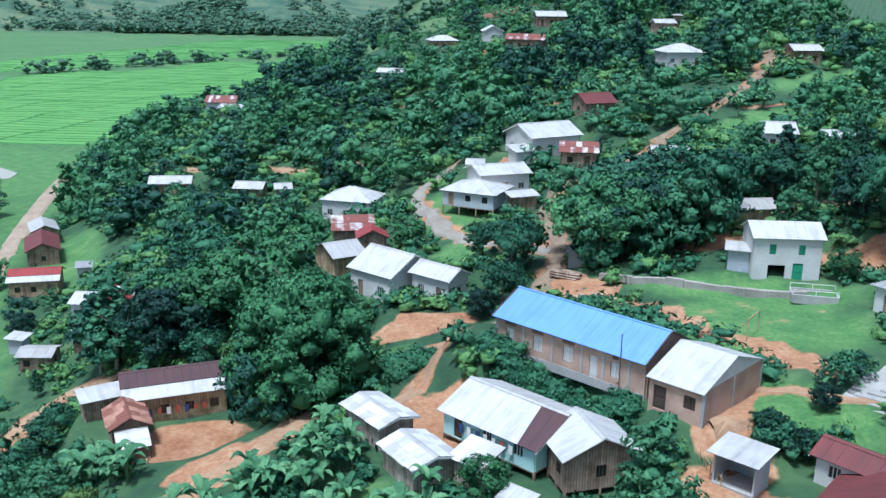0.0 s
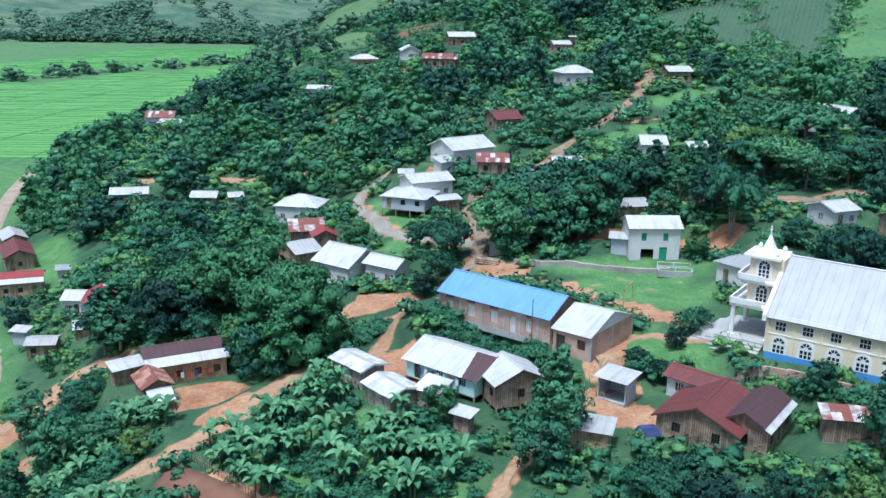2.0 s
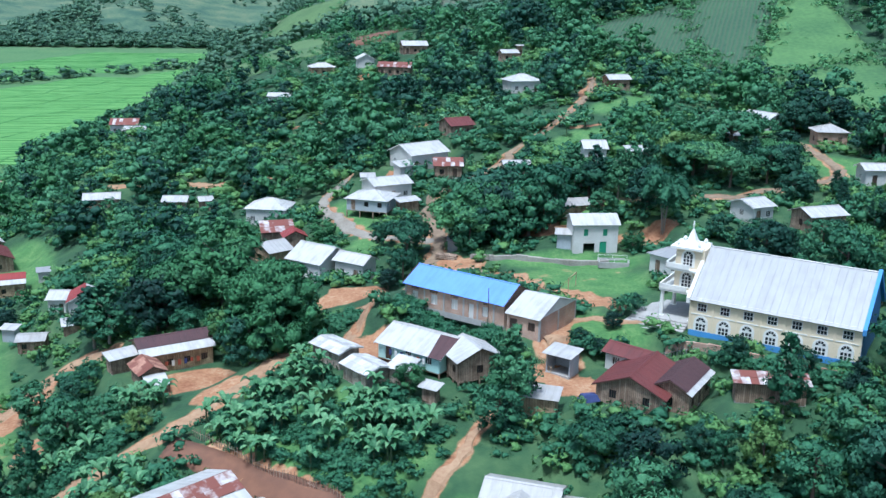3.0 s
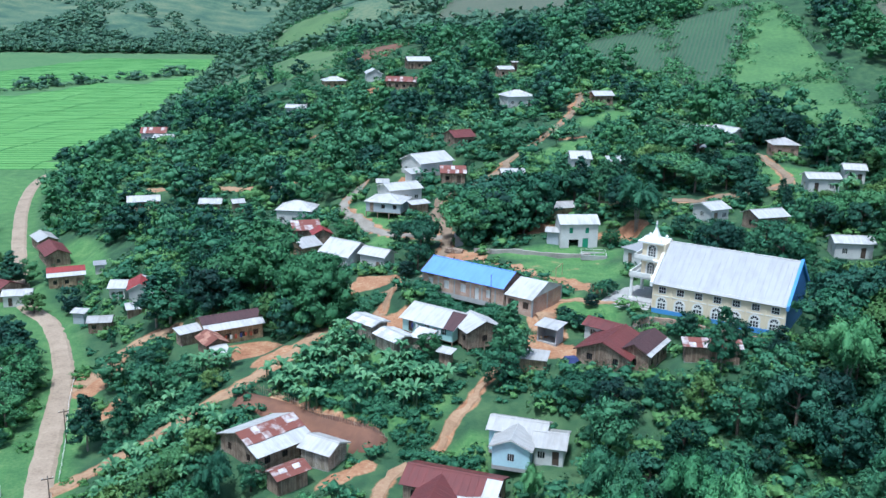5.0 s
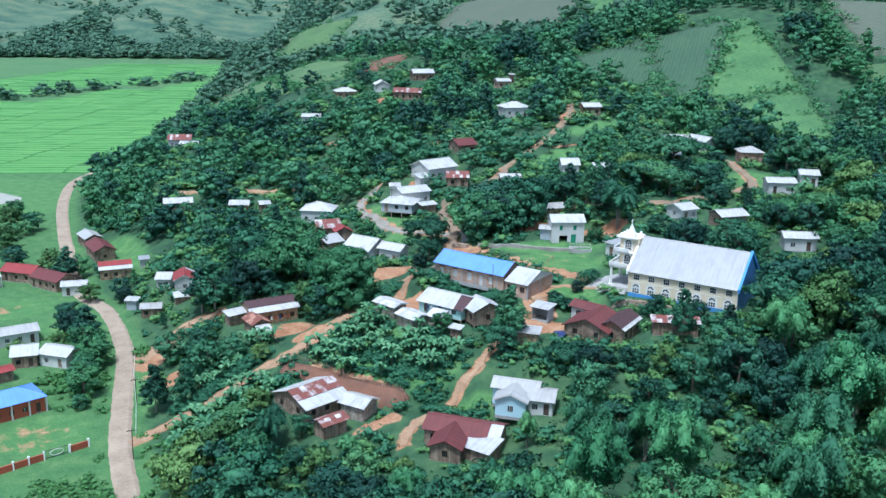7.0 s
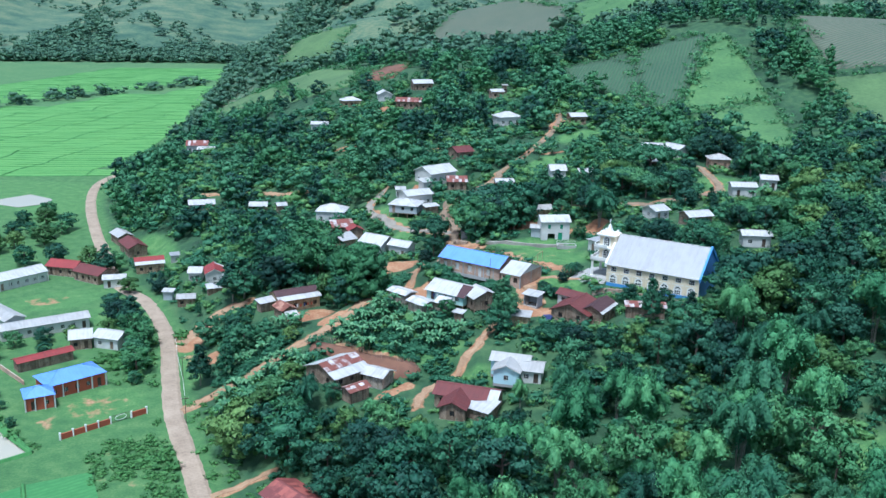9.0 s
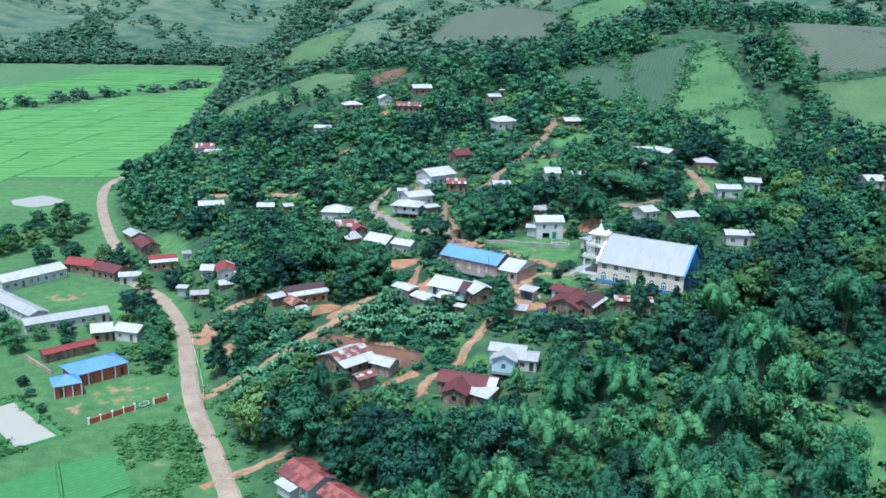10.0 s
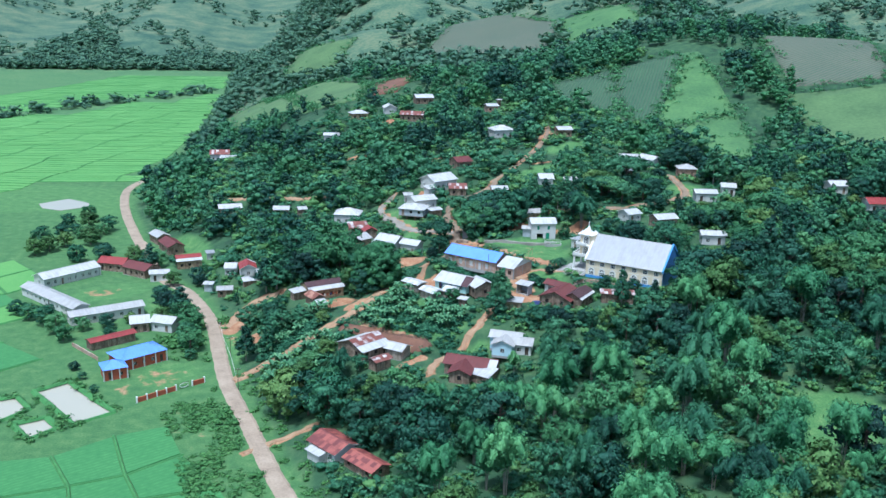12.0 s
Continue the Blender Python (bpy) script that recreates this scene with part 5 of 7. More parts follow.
    roof_plane(ax, (-L2 / 2, -W2 / 2, h2), (L2 / 2, -W2 / 2, h2), q1, q0, ZINC)
    roof_plane(ax, (L2 / 2, W2 / 2, h2), (-L2 / 2, W2 / 2, h2), q0, q1, ZINC)


def church():
    """Cream church with a steep pale roof and a stepped bell tower at its west end."""
    ch = thing("church", 49.3, 62.0, 20.9, -40.0, "cream painted church with a steep pale metal roof", "church")
    L, W, h, tan = 20.2, 14.4, 4.6, 0.72
    l2, w2 = L / 2 - 0.3, W / 2 - 0.55
    for s in (-1, 1):
        wl = Shape()
        walled(wl, "x", s * w2, -l2, l2, 0.7, h + 0.3, 0.3)
        part("wall", wl, CREAM, ch)
        part("plinth", Shape().box(-l2 - 0.08, l2 + 0.08, s * w2 - 0.23, s * w2 + 0.23, -0.9, 0.7), BLUEPAINT, ch, "blue painted base course")
        e = Shape()
        walled(e, "y", s * l2, -w2 + 0.15, w2 - 0.15, -0.6, h + 0.3, 0.3, (), (0, h + W / 2 * tan - 0.1))
        part("wall", e, CREAM if s < 0 else GABLEBLUE, ch, "" if s < 0 else "blue painted east gable")
    bays = 7
    step = (2 * l2) / bays
    for i in range(bays + 1):
        u = -l2 + step * i
        part("pilaster", Shape().box(u - 0.14, u + 0.14, -w2 - 0.24, -w2 - 0.15, 0.7, h + 0.2), CREAM, ch)
    part("string_course", Shape().box(-l2, l2, -w2 - 0.2, -w2 - 0.15, 2.75, 2.87), TRIM, ch)
    for i in range(bays):
        u = -l2 + step * (i + 0.5)
        arched_window(ch, "x", -w2 - 0.15, u, 0.75, 1.25, 1.75, -1)
        fr = part("window", Shape().box(u - 0.62, u + 0.62, -w2 - 0.18, -w2 - 0.15, 3.2, 4.3), TRIM, ch)
        for k in (-1, 0, 1):
            for j in (0, 1):
                part("pane", Shape().box(u + k * 0.36 - 0.15, u + k * 0.36 + 0.15, -w2 - 0.2, -w2 - 0.17, 3.3 + j * 0.5, 3.72 + j * 0.5), GLASS, fr)
    part("floor", Shape().box(-l2, l2, -w2, w2, -0.7, 0.6), CONCRETE, ch)
    # roof with a slight kick at the eave
    for s in (-1, 1):
        pts = [(-L / 2, s * W / 2, h), (L / 2, s * W / 2, h), (L / 2, 0, h + W / 2 * tan), (-L / 2, 0, h + W / 2 * tan)]
        roof_plane(ch, *(pts if s < 0 else [pts[1], pts[0], pts[3], pts[2]]), CHURCHROOF)
    part("ridge_cap", Shape().rod((-L / 2, 0, h + W / 2 * tan), (L / 2, 0, h + W / 2 * tan), 0.12), CHURCHROOF, ch)
    for s in (-1, 1):
        par = Shape()
        for q in (-1, 1):
            y0, y1 = q * (W / 2 + 0.05), q * 0.05
            z0, z1 = h - 0.15, h + W / 2 * tan
            par.prism([(s * L / 2 - 0.22, y0, z0 - 0.3), (s * L / 2 - 0.22, y1, z1 - 0.3), (s * L / 2 - 0.22, y1, z1 + 0.38), (s * L / 2 - 0.22, y0, z0 + 0.42)], (0.44, 0, 0))
        part("gable_parapet", par, TRIM if s < 0 else BLUEPAINT, ch, "white sloping gable parapet" if s < 0 else "blue sloping gable edge")
    # tower
    tx, ty, r = -L / 2 - 2.0, -0.7, 1.75
    tower = part("tower", Shape().box(tx - r + 0.3, tx + r + 0.5, ty - r, ty + r, 4.1, 9.7), CREAM, ch, "cream bell tower")
    for level, grow in ((4.1, 1.15), (6.9, 0.7), (9.7, 0.4)):
        part("tower_slab", Shape().box(tx - r - grow, tx + r + 0.2, ty - r - grow, ty + r + grow, level - 0.14, level + 0.14), TRIM, tower)
        if level < 9:
            rail = Shape()
            for a, b in (((tx - r - grow, ty - r - grow), (tx - r - grow, ty + r + grow)), ((tx - r - grow, ty - r - grow), (tx + r * 0.3, ty - r - grow)), ((tx - r - grow, ty + r + grow), (tx + r * 0.3, ty + r + grow))):
                rail.box(min(a[0], b[0]) - 0.08, max(a[0], b[0]) + 0.08, min(a[1], b[1]) - 0.08, max(a[1], b[1]) + 0.08, level + 0.14, level + 0.8)
            part("balustrade", rail, TRIM, tower, "solid white balcony parapet")
    for z0 in (4.6, 7.4):
        arched_window(ch, "x", ty - r, tx + 0.15, z0, 1.25, 1.95, -1)
        arched_window(ch, "y", tx - r + 0.3, ty, z0, 1.5, 1.95, -1)
    for a in (tx - r - 0.8, tx + r - 0.3):
        for b in (ty - r - 0.8, ty + r + 0.8):
            part("column", Shape().rod((a, b, 0.4), (a, b, 4.0), 0.26, 0.24, 10).box(a - 0.36, a + 0.36, b - 0.36, b + 0.36, 0.3, 0.6), TRIM, tower)
    part("porch_wall", Shape().box(tx + r - 0.1, tx + r + 0.2, ty - r, ty + r, 0.5, 4.0), CREAM, tower)
    part("porch_door", Shape().box(tx + r - 0.18, tx + r - 0.1, ty - 0.9, ty + 0.9, 0.6, 3.0), DARKWOOD, tower)
    part("spire", Shape().add([(tx - 1.0, ty - 1.0, 9.8), (tx + 1.0, ty - 1.0, 9.8), (tx + 1.0, ty + 1.0, 9.8), (tx - 1.0, ty + 1.0, 9.8), (tx - 0.55, ty - 0.55, 10.5), (tx + 0.55, ty - 0.55, 10.5), (tx + 0.55, ty + 0.55, 10.5), (tx - 0.55, ty + 0.55, 10.5), (tx - 0.09, ty - 0.09, 11.9), (tx + 0.09, ty - 0.09, 11.9), (tx + 0.09, ty + 0.09, 11.9), (tx - 0.09, ty + 0.09, 11.9)],
                              [(0, 1, 5, 4), (1, 2, 6, 5), (2, 3, 7, 6), (3, 0, 4, 7), (4, 5, 9, 8), (5, 6, 10, 9), (6, 7, 11, 10), (7, 4, 8, 11), (8, 9, 10, 11)]), TRIM, tower, "white pyramid spire")
    for a in (-1, 1):
        for b in (-1, 1):
            part("finial", Shape().rod((tx + a * 1.35, ty + b * 1.35, 9.8), (tx + a * 1.35, ty + b * 1.35, 10.25), 0.26, 0.12, 8).rod((tx + a * 1.35, ty + b * 1.35, 10.2), (tx + a * 1.35, ty + b * 1.35, 10.5), 0.3, 0.1, 8), TRIM, tower)
    part("cross", Shape().box(tx - 0.07, tx + 0.07, ty - 0.07, ty + 0.07, 11.8, 12.9).box(tx - 0.05, tx + 0.05, ty - 0.36, ty + 0.36, 12.4, 12.54), TRIM, tower)
    # porch steps spread to the west and south
    for i in range(5):
        g = 2.2 + i * 0.75
        part("step", Shape().box(tx - r - g, tx + r - 0.2, ty - r - g, ty + r + g, -0.6 if i else -0.6, 0.55 - i * 0.15), CONCRETE, ch)
    return ch


def green_house():
    """Two-storey white house with green shutters."""
    g = thing("house", 34.9, 96.6, 22.2, -3.0, "two-storey white house with green shutters and door", "house", "village houses")
    L, W, h, tan = 7.6, 5.6, 4.9, 0.45
    l2, w2 = L / 2 - 0.35, W / 2 - 0.4
    f = Shape()
    holes = [(-1.9, -1.2, 3.1, 4.2), (1.1, 1.8, 3.1, 4.2)]
    walled(f, "x", -w2, -l2, l2, -0.4, h + 0.1, 0.16, holes + [(-1.9, -0.1, 0.05, 1.95), (0.65, 1.75, 0.05, 2.2)])
    part("wall", f, WHITE, g)
    for u in (-1.55, 1.45):
        window(g, "x", -w2, u, 0.7, 3.1, 1.1, -1, TRIM, GREENPAINT, 0, 0.04)
    door(g, "x", -w2, 1.2, 1.1, 0.05, 2.15, -1, GREENPAINT)
    b = Shape()
    walled(b, "x", w2, -l2, l2, -0.4, h + 0.1, 0.16)
    part("wall", b, WHITE, g)
    for s in (-1, 1):
        e = Shape()
        walled(e, "y", s * l2, -w2 + 0.08, w2 - 0.08, -0.4, h + 0.1, 0.16, (), (0, h + W / 2 * tan - 0.08))
        part("wall", e, WHITE, g)
    part("floor", Shape().box(-l2, l2, -w2, w2, -0.4, 0.05), CONCRETE, g)
    roof_plane(g, (-L / 2, -W / 2, h), (L / 2, -W / 2, h), (L / 2, 0, h + W / 2 * tan), (-L / 2, 0, h + W / 2 * tan), ZINC)
    roof_plane(g, (L / 2, W / 2, h), (-L / 2, W / 2, h), (-L / 2, 0, h + W / 2 * tan), (L / 2, 0, h + W / 2 * tan), ZINC)


school_hall()
church()
green_house()


# ---------------------------------------------------------------- walls, fences, small things
def gate_wall():
    """Red panelled boundary wall with white posts and an iron gate with a round emblem."""
    a, b, c, d = Vector((-71.6, 45.2)), Vector((-63.7, 51.0)), Vector((-60.2, 53.2)), Vector((-57.6, 55.0))
    w = thing("boundary_wall", 0, 0, 0, 0, "red panelled boundary wall with white posts and a gate", "wall")
    for p, q, n in ((a, b, 4), (c, d, 1)):
        for i in range(n):
            s, e = p.lerp(q, i / n), p.lerp(q, (i + 1) / n)
            k = (e - s).normalized() * 0.12
            nn = Vector((-k.y, k.x))
            part("wall_panel", Shape().prism([(*(s + nn), -0.2), (*(e + nn), -0.2), (*(e + nn), 1.15), (*(s + nn), 1.15)], (*(-2 * nn), 0)), REDBRICK, w)
        for i in range(n + 1):
            s = p.lerp(q, i / n)
            part("post", Shape().box(s.x - 0.17, s.x + 0.17, s.y - 0.17, s.y + 0.17, -0.2, 1.45), TRIM, w)
    gate = Shape()
    for i in range(13):
        p = b.lerp(c, (i + 0.5) / 13)
        gate.rod((p.x, p.y, 0.1), (p.x, p.y, 1.5), 0.03, sides=4)
    for z in (0.2, 1.45):
        gate.rod((b.x, b.y, z), (c.x, c.y, z), 0.04, sides=4)
    part("gate", gate, DARKWOOD, w, "dark iron bar gate")
    m, k = b.lerp(c, 0.5), (c - b).normalized()
    em = Shape()
    for i in range(16):
        t0, t1 = 2 * math.pi * i / 16, 2 * math.pi * (i + 1) / 16
        em.rod((m.x + k.x * 1.1 * math.cos(t0), m.y + k.y * 1.1 * math.cos(t0) - 0.06, 0.85 + 0.5 * math.sin(t0)), (m.x + k.x * 1.1 * math.cos(t1), m.y + k.y * 1.1 * math.cos(t1) - 0.06, 0.85 + 0.5 * math.sin(t1)), 0.06, sides=4)
    part("emblem", em, TRIM, w, "white oval emblem on the gate")


def masonry_wall(name, pts, high, thick, mat, label, stones=False):
    w = tagged(new(name), label, "wall")
    for a, b in zip(pts, pts[1:]):
        a, b = Vector(a), Vector(b)
        n = max(1, int((b - a).length / 1.6))
        for i in range(n):
            s, e = a.lerp(b, i / n), a.lerp(b, (i + 1) / n)
            d = (e - s).normalized()
            nn = Vector((-d.y, d.x)) * thick / 2
            z0, z1 = ground_z(s.x, s.y), ground_z(e.x, e.y)
            hs = high * random.uniform(0.9, 1.1)
            part("stone_course" if stones else "wall_panel", Shape().prism([(*(s + nn), z0 - 0.4), (*(e + nn), z1 - 0.4), (*(e + nn), z1 + hs), (*(s + nn), z0 + hs)], (*(-2 * nn), 0)), mat, w)
    return w


def picket_fence(name, pts, high, gap, mat, label):
    w = tagged(new(name), label, "fence")
    for a, b in zip(pts, pts[1:]):
        a, b = Vector(a), Vector(b)
        n = max(1, int((b - a).length / gap))
        za, zb = ground_z(a.x, a.y), ground_z(b.x, b.y)
        part("rail", Shape().rod((a.x, a.y, za + high * 0.65), (b.x, b.y, zb + high * 0.65), 0.03, sides=4), mat, w)
        for i in range(n):
            p = a.lerp(b, i / n)
            z = ground_z(p.x, p.y)
            t = high * random.uniform(0.8, 1.15)
            part("picket", Shape().rod((p.x, p.y, z - 0.2), (p.x + random.uniform(-0.08, 0.08), p.y + random.uniform(-0.08, 0.08), z + t), 0.045, 0.035, 5), mat, w)
    return w


gate_wall()
masonry_wall("brick_wall", [(-92.5, 82.3), (-84.4, 71.6)], 1.0, 0.22, BRICK, "low weathered brick wall beside the rice field")
masonry_wall("stone_wall", [(16, 98), (19, 95.6), (24, 93.4), (30, 92.2), (36, 90.8)], 0.7, 0.5, STONE, "rough grey stone retaining wall", True)
masonry_wall("brick_wall", [(33.6, 60.6), (37.5, 57.4), (42, 53.6), (47.2, 49.2), (51.5, 45.6)], 0.9, 0.25, BRICK, "weathered brick retaining wall below the church")
picket_fence("railing", [(30.2, 61.8), (31.6, 61.4), (36.5, 57.6)], 1.0, 0.35, CHURCHROOF, "pale blue metal railing beside the church yard")
picket_fence("bamboo_fence", [(-23.1, 60.2), (-19, 55.5), (-14.4, 50.6), (-10.5, 46.2), (-5.4, 42.4)], 1.2, 0.42, TIMBER, "leaning bamboo stake fence along the garden bank")
picket_fence("bamboo_fence", [(18.2, 62.0), (19.0, 58.4)], 1.1, 0.5, BAMBOO, "short bamboo fence beside the carport")
picket_fence("roadside_posts", [(-50.5, 58), (-52.2, 70), (-54.8, 84), (-56.5, 97)], 0.8, 2.4, TRIM, "row of short white roadside posts")


def goal(x, y, yaw):
    z = ground_z(x, y)
    g = thing("goal_post", x, y, z, yaw, "bamboo football goal frame on the grass", "goal")
    part("post", Shape().rod((-1.6, 0, -0.3), (-1.6, 0, 2.0), 0.05), BAMBOO, g)
    part("post", Shape().rod((1.6, 0, -0.3), (1.6, 0, 2.0), 0.05), BAMBOO, g)
    part("crossbar", Shape().rod((-1.65, 0, 2.0), (1.65, 0, 2.0), 0.045), BAMBOO, g)
    for s in (-1, 1):
        part("stay", Shape().rod((s * 1.6, 0, 2.0), (s * 1.6, 1.4, 0), 0.03), BAMBOO, g)


goal(27.5, 81.0, 55)


def stone_heap(x, y, n, spread_r, mat, label):
    h = thing("stone_heap", x, y, ground_z(x, y), 0, label, "stones")
    for i in range(n):
        a, r = random.uniform(0, 6.28), spread_r * math.sqrt(random.random())
        s = random.uniform(0.14, 0.3)
        bm = bmesh.new()
        bmesh.ops.create_icosphere(bm, subdivisions=1, radius=s)
        for v in bm.verts:
            v.co *= random.uniform(0.75, 1.2)
            v.co.z *= 0.7
        me = bpy.data.meshes.new("stone")
        bm.to_mesh(me)
        bm.free()
        me.materials.append(mat)
        ob = part("stone", me, mat, h)
        ob.location = (r * math.cos(a), r * math.sin(a) * 0.6, 0.1 + 0.25 * max(0, 1 - r / spread_r) * random.random())


stone_heap(15.0, 92.6, 34, 2.6, plain("split_pale_stone", (0.55, 0.42, 0.3), (0.34, 0.25, 0.18)), "heap of split pale building stones")


def timber_stack(x, y, yaw):
    s = thing("timber_stack", x, y, ground_z(x, y), yaw, "stack of weathered timber logs on bearers", "timber")
    for lay in range(3):
        for i in range(7 - lay):
            part("log", Shape().rod((-1.7, -0.9 + i * 0.28 + lay * 0.14, 0.15 + lay * 0.24), (1.7 + random.uniform(-0.3, 0.3), -0.9 + i * 0.28 + lay * 0.14, 0.15 + lay * 0.24), 0.13), TIMBER, s)


timber_stack(12.6, 100.4, -30)


def utility_pole(x, y, yaw):
    p = thing("utility_pole", x, y, ground_z(x, y), yaw, "thin weathered timber utility pole beside the road", "pole", "utility poles")
    part("post", Shape().rod((0, 0, -0.5), (0.05, 0, 5.6), 0.09, 0.06, 7), DARKWOOD, p)
    part("crossarm", Shape().box(-0.75, 0.75, -0.05, 0.05, 5.1, 5.22), DARKWOOD, p)
    for u in (-0.65, 0.0, 0.65):
        part("insulator", Shape().rod((u, 0, 5.22), (u, 0, 5.42), 0.05, 0.03, 6), TRIM, p)


utility_pole(-52.2, 70.3, 20)
utility_pole(-49.6, 49.5, 15)
k = thing("kiosk", 14.0, 103.6, ground_z(14.0, 103.6), -10, "small blue painted roadside kiosk", "kiosk")
part("wall", Shape().box(-0.8, 0.8, -0.6, 0.6, -0.2, 1.9), CHURCHROOF, k)
roof_plane(k, (-1.0, -0.9, 1.85), (1.0, -0.9, 1.85), (1.0, 0.8, 2.2), (-1.0, 0.8, 2.2), OLDZINC)
tb = thing("tarpaulin", 21.6, 52.4, ground_z(21.6, 52.4), 10, "dark blue tarpaulin over a low stack", "tarpaulin")
part("cover", Shape().add([(-1.2, -0.7, 0), (1.2, -0.7, 0), (1.2, 0.7, 0), (-1.2, 0.7, 0), (-0.8, -0.3, 0.8), (0.9, -0.35, 0.7), (0.8, 0.35, 0.75), (-0.85, 0.3, 0.85)], [(0, 1, 5, 4), (1, 2, 6, 5), (2, 3, 7, 6), (3, 0, 4, 7), (4, 5, 6, 7)]), CLOTH, tb)
trough = thing("pool_frame", 36.6, 90.6, ground_z(36.6, 90.6), -12, "raised grey concrete tank with a rail", "tank")
for s in (-1, 1):
    part("tank_wall", Shape().box(-2.2, 2.2, s * 1.2 - 0.1, s * 1.2 + 0.1, -0.3, 0.6), CONCRETE, trough)
    part("tank_wall", Shape().box(s * 2.2 - 0.1, s * 2.2 + 0.1, -1.1, 1.1, -0.3, 0.6), CONCRETE, trough)
    part("rail", Shape().rod((-2.2, s * 1.2, 1.1), (2.2, s * 1.2, 1.1), 0.03), TRIM, trough)
    for a in (-2.2, 0, 2.2):
        part("rail_post", Shape().rod((a, s * 1.2, 0.55), (a, s * 1.2, 1.1), 0.03), TRIM, trough)

# ---------------------------------------------------------------- plants
# Foliage is kept as a triple of arrays: corners, normals, triangles.
def leaf_blades(points, normals, size, rng, slim=0.55, droop=0.0, wild=0.6, soft=0.26):
    """Pointed leaf blades, one triangle each, shaded with the leaf mass they belong to."""
    n = len(points)
    normals = normals / (np.linalg.norm(normals, axis=1)[:, None] + 1e-9)
    face = normals + rng.normal(0, wild, (n, 3))
    face /= np.linalg.norm(face, axis=1)[:, None] + 1e-9
    up = rng.normal(0, 1, (n, 3))
    up[:, 2] -= droop
    u = np.cross(face, up)
    u /= np.linalg.norm(u, axis=1)[:, None] + 1e-9
    v = np.cross(face, u)
    s = size * rng.uniform(0.6, 1.4, n)[:, None]
    tri = np.stack([points + v * s * 1.1, points - v * s * 0.7 - u * s * slim * 1.25, points - v * s * 0.7 + u * s * slim * 1.25], 1)
    turned = np.einsum("ij,ij->i", np.cross(tri[:, 1] - tri[:, 0], tri[:, 2] - tri[:, 0]), normals) < 0
    tri[turned] = tri[turned][:, ::-1]
    shade = normals + rng.normal(0, soft, (n, 3))
    shade /= np.linalg.norm(shade, axis=1)[:, None] + 1e-9
    return tri.reshape(-1, 3), np.repeat(shade, 3, 0), np.arange(3 * n).reshape(-1, 3)


def ball(level):
    bm = bmesh.new()
    bmesh.ops.create_icosphere(bm, subdivisions=level, radius=1.0)
    out = np.array([v.co[:] for v in bm.verts]), np.array([[v.index for v in f.verts] for f in bm.faces])
    bm.free()
    return out


BALLS = {1: ball(1), 2: ball(2)}


def leaf_masses(lobes, rng, level=1, share=0.62, rough=0.2):
    """The dense inside of each lobe: a lumpy leafy mass."""
    v0, f0 = BALLS[level]
    vs, ns, fs, k = [], [], [], 0
    for c, r in lobes:
        v = v0 * (1 + rng.normal(0, rough, len(v0)))[:, None] * share
        vs.append(np.array(c) + v * np.array(r))
        ns.append(v0 + rng.normal(0, 0.16, v0.shape))
        fs.append(f0 + k)
        k += len(v0)
    n = np.concatenate(ns)
    return np.concatenate(vs), n / np.linalg.norm(n, axis=1)[:, None], np.concatenate(fs)


def gather(*sets):
    """Joins foliage sets into one."""
    v, n, f, k = [], [], [], 0
    for a, b, c in sets:
        v.append(a)
        n.append(b)
        f.append(c + k)
        k += len(a)
    return np.concatenate(v), np.concatenate(n), np.concatenate(f)


def leaf_mesh(name, foliage_set, mat):
    v, nor, f = foliage_set
    n = len(f)
    me = bpy.data.meshes.new(name)
    me.vertices.add(len(v))
    me.vertices.foreach_set("co", v.astype(np.float32).ravel())
    me.loops.add(3 * n)
    me.loops.foreach_set("vertex_index", f.astype(np.int32).ravel())
    me.polygons.add(n)
    me.polygons.foreach_set("loop_start", np.arange(0, 3 * n, 3, dtype=np.int32))
    me.polygons.foreach_set("use_smooth", np.ones(n, dtype=bool))
    me.materials.append(mat)
    me.update()
    at = me.attributes.new("custom_normal", "FLOAT_VECTOR", "POINT")
    at.data.foreach_set("vector", nor.astype(np.float32).ravel())
    me.update()
    return me


def crown_lobes(rng, r, tall, base, count, shape="round"):
    """Overlapping leaf masses spread over a crown of radius r from base to tall."""
    lobes = []
    for i in range(count):
        a, k = 2.4 * i + rng.uniform(-0.5, 0.5), (i + 0.5) / count
        if shape == "round":
            ph = math.acos(1 - 1.82 * k)
            rad, z = math.sin(ph) * rng.uniform(0.8, 1.12), math.cos(ph)
            c = (r * 0.76 * rad * math.cos(a), r * 0.76 * rad * math.sin(a), base + (tall - base) * (0.42 + 0.42 * z))
            s = r * rng.uniform(0.6, 1.25) * 1.55 / math.sqrt(count)
        elif shape == "flat":
            rad = math.sqrt(k)
            c = (r * 0.85 * rad * math.cos(a), r * 0.85 * rad * math.sin(a), base + (tall - base) * (0.85 - 0.5 * rad * rng.uniform(0.5, 1)))
            s = r * rng.uniform(0.7, 1.3) * 1.35 / math.sqrt(count)
        else:
            z = k
            rad = (1 - z) ** 0.7 * 0.9 + 0.1
            c = (r * 0.72 * rad * math.cos(a), r * 0.72 * rad * math.sin(a), base + (tall - base) * (0.06 + 0.88 * z))
            s = r * rng.uniform(0.36, 0.56) * (0.5 + 0.5 * rad)
        flat = rng.uniform(0.85, 1.2) if shape == "cone" else rng.uniform(0.55, 0.85)
        lobes.append((c, (s * rng.uniform(0.9, 1.2), s * rng.uniform(0.9, 1.2), s * flat)))
    return lobes


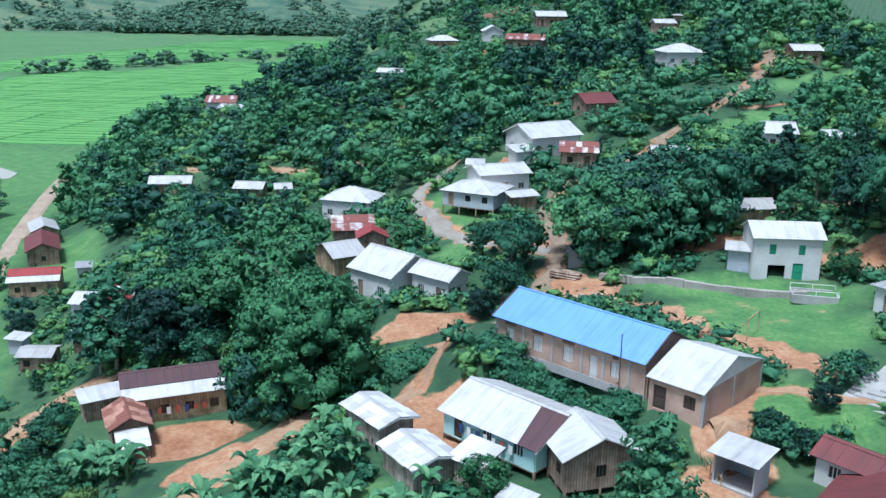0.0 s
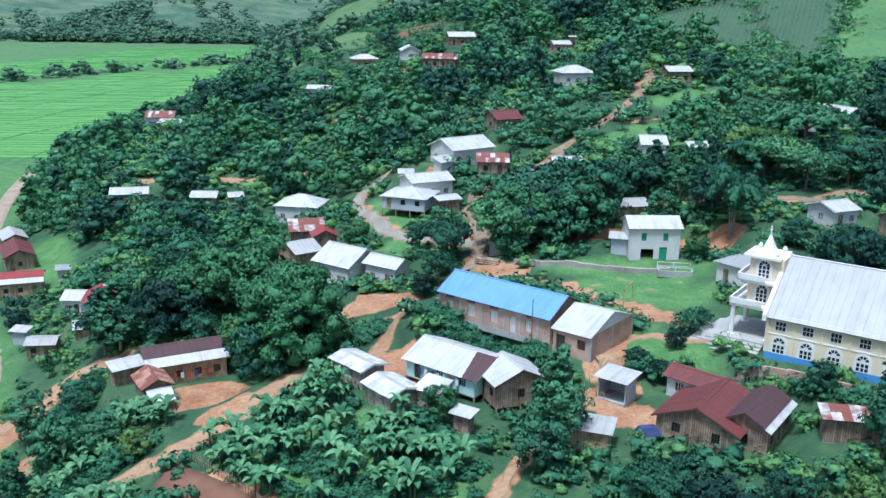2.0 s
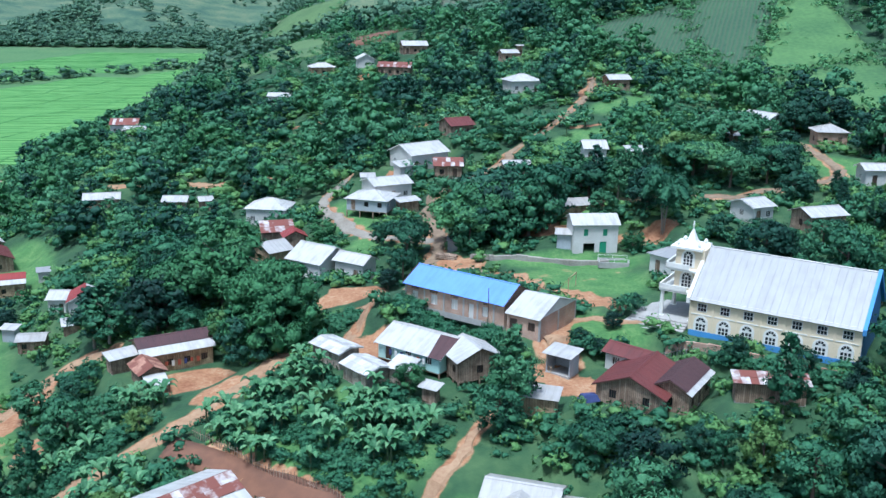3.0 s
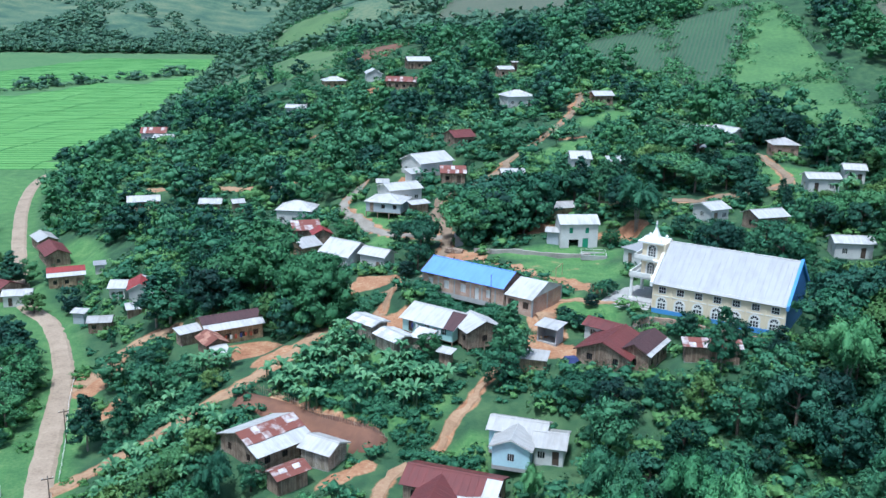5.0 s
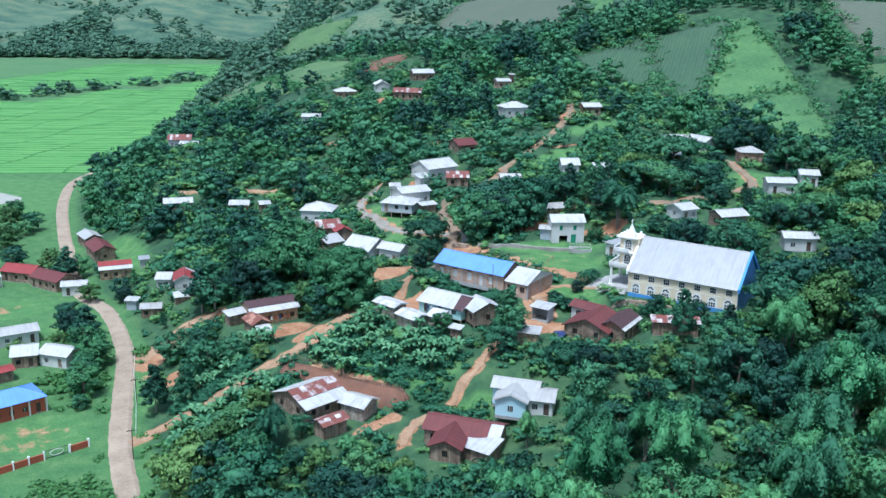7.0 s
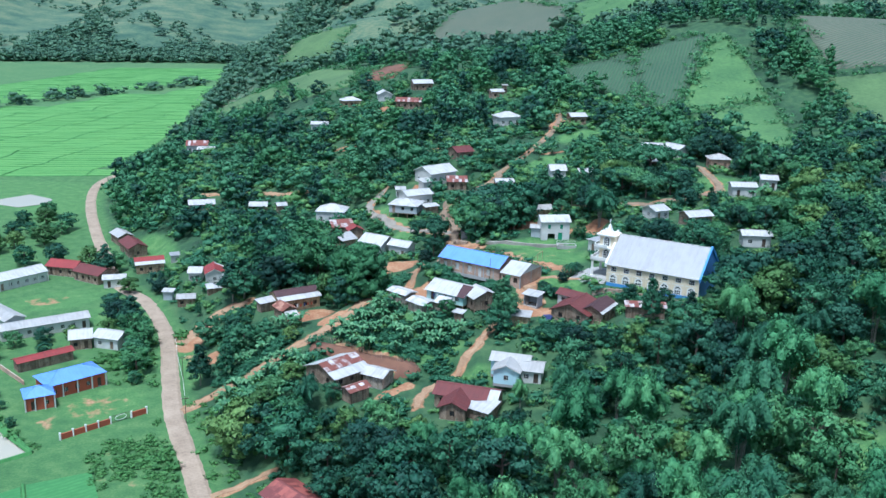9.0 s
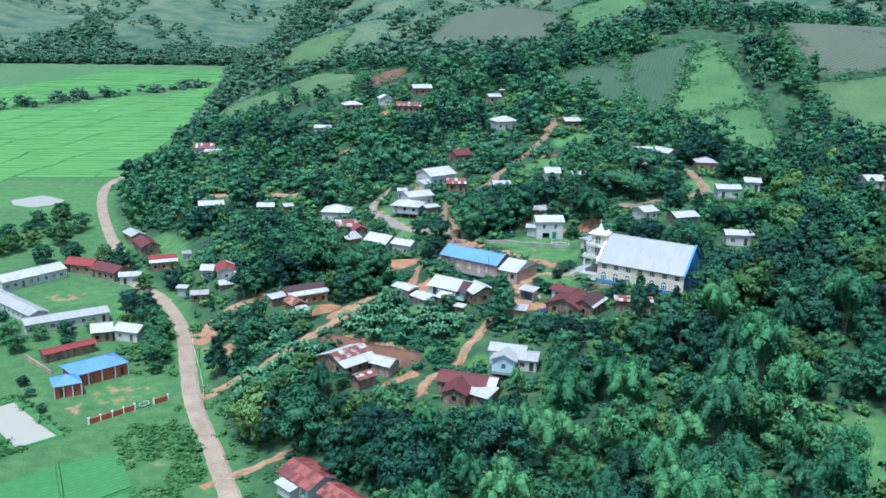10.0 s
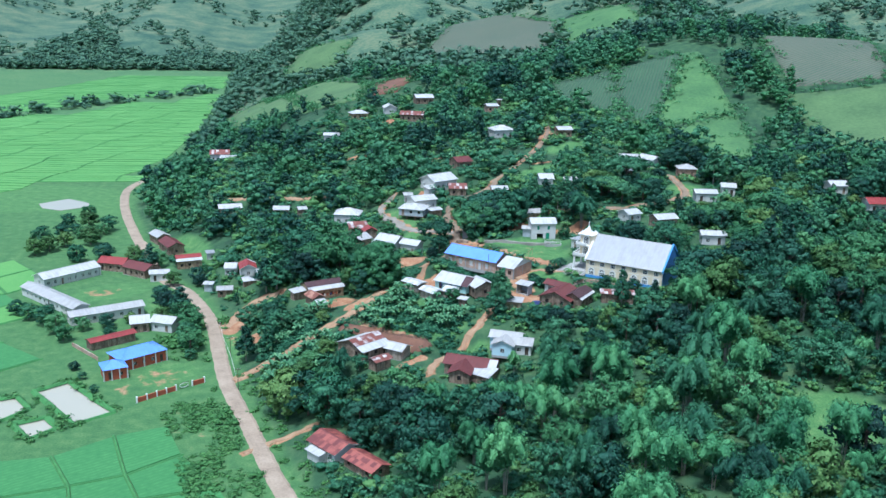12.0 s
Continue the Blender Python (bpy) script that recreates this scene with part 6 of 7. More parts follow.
def trunk_shape(rng, tall, thick, limbs, spread_r, base):
    s = Shape()
    lean = (rng.uniform(-0.04, 0.04) * tall, rng.uniform(-0.04, 0.04) * tall)
    mid = (lean[0] * 0.5, lean[1] * 0.5, tall * 0.35)
    top = (lean[0], lean[1], tall * 0.72)
    s.rod((0, 0, -0.6), mid, thick, thick * 0.75, 7)
    s.rod(mid, top, thick * 0.75, thick * 0.4, 6)
    for i in range(limbs):
        a = 6.283 * (i + rng.uniform(0, 0.6)) / limbs
        k = rng.uniform(0.3, 0.95)
        p = Vector(mid).lerp(Vector(top), k)
        q = p + Vector((math.cos(a) * spread_r * 0.45, math.sin(a) * spread_r * 0.45, tall * rng.uniform(0.08, 0.22)))
        s.rod(p, q, thick * 0.38, thick * 0.12, 5)
    return s


def clump_points(lobes, subs, blades, rng, centre, reach=0.82, small=0.5):
    """Leaf places in tufts over each lobe, with normals that follow tuft, lobe and crown together."""
    pts, nor = [], []
    big = np.mean([r[0] for _, r in lobes])
    for c, r in lobes:
        c, r = np.array(c), np.array(r)
        m = max(3, int(subs * (r[0] / big) ** 1.5))
        d = rng.normal(0, 1, (m, 3))
        d[:, 2] = np.where(d[:, 2] < -0.3, -d[:, 2], d[:, 2])
        d /= np.linalg.norm(d, axis=1)[:, None]
        for way in d:
            tuft = c + way * r * reach * rng.uniform(0.8, 1.15)
            size = small * r.mean() * rng.uniform(0.7, 1.3)
            e = rng.normal(0, 1, (blades, 3)) + way * 0.5
            e /= np.linalg.norm(e, axis=1)[:, None]
            p = tuft + e * size * rng.uniform(0.5, 1.05, (blades, 1)) * np.array([1.1, 1.1, 0.75])
            out = tuft - centre
            out = out / (np.linalg.norm(out) + 1e-9)
            pts.append(p)
            nor.append(0.8 * e + 0.5 * way + 0.35 * out + np.array([0, 0, 0.1]))
    return np.concatenate(pts), np.concatenate(nor)


def make_tree(name, seed, r, tall, base, lobes, subs, blades, leaf, mat, shape="round", bark=BARK, thick=0.22, label="", droop=0.5, limbs=5, share=0.5, fat=1.0):
    rng = np.random.default_rng(seed)
    t = tagged(new(name), label, "tree", "trees")
    part("trunk", trunk_shape(rng, tall, thick, limbs, r, base), bark, t)
    lb = [(c, tuple(v * fat for v in w)) for c, w in crown_lobes(rng, r, tall, base, lobes, shape)]
    p, n = clump_points(lb, subs, blades, rng, np.array([0, 0, base + 0.35 * (tall - base)]))
    part("crown", leaf_mesh("crown", gather(leaf_blades(p, n, leaf, rng, 0.55, droop, 0.55, 0.22), leaf_masses(lb, rng, 1, share, 0.25)), mat), mat, t)
    return t


def bamboo_clump(name, seed, r, tall, culms, mat, label):
    """Culms that rise, arch outwards and hang over, each clad in a long drooping plume."""
    rng = np.random.default_rng(seed)
    t = tagged(new(name), label, "bamboo", "bamboo clumps")
    s, p, n, tv, tn, tf = Shape(), [], [], [], [], []
    for i in range(culms):
        a = 2.4 * i + rng.uniform(-0.4, 0.4)
        out, hh = r * (0.25 + 0.75 * math.sqrt((i + 0.6) / culms)) * rng.uniform(0.85, 1.1), tall * rng.uniform(0.72, 1.06)
        path = []
        for k in range(11):
            f = k / 10
            rad = 0.3 + out * f ** 1.9
            path.append(Vector((math.cos(a) * rad, math.sin(a) * rad, -0.3 + hh * (1 - (1 - min(1, f / 0.82)) ** 1.8) - 0.13 * tall * max(0, f - 0.8) ** 1.2 / 0.145)))
        for k in range(5):
            s.rod(path[k], path[k + 1], 0.06 - 0.007 * k, 0.053 - 0.007 * k, 4)
        bend = rng.uniform(0.85, 1.3)
        rings = [(path[k], w * bend) for k, w in ((4, 0.5), (5, 0.8), (6, 1.05), (7, 1.2), (8, 1.25), (9, 1.15), (10, 0.75))]
        sides, k0 = 9, sum(len(v) for v in tv)
        ring_v = []
        for k, (q, w) in enumerate(rings):
            d = (rings[min(k + 1, 6)][0] - rings[max(k - 1, 0)][0]).normalized()
            u = d.cross(Vector((0, 0, 1))).normalized()
            v = u.cross(d)
            for h in range(sides):
                g = 6.283 * (h + 0.5 * (k % 2)) / sides
                way = np.array(u * math.cos(g) + v * math.sin(g))
                ring_v.append(np.array(q) + way * w * rng.uniform(0.45, 0.85))
                tn.append(way + np.array([0, 0, 0.12]) + rng.normal(0, 0.12, 3))
            m = int(72 * w)
            g = rng.uniform(0, 6.283, m)
            way = np.cos(g)[:, None] * np.array(u) + np.sin(g)[:, None] * np.array(v)
            p.append(np.array(q) + way * w * rng.uniform(0.55, 1.22, (m, 1)) + np.array(d) * rng.uniform(-0.8, 0.8, (m, 1)))
            n.append(way + np.array([0, 0, 0.15]))
        tv.append(np.array(ring_v))
        for k in range(6):
            for h in range(sides):
                a0, a1 = k0 + k * sides + h, k0 + k * sides + (h + 1) % sides
                tf += [(a0, a1, a1 + sides), (a0, a1 + sides, a0 + sides)]
    tn = np.array(tn)
    tv, tf = np.concatenate(tv), np.array(tf)
    turned = np.einsum("ij,ij->i", np.cross(tv[tf[:, 1]] - tv[tf[:, 0]], tv[tf[:, 2]] - tv[tf[:, 0]]), tn[tf[:, 0]]) < 0
    tf[turned] = tf[turned][:, ::-1]
    tube = tv, tn / np.linalg.norm(tn, axis=1)[:, None], tf
    tagged(part("culm", s, PALEBARK, t), kind="stuff")
    part("foliage", leaf_mesh("foliage", gather(leaf_blades(np.concatenate(p), np.concatenate(n), 0.24, rng, 0.38, 1.4, 0.6, 0.2), tube), mat), mat, t)
    return t


def banana_plant(seed, label):
    rng = np.random.default_rng(seed)
    t = tagged(new("banana_plant"), label, "banana plant", "banana plants")
    stem = Shape()
    hh = 1.5 + rng.uniform(0, 0.7)
    stem.rod((0, 0, -0.4), (0.05, 0.02, hh), 0.13, 0.09, 6)
    part("stem", stem, STEM, t)
    for i in range(8):
        a = 6.283 * (i + rng.uniform(-0.3, 0.3)) / 8
        ln, lift, wide = rng.uniform(1.2, 2.0), rng.uniform(0.9, 2.3), rng.uniform(0.26, 0.4)
        ca, sa = math.cos(a), math.sin(a)
        verts, faces = [], []
        for k in range(6):
            f = k / 5
            rad, z = 0.08 + ln * 0.88 * f, hh - 0.1 + ln * lift * (0.95 * f - 0.78 * f * f)
            w = wide * math.sin(math.pi * min(1, 0.14 + 0.84 * f)) ** 0.7
            c = Vector((ca * rad, sa * rad, z))
            e = Vector((-sa, ca, 0)) * w
            verts += [c + e + Vector((0, 0, 0.1)), c, c - e + Vector((0, 0, 0.1))]
        for k in range(5):
            for j in (0, 1):
                faces.append((k * 3 + j, k * 3 + j + 1, k * 3 + j + 4, k * 3 + j + 3))
        part("leaf", Shape().add(verts, faces), LEAF_BANANA, t)
    return t


def palm_tree(name, seed, tall, frond, label):
    rng = np.random.default_rng(seed)
    t = tagged(new(name), label, "palm", "palms")
    part("trunk", Shape().rod((0, 0, -0.4), (0.1, 0, tall), 0.16, 0.12, 7), PALEBARK, t)
    for i in range(13):
        a, up = 6.283 * i / 13, rng.uniform(0.3, 1.1)
        pts, nor = [], []
        for k in range(14):
            f = k / 13
            pts.append((math.cos(a) * frond * f, math.sin(a) * frond * f, tall + up * f * 1.6 - 1.9 * f * f))
            nor.append((0, 0, 1))
        q = leaf_blades(np.repeat(np.array(pts), 3, 0) + rng.normal(0, 0.1, (42, 3)), np.repeat(np.array(nor, float), 3, 0), 0.34, rng, 0.25, 0.8)
        part("frond", leaf_mesh("frond", q, LEAF), LEAF, t)
    return t


KINDS = {
    "broad": [make_tree("broadleaf_tree", 11 + i, 3.2, 6.9, 0.6, n, 8, 21, 0.22, m, "round", label=lab) for i, (m, n, lab) in enumerate((
        (LEAF, 15, "broadleaf tree with a dense rounded green crown"), (LEAF_DARK, 17, "dark green broadleaf tree with a dense crown"), (LEAF, 11, "broadleaf tree with a loose uneven crown"), (LEAF_LIGHT, 14, "light green broadleaf tree with an airy crown"), (LEAF_OLIVE, 16, "yellow-green broadleaf tree with a soft rounded crown")))],
    "flat": [make_tree("spreading_tree", 31 + i, 4.8, 6.6, 2.4, 22, 8, 20, 0.23, m, "flat", label="spreading tree with a flat layered crown", thick=0.3, limbs=7) for i, m in enumerate((LEAF, LEAF_LIGHT))],
    "slim": [make_tree("slender_tree", 51 + i, 2.1, 9.0, 1.6, 24, 6, 24, 0.17, m, "cone", PALEBARK, 0.15, "slender upright tree with a narrow crown", 0.5, 6) for i, m in enumerate((LEAF, LEAF_DARK))],
    "bamboo": [bamboo_clump("bamboo_clump", 71 + i, 3.5 + 0.4 * i, 9.6 + 0.6 * i, 10 + i, m, "feathery bamboo clump with arching drooping plumes") for i, m in enumerate((LEAF_BAMBOO, LEAF_BAMBOO, LEAF))],
    "great": [make_tree("great_tree", 61, 7.2, 14.0, -2.0, 70, 12, 24, 0.23, LEAF_GREAT, "round", label="great dense dome-crowned green tree beside the lane", thick=0.4, limbs=3, share=0.72, fat=1.4)],
    "banana": [banana_plant(91 + i, "banana plant with broad torn leaves") for i in range(4)],
}
USED = set()


def grow(kind, x, y, size=1.0, wide=1.0, which=None, rng=random):
    """Sets one plant of a kind on the ground. The first of each variety is the original itself."""
    pool = KINDS[kind]
    i = rng.randrange(len(pool)) if which is None else which
    m = pose(x, y, ground_z(x, y) - 0.05, 0, 0, rng.uniform(0, 360)) @ Matrix.Diagonal((size * wide, size * wide, size, 1))
    ob = pool[i]
    if (kind, i) in USED:
        return copy_thing(ob, m @ Matrix.Diagonal((*(1 / v for v in ob.scale), 1)))
    USED.add((kind, i))
    ob.matrix_world = m
    return ob


# Houses as circles, for keeping trees off roofs and out of the open ground before them.
SITES = [(s["x"], s["y"], s["z"], 0.5 * math.hypot(s["L"], s["W"]), any(w in s["label"] for w in ("hidden", "among", "under", "woods"))) for s in PLAN]
SITES += [(6.5, 80.5, 20.6, 5.5, False), (11.7, 76.1, 20.6, 5.5, False), (17, 71, 20.6, 5.5, False), (20.5, 68, 20.6, 5.0, False), (43, 67, 20.9, 8, False), (49.3, 62, 20.9, 8.5, False), (56, 56, 22.5, 8, False), (36.5, 72.5, 20.9, 6, False), (34.9, 96.6, 22.2, 5.0, False)]
for lane, width, pts in LANES[:7]:
    for p, q in zip(pts[:-1], pts[1:]):
        if p[1] < 108 or (lane == "hill_lane" and p[1] < 190):
            SITES += [(*p, ground_z(*p) - 0.2, 0.9, False), ((p[0] + q[0]) / 2, (p[1] + q[1]) / 2, ground_z((p[0] + q[0]) / 2, (p[1] + q[1]) / 2) - 0.2, 0.9, False)]
SITES += [(x, y, ground_z(x, y) - 0.2, 2.2, False) for x, y in ((-23, 79), (-26.5, 77.5), (-21, 76), (0, 71), (-47, 104), (45, 100.5), (53, 101.5), (28, 104), (21, 56), (46, 148), (51, 153), (66, 172), (4, 118), (87, 117))]
SITES += [(x, y, ground_z(x, y) - 1.0, r, False) for x, y, r in ((14, 298, 6), (26, 318, 6), (-30, 322, 7), (-58, 366, 7), (-8, 303, 6), (90, 212, 5), (100, 200, 5), (112, 200, 5))]
# Open ground round the hall and the lanes' meeting place, with no trees.
SITES += [(x, y, 20.5, r, False) for x, y, r in ((13, 92, 5), (17, 87, 5), (21, 88, 5), (11, 88, 3), (24, 76, 4), (28, 72, 4), (-9, 79, 2.5), (-4, 92, 4))]
VIEWS = ((-3.0, -14.7, 55.8), (-16.0, -68.0, 68.6), (-39.0, -157.0, 91.0))


def headroom(x, y, r):
    """How tall a plant may grow here without standing on, or shutting off, a house's open side."""
    z, best = ground_z(x, y), 99.0
    for hx, hy, hz, hr, hidden in SITES:
        dx, dy = x - hx, y - hy
        if dx * dx + dy * dy < (hr + r * 0.55) ** 2:
            return 0.0
        for ex, ey, ez in VIEWS:
            vx, vy = ex - hx, ey - hy
            d = math.hypot(vx, vy)
            vx, vy = vx / d, vy / d
            ahead, side = dx * vx + dy * vy, abs(-dx * vy + dy * vx)
            if 0 < ahead < 45 and side < hr * 0.75 + r * 0.9:
                best = min(best, hz + (2.4 if hidden else 1.7 if hy > 150 else 1.0 if hy > 90 else 0.3) + max(0, ahead - r * 0.5) * (ez - hz) / d - z)
    return best


def open_ground(x, y, r):
    for _, w, pts in LANES:
        if near_path(pts, x, y) < w * 0.5 + 0.5 + r * 0.55:
            return True
    if near_path(ROAD, x, y) < 3.4 + r * 0.6:
        return True
    return any(in_blob(x, y, *b) > -r / max(b[2], b[3]) * 0.6 for b in YARDS[:16] + YARDS[17:] + LAWNS)


def fit_size(x, y, size, full, r, wide):
    """Shrinks a plant until it fits the room it has; 0 where none is left."""
    for _ in range(4):
        room = headroom(x, y, r * size * wide)
        if room >= full * size:
            return size
        size *= 0.75
    return 0.0


# The trees that stand out.
for kind, x, y, size, wide, which in (
        ("great", -14.0, 80.6, 0.96, 1.0, 0), ("broad", -22.5, 103.0, 1.75, 1.2, 3), ("slim", -40.6, 104.5, 1.25, 1.6, 0), ("slim", -43.5, 107.0, 1.2, 1.5, 1), ("slim", -48.3, 66.6, 1.05, 1.2, 0),
        ("broad", -32.0, 99.0, 1.35, 1.05, 1), ("slim", -67.3, 102.9, 1.0, 1.6, 1), ("slim", -81.2, 148.4, 1.05, 1.45, 1), ("broad", -98.5, 92.4, 0.9, 1.0, 3), ("broad", -102.5, 99.0, 0.9, 1.0, 2), ("broad", -95.5, 86.0, 0.75, 1.0, 3),
        ("slim", 12.4, 51.0, 1.2, 1.1, 0), ("broad", 10.6, 48.6, 0.85, 1.0, 2), ("slim", 39.4, 42.6, 1.05, 0.9, 0), ("broad", 17.6, 107.0, 1.5, 1.1, 0), ("broad", 22.0, 104.8, 1.4, 1.05, 1), ("broad", 26.4, 103.2, 1.4, 1.0, 0), ("broad", 29.6, 106.6, 1.5, 0.95, 2), ("broad", 21.0, 112.0, 1.55, 1.1, 1), ("broad", 26.6, 111.5, 1.55, 1.0, 0),
        ("broad", 2.2, 59.0, 0.5, 1.15, 3), ("flat", 6.6, 104.4, 0.95, 0.9, 0), ("broad", 2.8, 94.6, 0.5, 1.0, 1), ("broad", 3.6, 113.0, 0.7, 1.0, 2), ("slim", 44.0, 112.0, 1.05, 1.0, 0), ("slim", 47.0, 114.0, 1.1, 1.0, 0), ("slim", 41.0, 115.0, 1.1, 1.1, 1), ("slim", 50.0, 116.0, 1.0, 1.0, 0), ("slim", 38.0, 118.0, 1.1, 1.1, 0),
        ("flat", 72.0, 129.0, 1.3, 1.25, 0), ("bamboo", 47.4, 99.0, 0.9, 0.95, 2), ("broad", 40.6, 93.6, 0.5, 1.1, 3), ("broad", 91.0, 141.0, 1.1, 1.0, 1), ("broad", 98.0, 140.0, 1.2, 1.0, 1), ("flat", 57.0, 122.0, 0.9, 1.0, 0), ("broad", 58.0, 46.6, 1.35, 1.15, 0), ("broad", 61.6, 50.2, 1.5, 1.15, 1), ("broad", 23.6, 63.6, 0.3, 1.4, 0), ("broad", 25.6, 62.4, 0.32, 1.3, 1), ("broad", 28.8, 66.6, 0.34, 1.1, 1)):
    grow(kind, x, y, size, wide, which)
palm = palm_tree("palm", 5, 1.6, 1.9, "young palm with drooping fronds")
palm.matrix_world = pose(31.4, 70.6, ground_z(31.4, 70.6))
copy_thing(palm, pose(33.2, 72.4, ground_z(33.2, 72.4), 0, 0, 70))

# Bamboo and wood on the near slope.
rng = random.Random(41)
for gy in range(-9, 6):
    for gx in range(-5, 15):
        x, y = gx * 7.2 + rng.uniform(-2.6, 2.6), gy * 7.2 + rng.uniform(-2.6, 2.6)
        if x < float(np.interp(y, FOOT_Y, FOOT_X)) + 5 or open_ground(x, y, 2.5):
            continue
        leafy = rng.random() < (0.62 if x > -6 and y < 36 and x + y < 62 else 0.15)
        kind = "bamboo" if leafy else "broad"
        full, wide = (9.8, rng.uniform(0.75, 1.0)) if leafy else (7.0, rng.uniform(0.78, 1.05))
        size = fit_size(x, y, rng.uniform(0.6, 1.3) if leafy else rng.uniform(0.7, 1.7), full, 4.2 if leafy else 3.2, wide)
        if size < 0.3 or (y < -30 and x > 78):
            continue
        grow(kind, x, y, size, wide, None, rng)

for x, y, size, which in ((-38.5, 43.0, 0.55, 0), (-36.2, 38.0, 0.8, 1), (-33.5, 33.5, 0.85, 1), (-31.0, 38.0, 0.75, 0), (-29.0, 33.5, 0.85, 2), (-24.0, 18.5, 0.9, 1), (-24.0, 12.5, 1.0, 0), (-18.0, 18.0, 1.1, 1), (-18.0, 9.0, 1.1, 0), (-35.5, 42.0, 0.6, 2)):
    grow("broad", x, y, size, 1.1, which, rng)

# Garden of banana plants and its neighbours.
for cx, cy, rx, ry, turn, n in ((-11, 57, 12, 8, -35, 46), (2, 51, 7, 5, 0, 16), (-36, 50, 9, 10, 0, 50), (-37, 70, 6, 5, 0, 26), (-10, 66, 5, 3, 30, 16), (-2, 58, 6, 3, 0, 16), (44, 156, 8, 4, 20, 10), (92, 104, 6, 3, 0, 8), (56, 128, 6, 4, 0, 10), (-28, 72, 5, 3, 0, 12), (30, 180, 9, 5, 0, 12)):
    for i in range(n):
        a, k = rng.uniform(0, 6.283), math.sqrt(rng.random())
        u, v = rx * k * math.cos(a), ry * k * math.sin(a)
        c, s = math.cos(radians(turn)), math.sin(radians(turn))
        x, y = cx + u * c - v * s, cy + u * s + v * c
        if headroom(x, y, 0.8) < 0.9 or any(near_path(p, x, y) < w * 0.5 + 0.7 for _, w, p in LANES):
            continue
        grow("banana", x, y, rng.uniform(0.75, 1.15), 1.0, None, rng)

# Village trees, each on its own.
made = 0
for gy in range(0, 34):
    for gx in range(-16, 24):
        x, y = gx * 5.8 + rng.uniform(-2.3, 2.3), 42 + gy * 5.8 + rng.uniform(-2.3, 2.3)
        if y > 136 or x < float(np.interp(y, FOOT_Y, FOOT_X)) + (7 if y < 75 else 4) or open_ground(x, y, 2.0) or made > 240 or (-24 < x < 10 and 40 < y < 66):
            continue
        kind = rng.choice(("broad", "broad", "broad", "flat", "slim"))
        full, r = {"broad": (6.9, 3.2), "flat": (6.7, 4.8), "slim": (9.1, 2.1)}[kind]
        wide = rng.uniform(0.9, 1.2)
        size = fit_size(x, y, rng.uniform(0.9, 1.5), full, r, wide)
        if size < 0.25:
            continue
        made += 1
        grow(kind, x, y, size, wide, None, rng)
for i in range(26):
    x, y = rng.uniform(-125, -88), rng.uniform(160, 225)
    if near_path(ROAD, x, y) > 6:
        grow("broad", x, y, rng.uniform(0.6, 1.05), 1.1, None, rng)
for x, y, s in ((-66, 96.5, 1.0), (-63.5, 90, 1.0), (-71, 108, 0.9), (-64, 83, 0.8), (-62.5, 76, 0.9), (-74, 116, 0.8), (-79, 152, 0.9), (-72, 131, 0.7), (-87, 158, 0.9), (-72, 100, 0.6), (-86, 96, 0.6), (-80, 98, 0.5), (-92, 94, 0.6), (-84, 88, 0.5), (-63, 88, 0.6), (-64, 78, 0.5), (-62, 70, 0.45),  (-64, 130, 0.6), (-72, 146, 0.5), (-89, 66, 0.35), (-86, 60, 0.3), (-82, 52, 0.3), (-112, 108, 0.7), (-108, 104, 0.7)):
    grow("broad", x, y, s, 1.1, None, rng)


# ---------------------------------------------------------------- woods and undergrowth that nobody could count
def wood_templates(seed, count, lobes, per, leaf, shape="round", r=3.6, tall=7.4, base=0.8, filled=True):
    out = []
    for i in range(count):
        g = np.random.default_rng(seed + i)
        lb = crown_lobes(g, r, tall, base, lobes, shape)
        p, n = clump_points(lb, 4, per, g, np.array([0, 0, base + 0.35 * (tall - base)]), 0.8, 0.55)
        blades = leaf_blades(p, n, leaf, g, 0.6, 0.3, 0.4, 0.16)
        out.append(gather(blades, leaf_masses(lb, g, 1, 0.56, 0.22)) if filled else blades)
    return out


def plant_stuff(name, label, spots, templates, mat, category):
    """One object of many plants: spots are x, y, size, width."""
    g = np.random.default_rng(len(spots))
    z = land(np.array([s[0] for s in spots]), np.array([s[1] for s in spots]))
    chunks = []
    for (x, y, size, wide), zz in zip(spots, z):
        v, n, f = templates[g.integers(len(templates))]
        a = g.uniform(0, 6.283)
        c, s = math.cos(a), math.sin(a)
        rot = np.array([[c, -s, 0], [s, c, 0], [0, 0, 1]])
        chunks.append(((v * np.array([size * wide, size * wide, size])) @ rot.T + np.array([x, y, zz - 0.1]), n @ rot.T, f))
    tagged(new(name, leaf_mesh(name, gather(*chunks), mat)), label, category, kind="stuff")


def by_house(x, y, pad):
    """Whether a spot lies within pad of a house's roof plan."""
    for h in PLAN:
        dx, dy = x - h["x"], y - h["y"]
        if dx * dx + dy * dy > 200:
            continue
        c, s = math.cos(radians(h["yaw"])), math.sin(radians(h["yaw"]))
        if abs(dx * c + dy * s) < h["L"] / 2 + pad and abs(dy * c - dx * s) < h["W"] / 2 + pad:
            return True
    return any((x - s[0]) ** 2 + (y - s[1]) ** 2 < (s[3] * 0.85 + pad) ** 2 for s in SITES[len(PLAN):len(PLAN) + 9])


def fields_here(x, y):
    return any(float(inside(p, x, y)) > -2 for p in HILL_FIELDS)


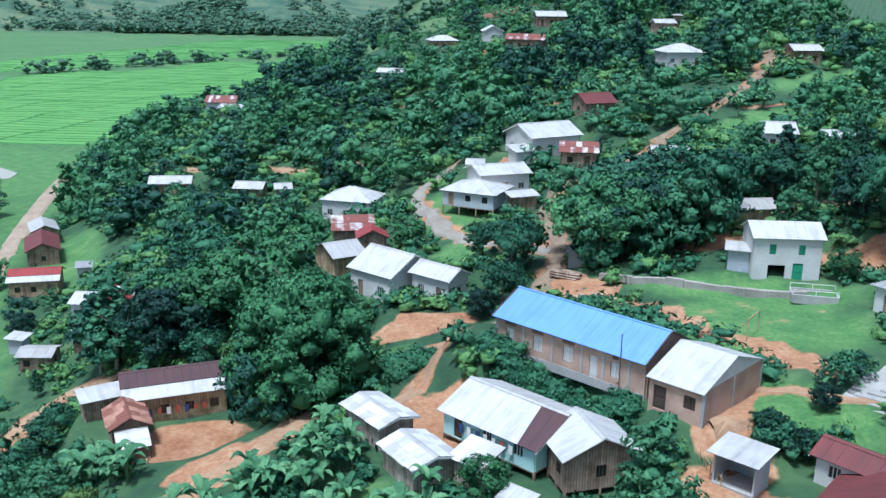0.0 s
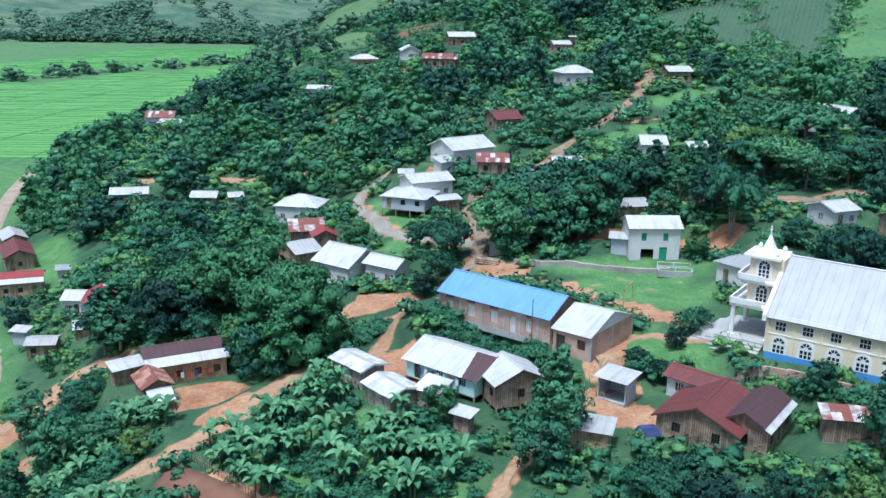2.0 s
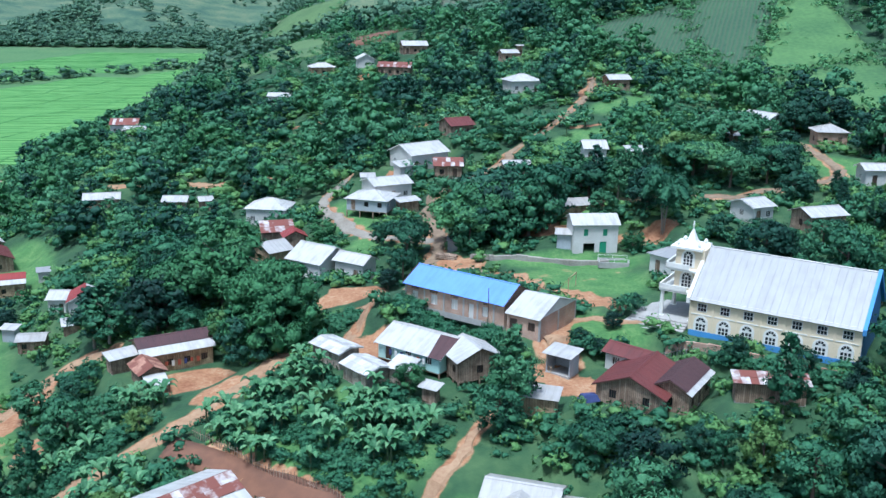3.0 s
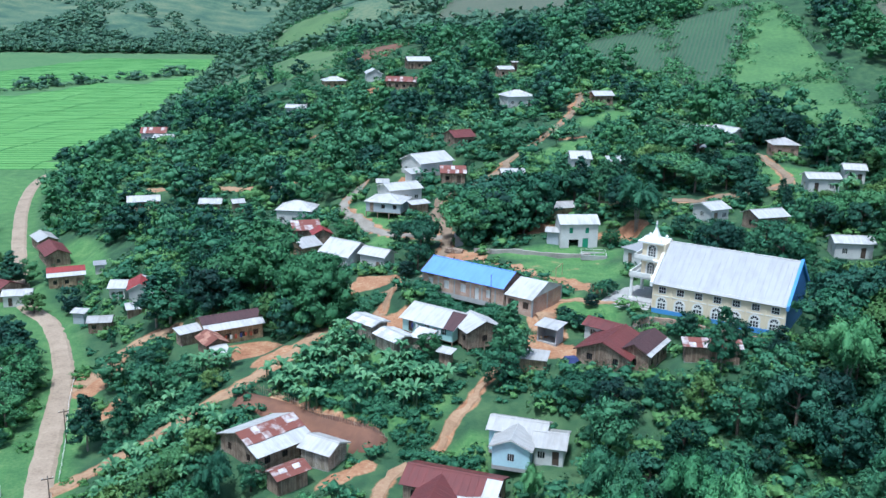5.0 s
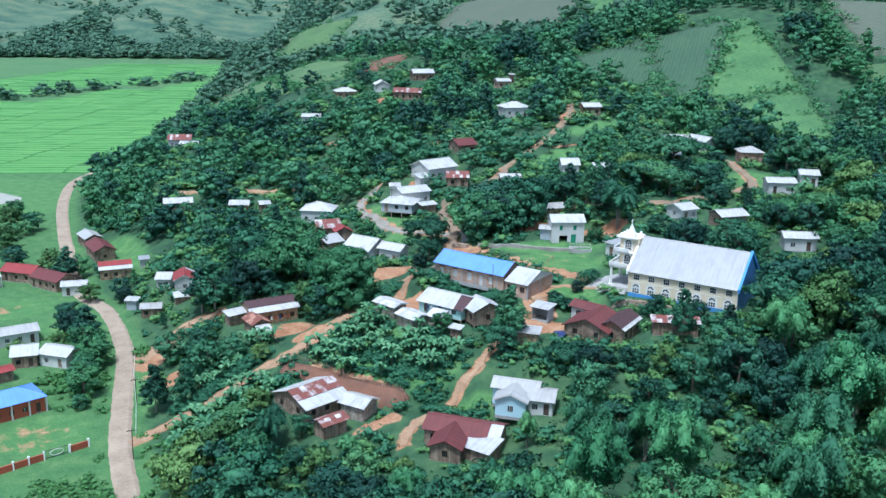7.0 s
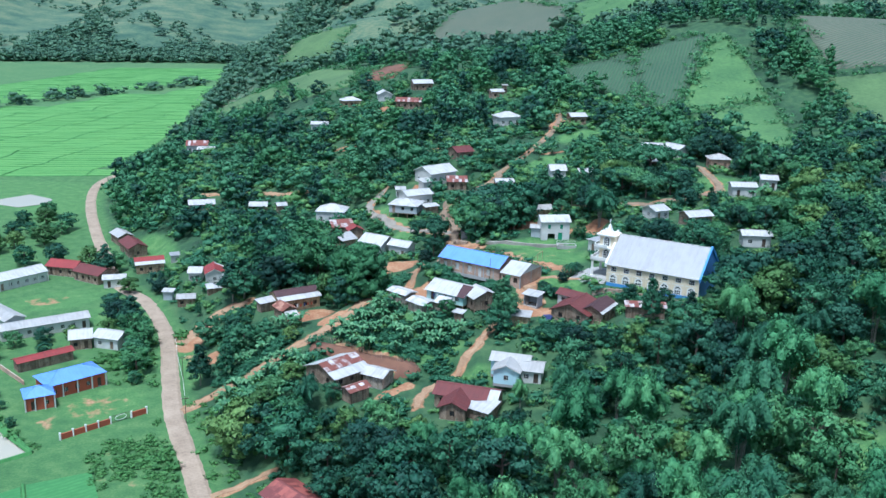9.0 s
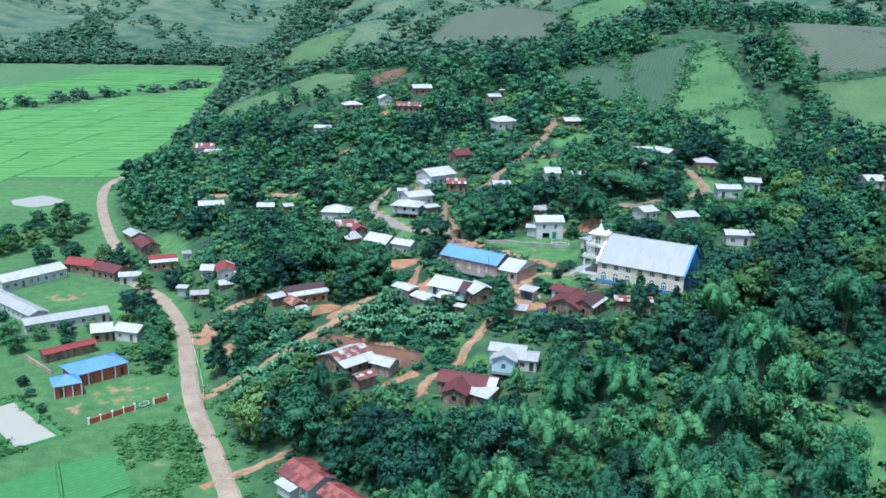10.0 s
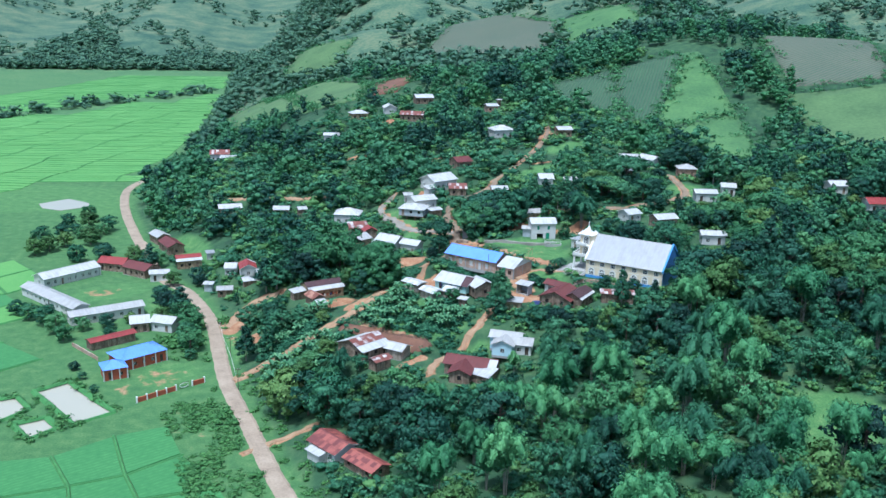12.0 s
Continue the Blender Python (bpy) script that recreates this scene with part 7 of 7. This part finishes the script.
g = random.Random(77)
mid = {0: [], 1: [], 2: []}
for gy in range(0, 42):
    for gx in range(-15, 35):
        x, y = gx * 6.9 + g.uniform(-3, 3), 130 + gy * 6.9 + g.uniform(-3, 3)
        if x < float(np.interp(y, FOOT_Y, FOOT_X)) + 4 or x > 150 + (y - 128) * 0.6 or fields_here(x, y):
            continue
        if open_ground(x, y, 2.4):
            continue
        wide = g.uniform(0.9, 1.2)
        patch = math.sin(x / 9.0 + 1.7 * math.sin(y / 13.0)) + math.sin(y / 11.0 + x / 23.0)
        if patch < -1.15:
            continue
        size = fit_size(x, y, g.choice((0.55, 0.8, 1.0, 1.2, 1.4)) * g.uniform(0.9, 1.1), 6.8, 3.3, wide) if y < 300 else g.uniform(0.7, 1.2)
        if size > 0.25:
            mid[g.choice((0, 0, 0, 1, 2, 2)) if patch < 0.7 else g.choice((0, 1, 1))].append((x, y, size, wide))
for gy in range(-14, 26):
    for gx in range(0, 18):
        x, y = 100 + gx * 6.4 + g.uniform(-2.6, 2.6), -45 + gy * 6.8 + g.uniform(-2.6, 2.6)
        if x > 215 or y > 128 or open_ground(x, y, 2.4) or headroom(x, y, 2.8) < 6:
            continue
        mid[g.choice((0, 1, 2))].append((x, y, g.uniform(0.8, 1.3), g.uniform(0.9, 1.25)))
scrub = []
for field in HILL_FIELDS:
    for p, q in zip(field, field[1:] + field[:1]):
        for i in range(int(math.dist(p, q) / 3.0)):
            f = g.random()
            scrub.append((p[0] + (q[0] - p[0]) * f + g.gauss(0, 1.6), p[1] + (q[1] - p[1]) * f + g.gauss(0, 1.6), g.uniform(0.6, 2.2), 1.2))
    a, b, c, d = field
    for i in range(5):
        u, v = g.random(), g.random()
        scrub.append(((a[0] * (1 - u) + b[0] * u) * (1 - v) + (d[0] * (1 - u) + c[0] * u) * v, (a[1] * (1 - u) + b[1] * u) * (1 - v) + (d[1] * (1 - u) + c[1] * u) * v, g.uniform(0.5, 1.4), 1.3))
temps = wood_templates(200, 6, 9, 10, 0.36, "round", 3.1, 7.4) + wood_templates(210, 2, 12, 8, 0.34, "cone", 2.4, 8.4)
for k, (mat, lab) in enumerate(((LEAF, "green hillside woodland"), (LEAF_DARK, "dark green hillside woodland"), (LEAF_LIGHT, "light green hillside woodland"))):
    plant_stuff("woodland", lab, mid[k], temps, mat, "woodland")

far = {0: [], 1: [], 2: []}
for i in range(4700):
    y = 330 + 1900 * g.random() ** 1.6
    x = g.uniform(-0.62, 0.62) * (y + 160) + 0.18 * (y + 160)
    foot = float(np.interp(y, FOOT_Y, FOOT_X)) + 10
    if (x < foot and y < 905) or fields_here(x, y):
        continue
    patch = math.sin(x / 47 + 1.3 * math.sin(y / 90)) + math.sin(y / 63 + x / 120)
    if patch < -0.35 + (0.0 if y > 900 else -0.5):
        continue
    far[g.choice((0, 1, 1, 2))].append((x, y, g.uniform(0.8, 1.5), g.uniform(1.0, 1.5)))
for i in range(230):
    f = g.random()
    if math.sin(f * 41) + math.sin(f * 17 + 1) < -0.3:
        continue
    x, y = -230 + 150 * f + g.uniform(-9, 9), 512 + 188 * f + g.uniform(-9, 9)
    far[g.choice((0, 1))].append((x, y, g.choice((0.2, 0.3, 0.3, 0.45, 0.9)) * g.uniform(0.8, 1.2), 1.4))
for i in range(1700):
    x, y = g.uniform(-310, 60), 885 + 330 * g.random() ** 1.3
    ridge = math.sin(x / 61 + y / 150) + 0.6 * math.sin(x / 23)
    if y - 885 < 150 + 90 * ridge + 0.35 * (x + 130):
        far[g.choice((0, 1, 1))].append((x, y, g.uniform(0.8, 1.5), g.uniform(1.0, 1.5)))
for i in range(620):
    y = 380 + 510 * g.random()
    x = float(np.interp(y, FOOT_Y, FOOT_X)) + 3 + 75 * g.random() ** 1.5
    if not fields_here(x, y):
        far[g.choice((0, 1, 1))].append((x, y, g.uniform(0.6, 1.2), g.uniform(1.0, 1.4)))
for i in range(240):
    x = g.uniform(-420, -70)
    far[g.choice((0, 1))].append((x, 905 + g.uniform(-14, 40), g.uniform(0.6, 1.2), 1.3))
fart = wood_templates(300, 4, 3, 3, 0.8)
# These leaf colours already hold the distance haze.
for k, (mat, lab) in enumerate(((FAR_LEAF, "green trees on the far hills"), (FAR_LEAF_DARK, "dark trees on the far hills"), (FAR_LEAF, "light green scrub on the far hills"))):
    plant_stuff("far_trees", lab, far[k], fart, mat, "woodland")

low = {0: [], 1: []}
for i in range(7500):
    x, y = (g.uniform(-62, 105), -65 + 212 * g.random()) if i < 5200 else (g.uniform(-85, 130), 140 + 140 * g.random())
    if x < float(np.interp(y, FOOT_Y, FOOT_X)) + (6 if y < 75 else 2) or near_path(ROAD, x, y) < 3.2:
        continue
    size = g.uniform(0.6, 1.5) * (1.0 if y < 140 else 1.45)
    if min(near_path(p, x, y) - w * 0.5 for _, w, p in LANES) < 0.4 + size * 0.6 or near_path(LANES[0][2], x, y) < 1.6 + 0.4 * size or any(in_blob(x, y, *b) > -0.02 for b in YARDS + LAWNS) or by_house(x, y, size * 0.9) or fields_here(x, y):
        continue
    low[0 if g.random() < 0.6 else 1].append((x, y, size, g.uniform(0.9, 1.4)))
bushes = wood_templates(400, 4, 3, 5, 0.2, "round", 1.0, 1.25, 0.0, False)
weeds = wood_templates(410, 5, 3, 6, 0.19, "round", 1.0, 1.2, 0.0)
fine_bushes = wood_templates(420, 4, 5, 9, 0.14, "round", 1.0, 1.25, 0.0)
plant_stuff("undergrowth", "dense green shrubs and weeds under the trees", low[0], weeds, LEAF, "undergrowth")
plant_stuff("undergrowth", "light green weeds and shrubs", low[1], weeds, LEAF_WEED, "undergrowth")
plant_stuff("hill_scrub", "rough green scrub along the hill field edges", scrub, bushes, LEAF_LIGHT, "scrub")
hedge = []
for a, b, n in (((3.1, 78.2), (14.4, 67.6), 64), ((2.4, 77.5), (13.8, 66.8), 60), ((-6.6, 82.2), (-2.6, 84.2), 18), ((-6.0, 80.6), (-2.8, 82.8), 16), ((-3.5, 39.5), (5.5, 36.2), 22), ((-44, 62.6), (-28, 65.2), 40), ((-46, 64.0), (-29, 67.0), 34), ((37.5, 55.5), (49, 45.8), 26), ((22.5, 62.6), (29, 63.4), 14)):
    for i in range(n):
        f = g.random()
        hedge.append((a[0] + (b[0] - a[0]) * f + g.uniform(-0.6, 0.6), a[1] + (b[1] - a[1]) * f + g.uniform(-0.6, 0.6), g.uniform(0.7, 1.2), 1.1))
for i in range(300):
    a, k = g.uniform(0, 6.283), math.sqrt(g.random())
    u, v = 14 * k * math.cos(a), 9 * k * math.sin(a)
    x, y = -7 + u * 0.82 + v * 0.57, 53 - u * 0.57 + v * 0.82
    if headroom(x, y, 0.6) > 1.0 and min(near_path(p, x, y) - w * 0.5 for _, w, p in LANES) > 0.7 and in_blob(x, y, -14.5, 50, 13, 2.0, -43) < 0:
        hedge.append((x, y, g.uniform(0.4, 1.0), 1.1))
plant_stuff("hedge", "leafy green hedge rows beside lanes and houses", hedge, fine_bushes, LEAF, "hedge")
verge = []
PONDSIDE = [(-95, 60), (-112, 48), (-91, 27), (-75, 42)]
for i in range(1500):
    x, y = g.uniform(-66, -34), g.uniform(-30, 62)
    if x < -38 - y * 0.25 and 2.9 < near_path(ROAD, x, y) < 17 and inside(PONDSIDE, x, y) < -3 and not (y > 44 and x < -56 or y > 52):
        tall = math.sin(x / 3.1 + 2 * math.sin(y / 6.0)) + math.sin(y / 4.3)
        if tall > -0.6:
            verge.append((x, y, g.uniform(0.3, 0.6) * (1.5 if tall > 0.9 else 1.0), 1.5))
for pond in PONDS:
    for p, q in zip(pond, pond[1:] + pond[:1]):
        for i in range(int(math.dist(p, q) * 1.6)):
            f = g.random()
            x, y = p[0] + (q[0] - p[0]) * f + g.gauss(0, 0.9), p[1] + (q[1] - p[1]) * f + g.gauss(0, 0.9)
            if max(float(inside(list(w), x, y)) for w in PONDS) < 0.1:
                verge.append((x, y, g.uniform(0.35, 0.8), 1.3))
for i in range(500):
    x, y = g.uniform(-56, -26), g.uniform(-25, 58)
    if x > -41.5 - y * 0.19 and 2.6 < near_path(ROAD, x, y) < 8 and near_path(LANES[9][2], x, y) > 1.6 and not by_house(x, y, 0.8):
        verge.append((x, y, g.uniform(0.25, 0.7), 1.4))
for i in range(160):
    x, y = g.uniform(-72, -54), g.uniform(62, 100)
    if near_path(ROAD, x, y) > 2.8 and not any((x - s[0]) ** 2 + (y - s[1]) ** 2 < (s[3] + 1) ** 2 for s in SITES) and not (y < 70 and x < -58):
        verge.append((x, y, g.uniform(0.4, 1.2), 1.3))
plant_stuff("verge_weeds", "rough weeds on the grassy road verge", verge, weeds, LEAF_VERGE, "weeds")
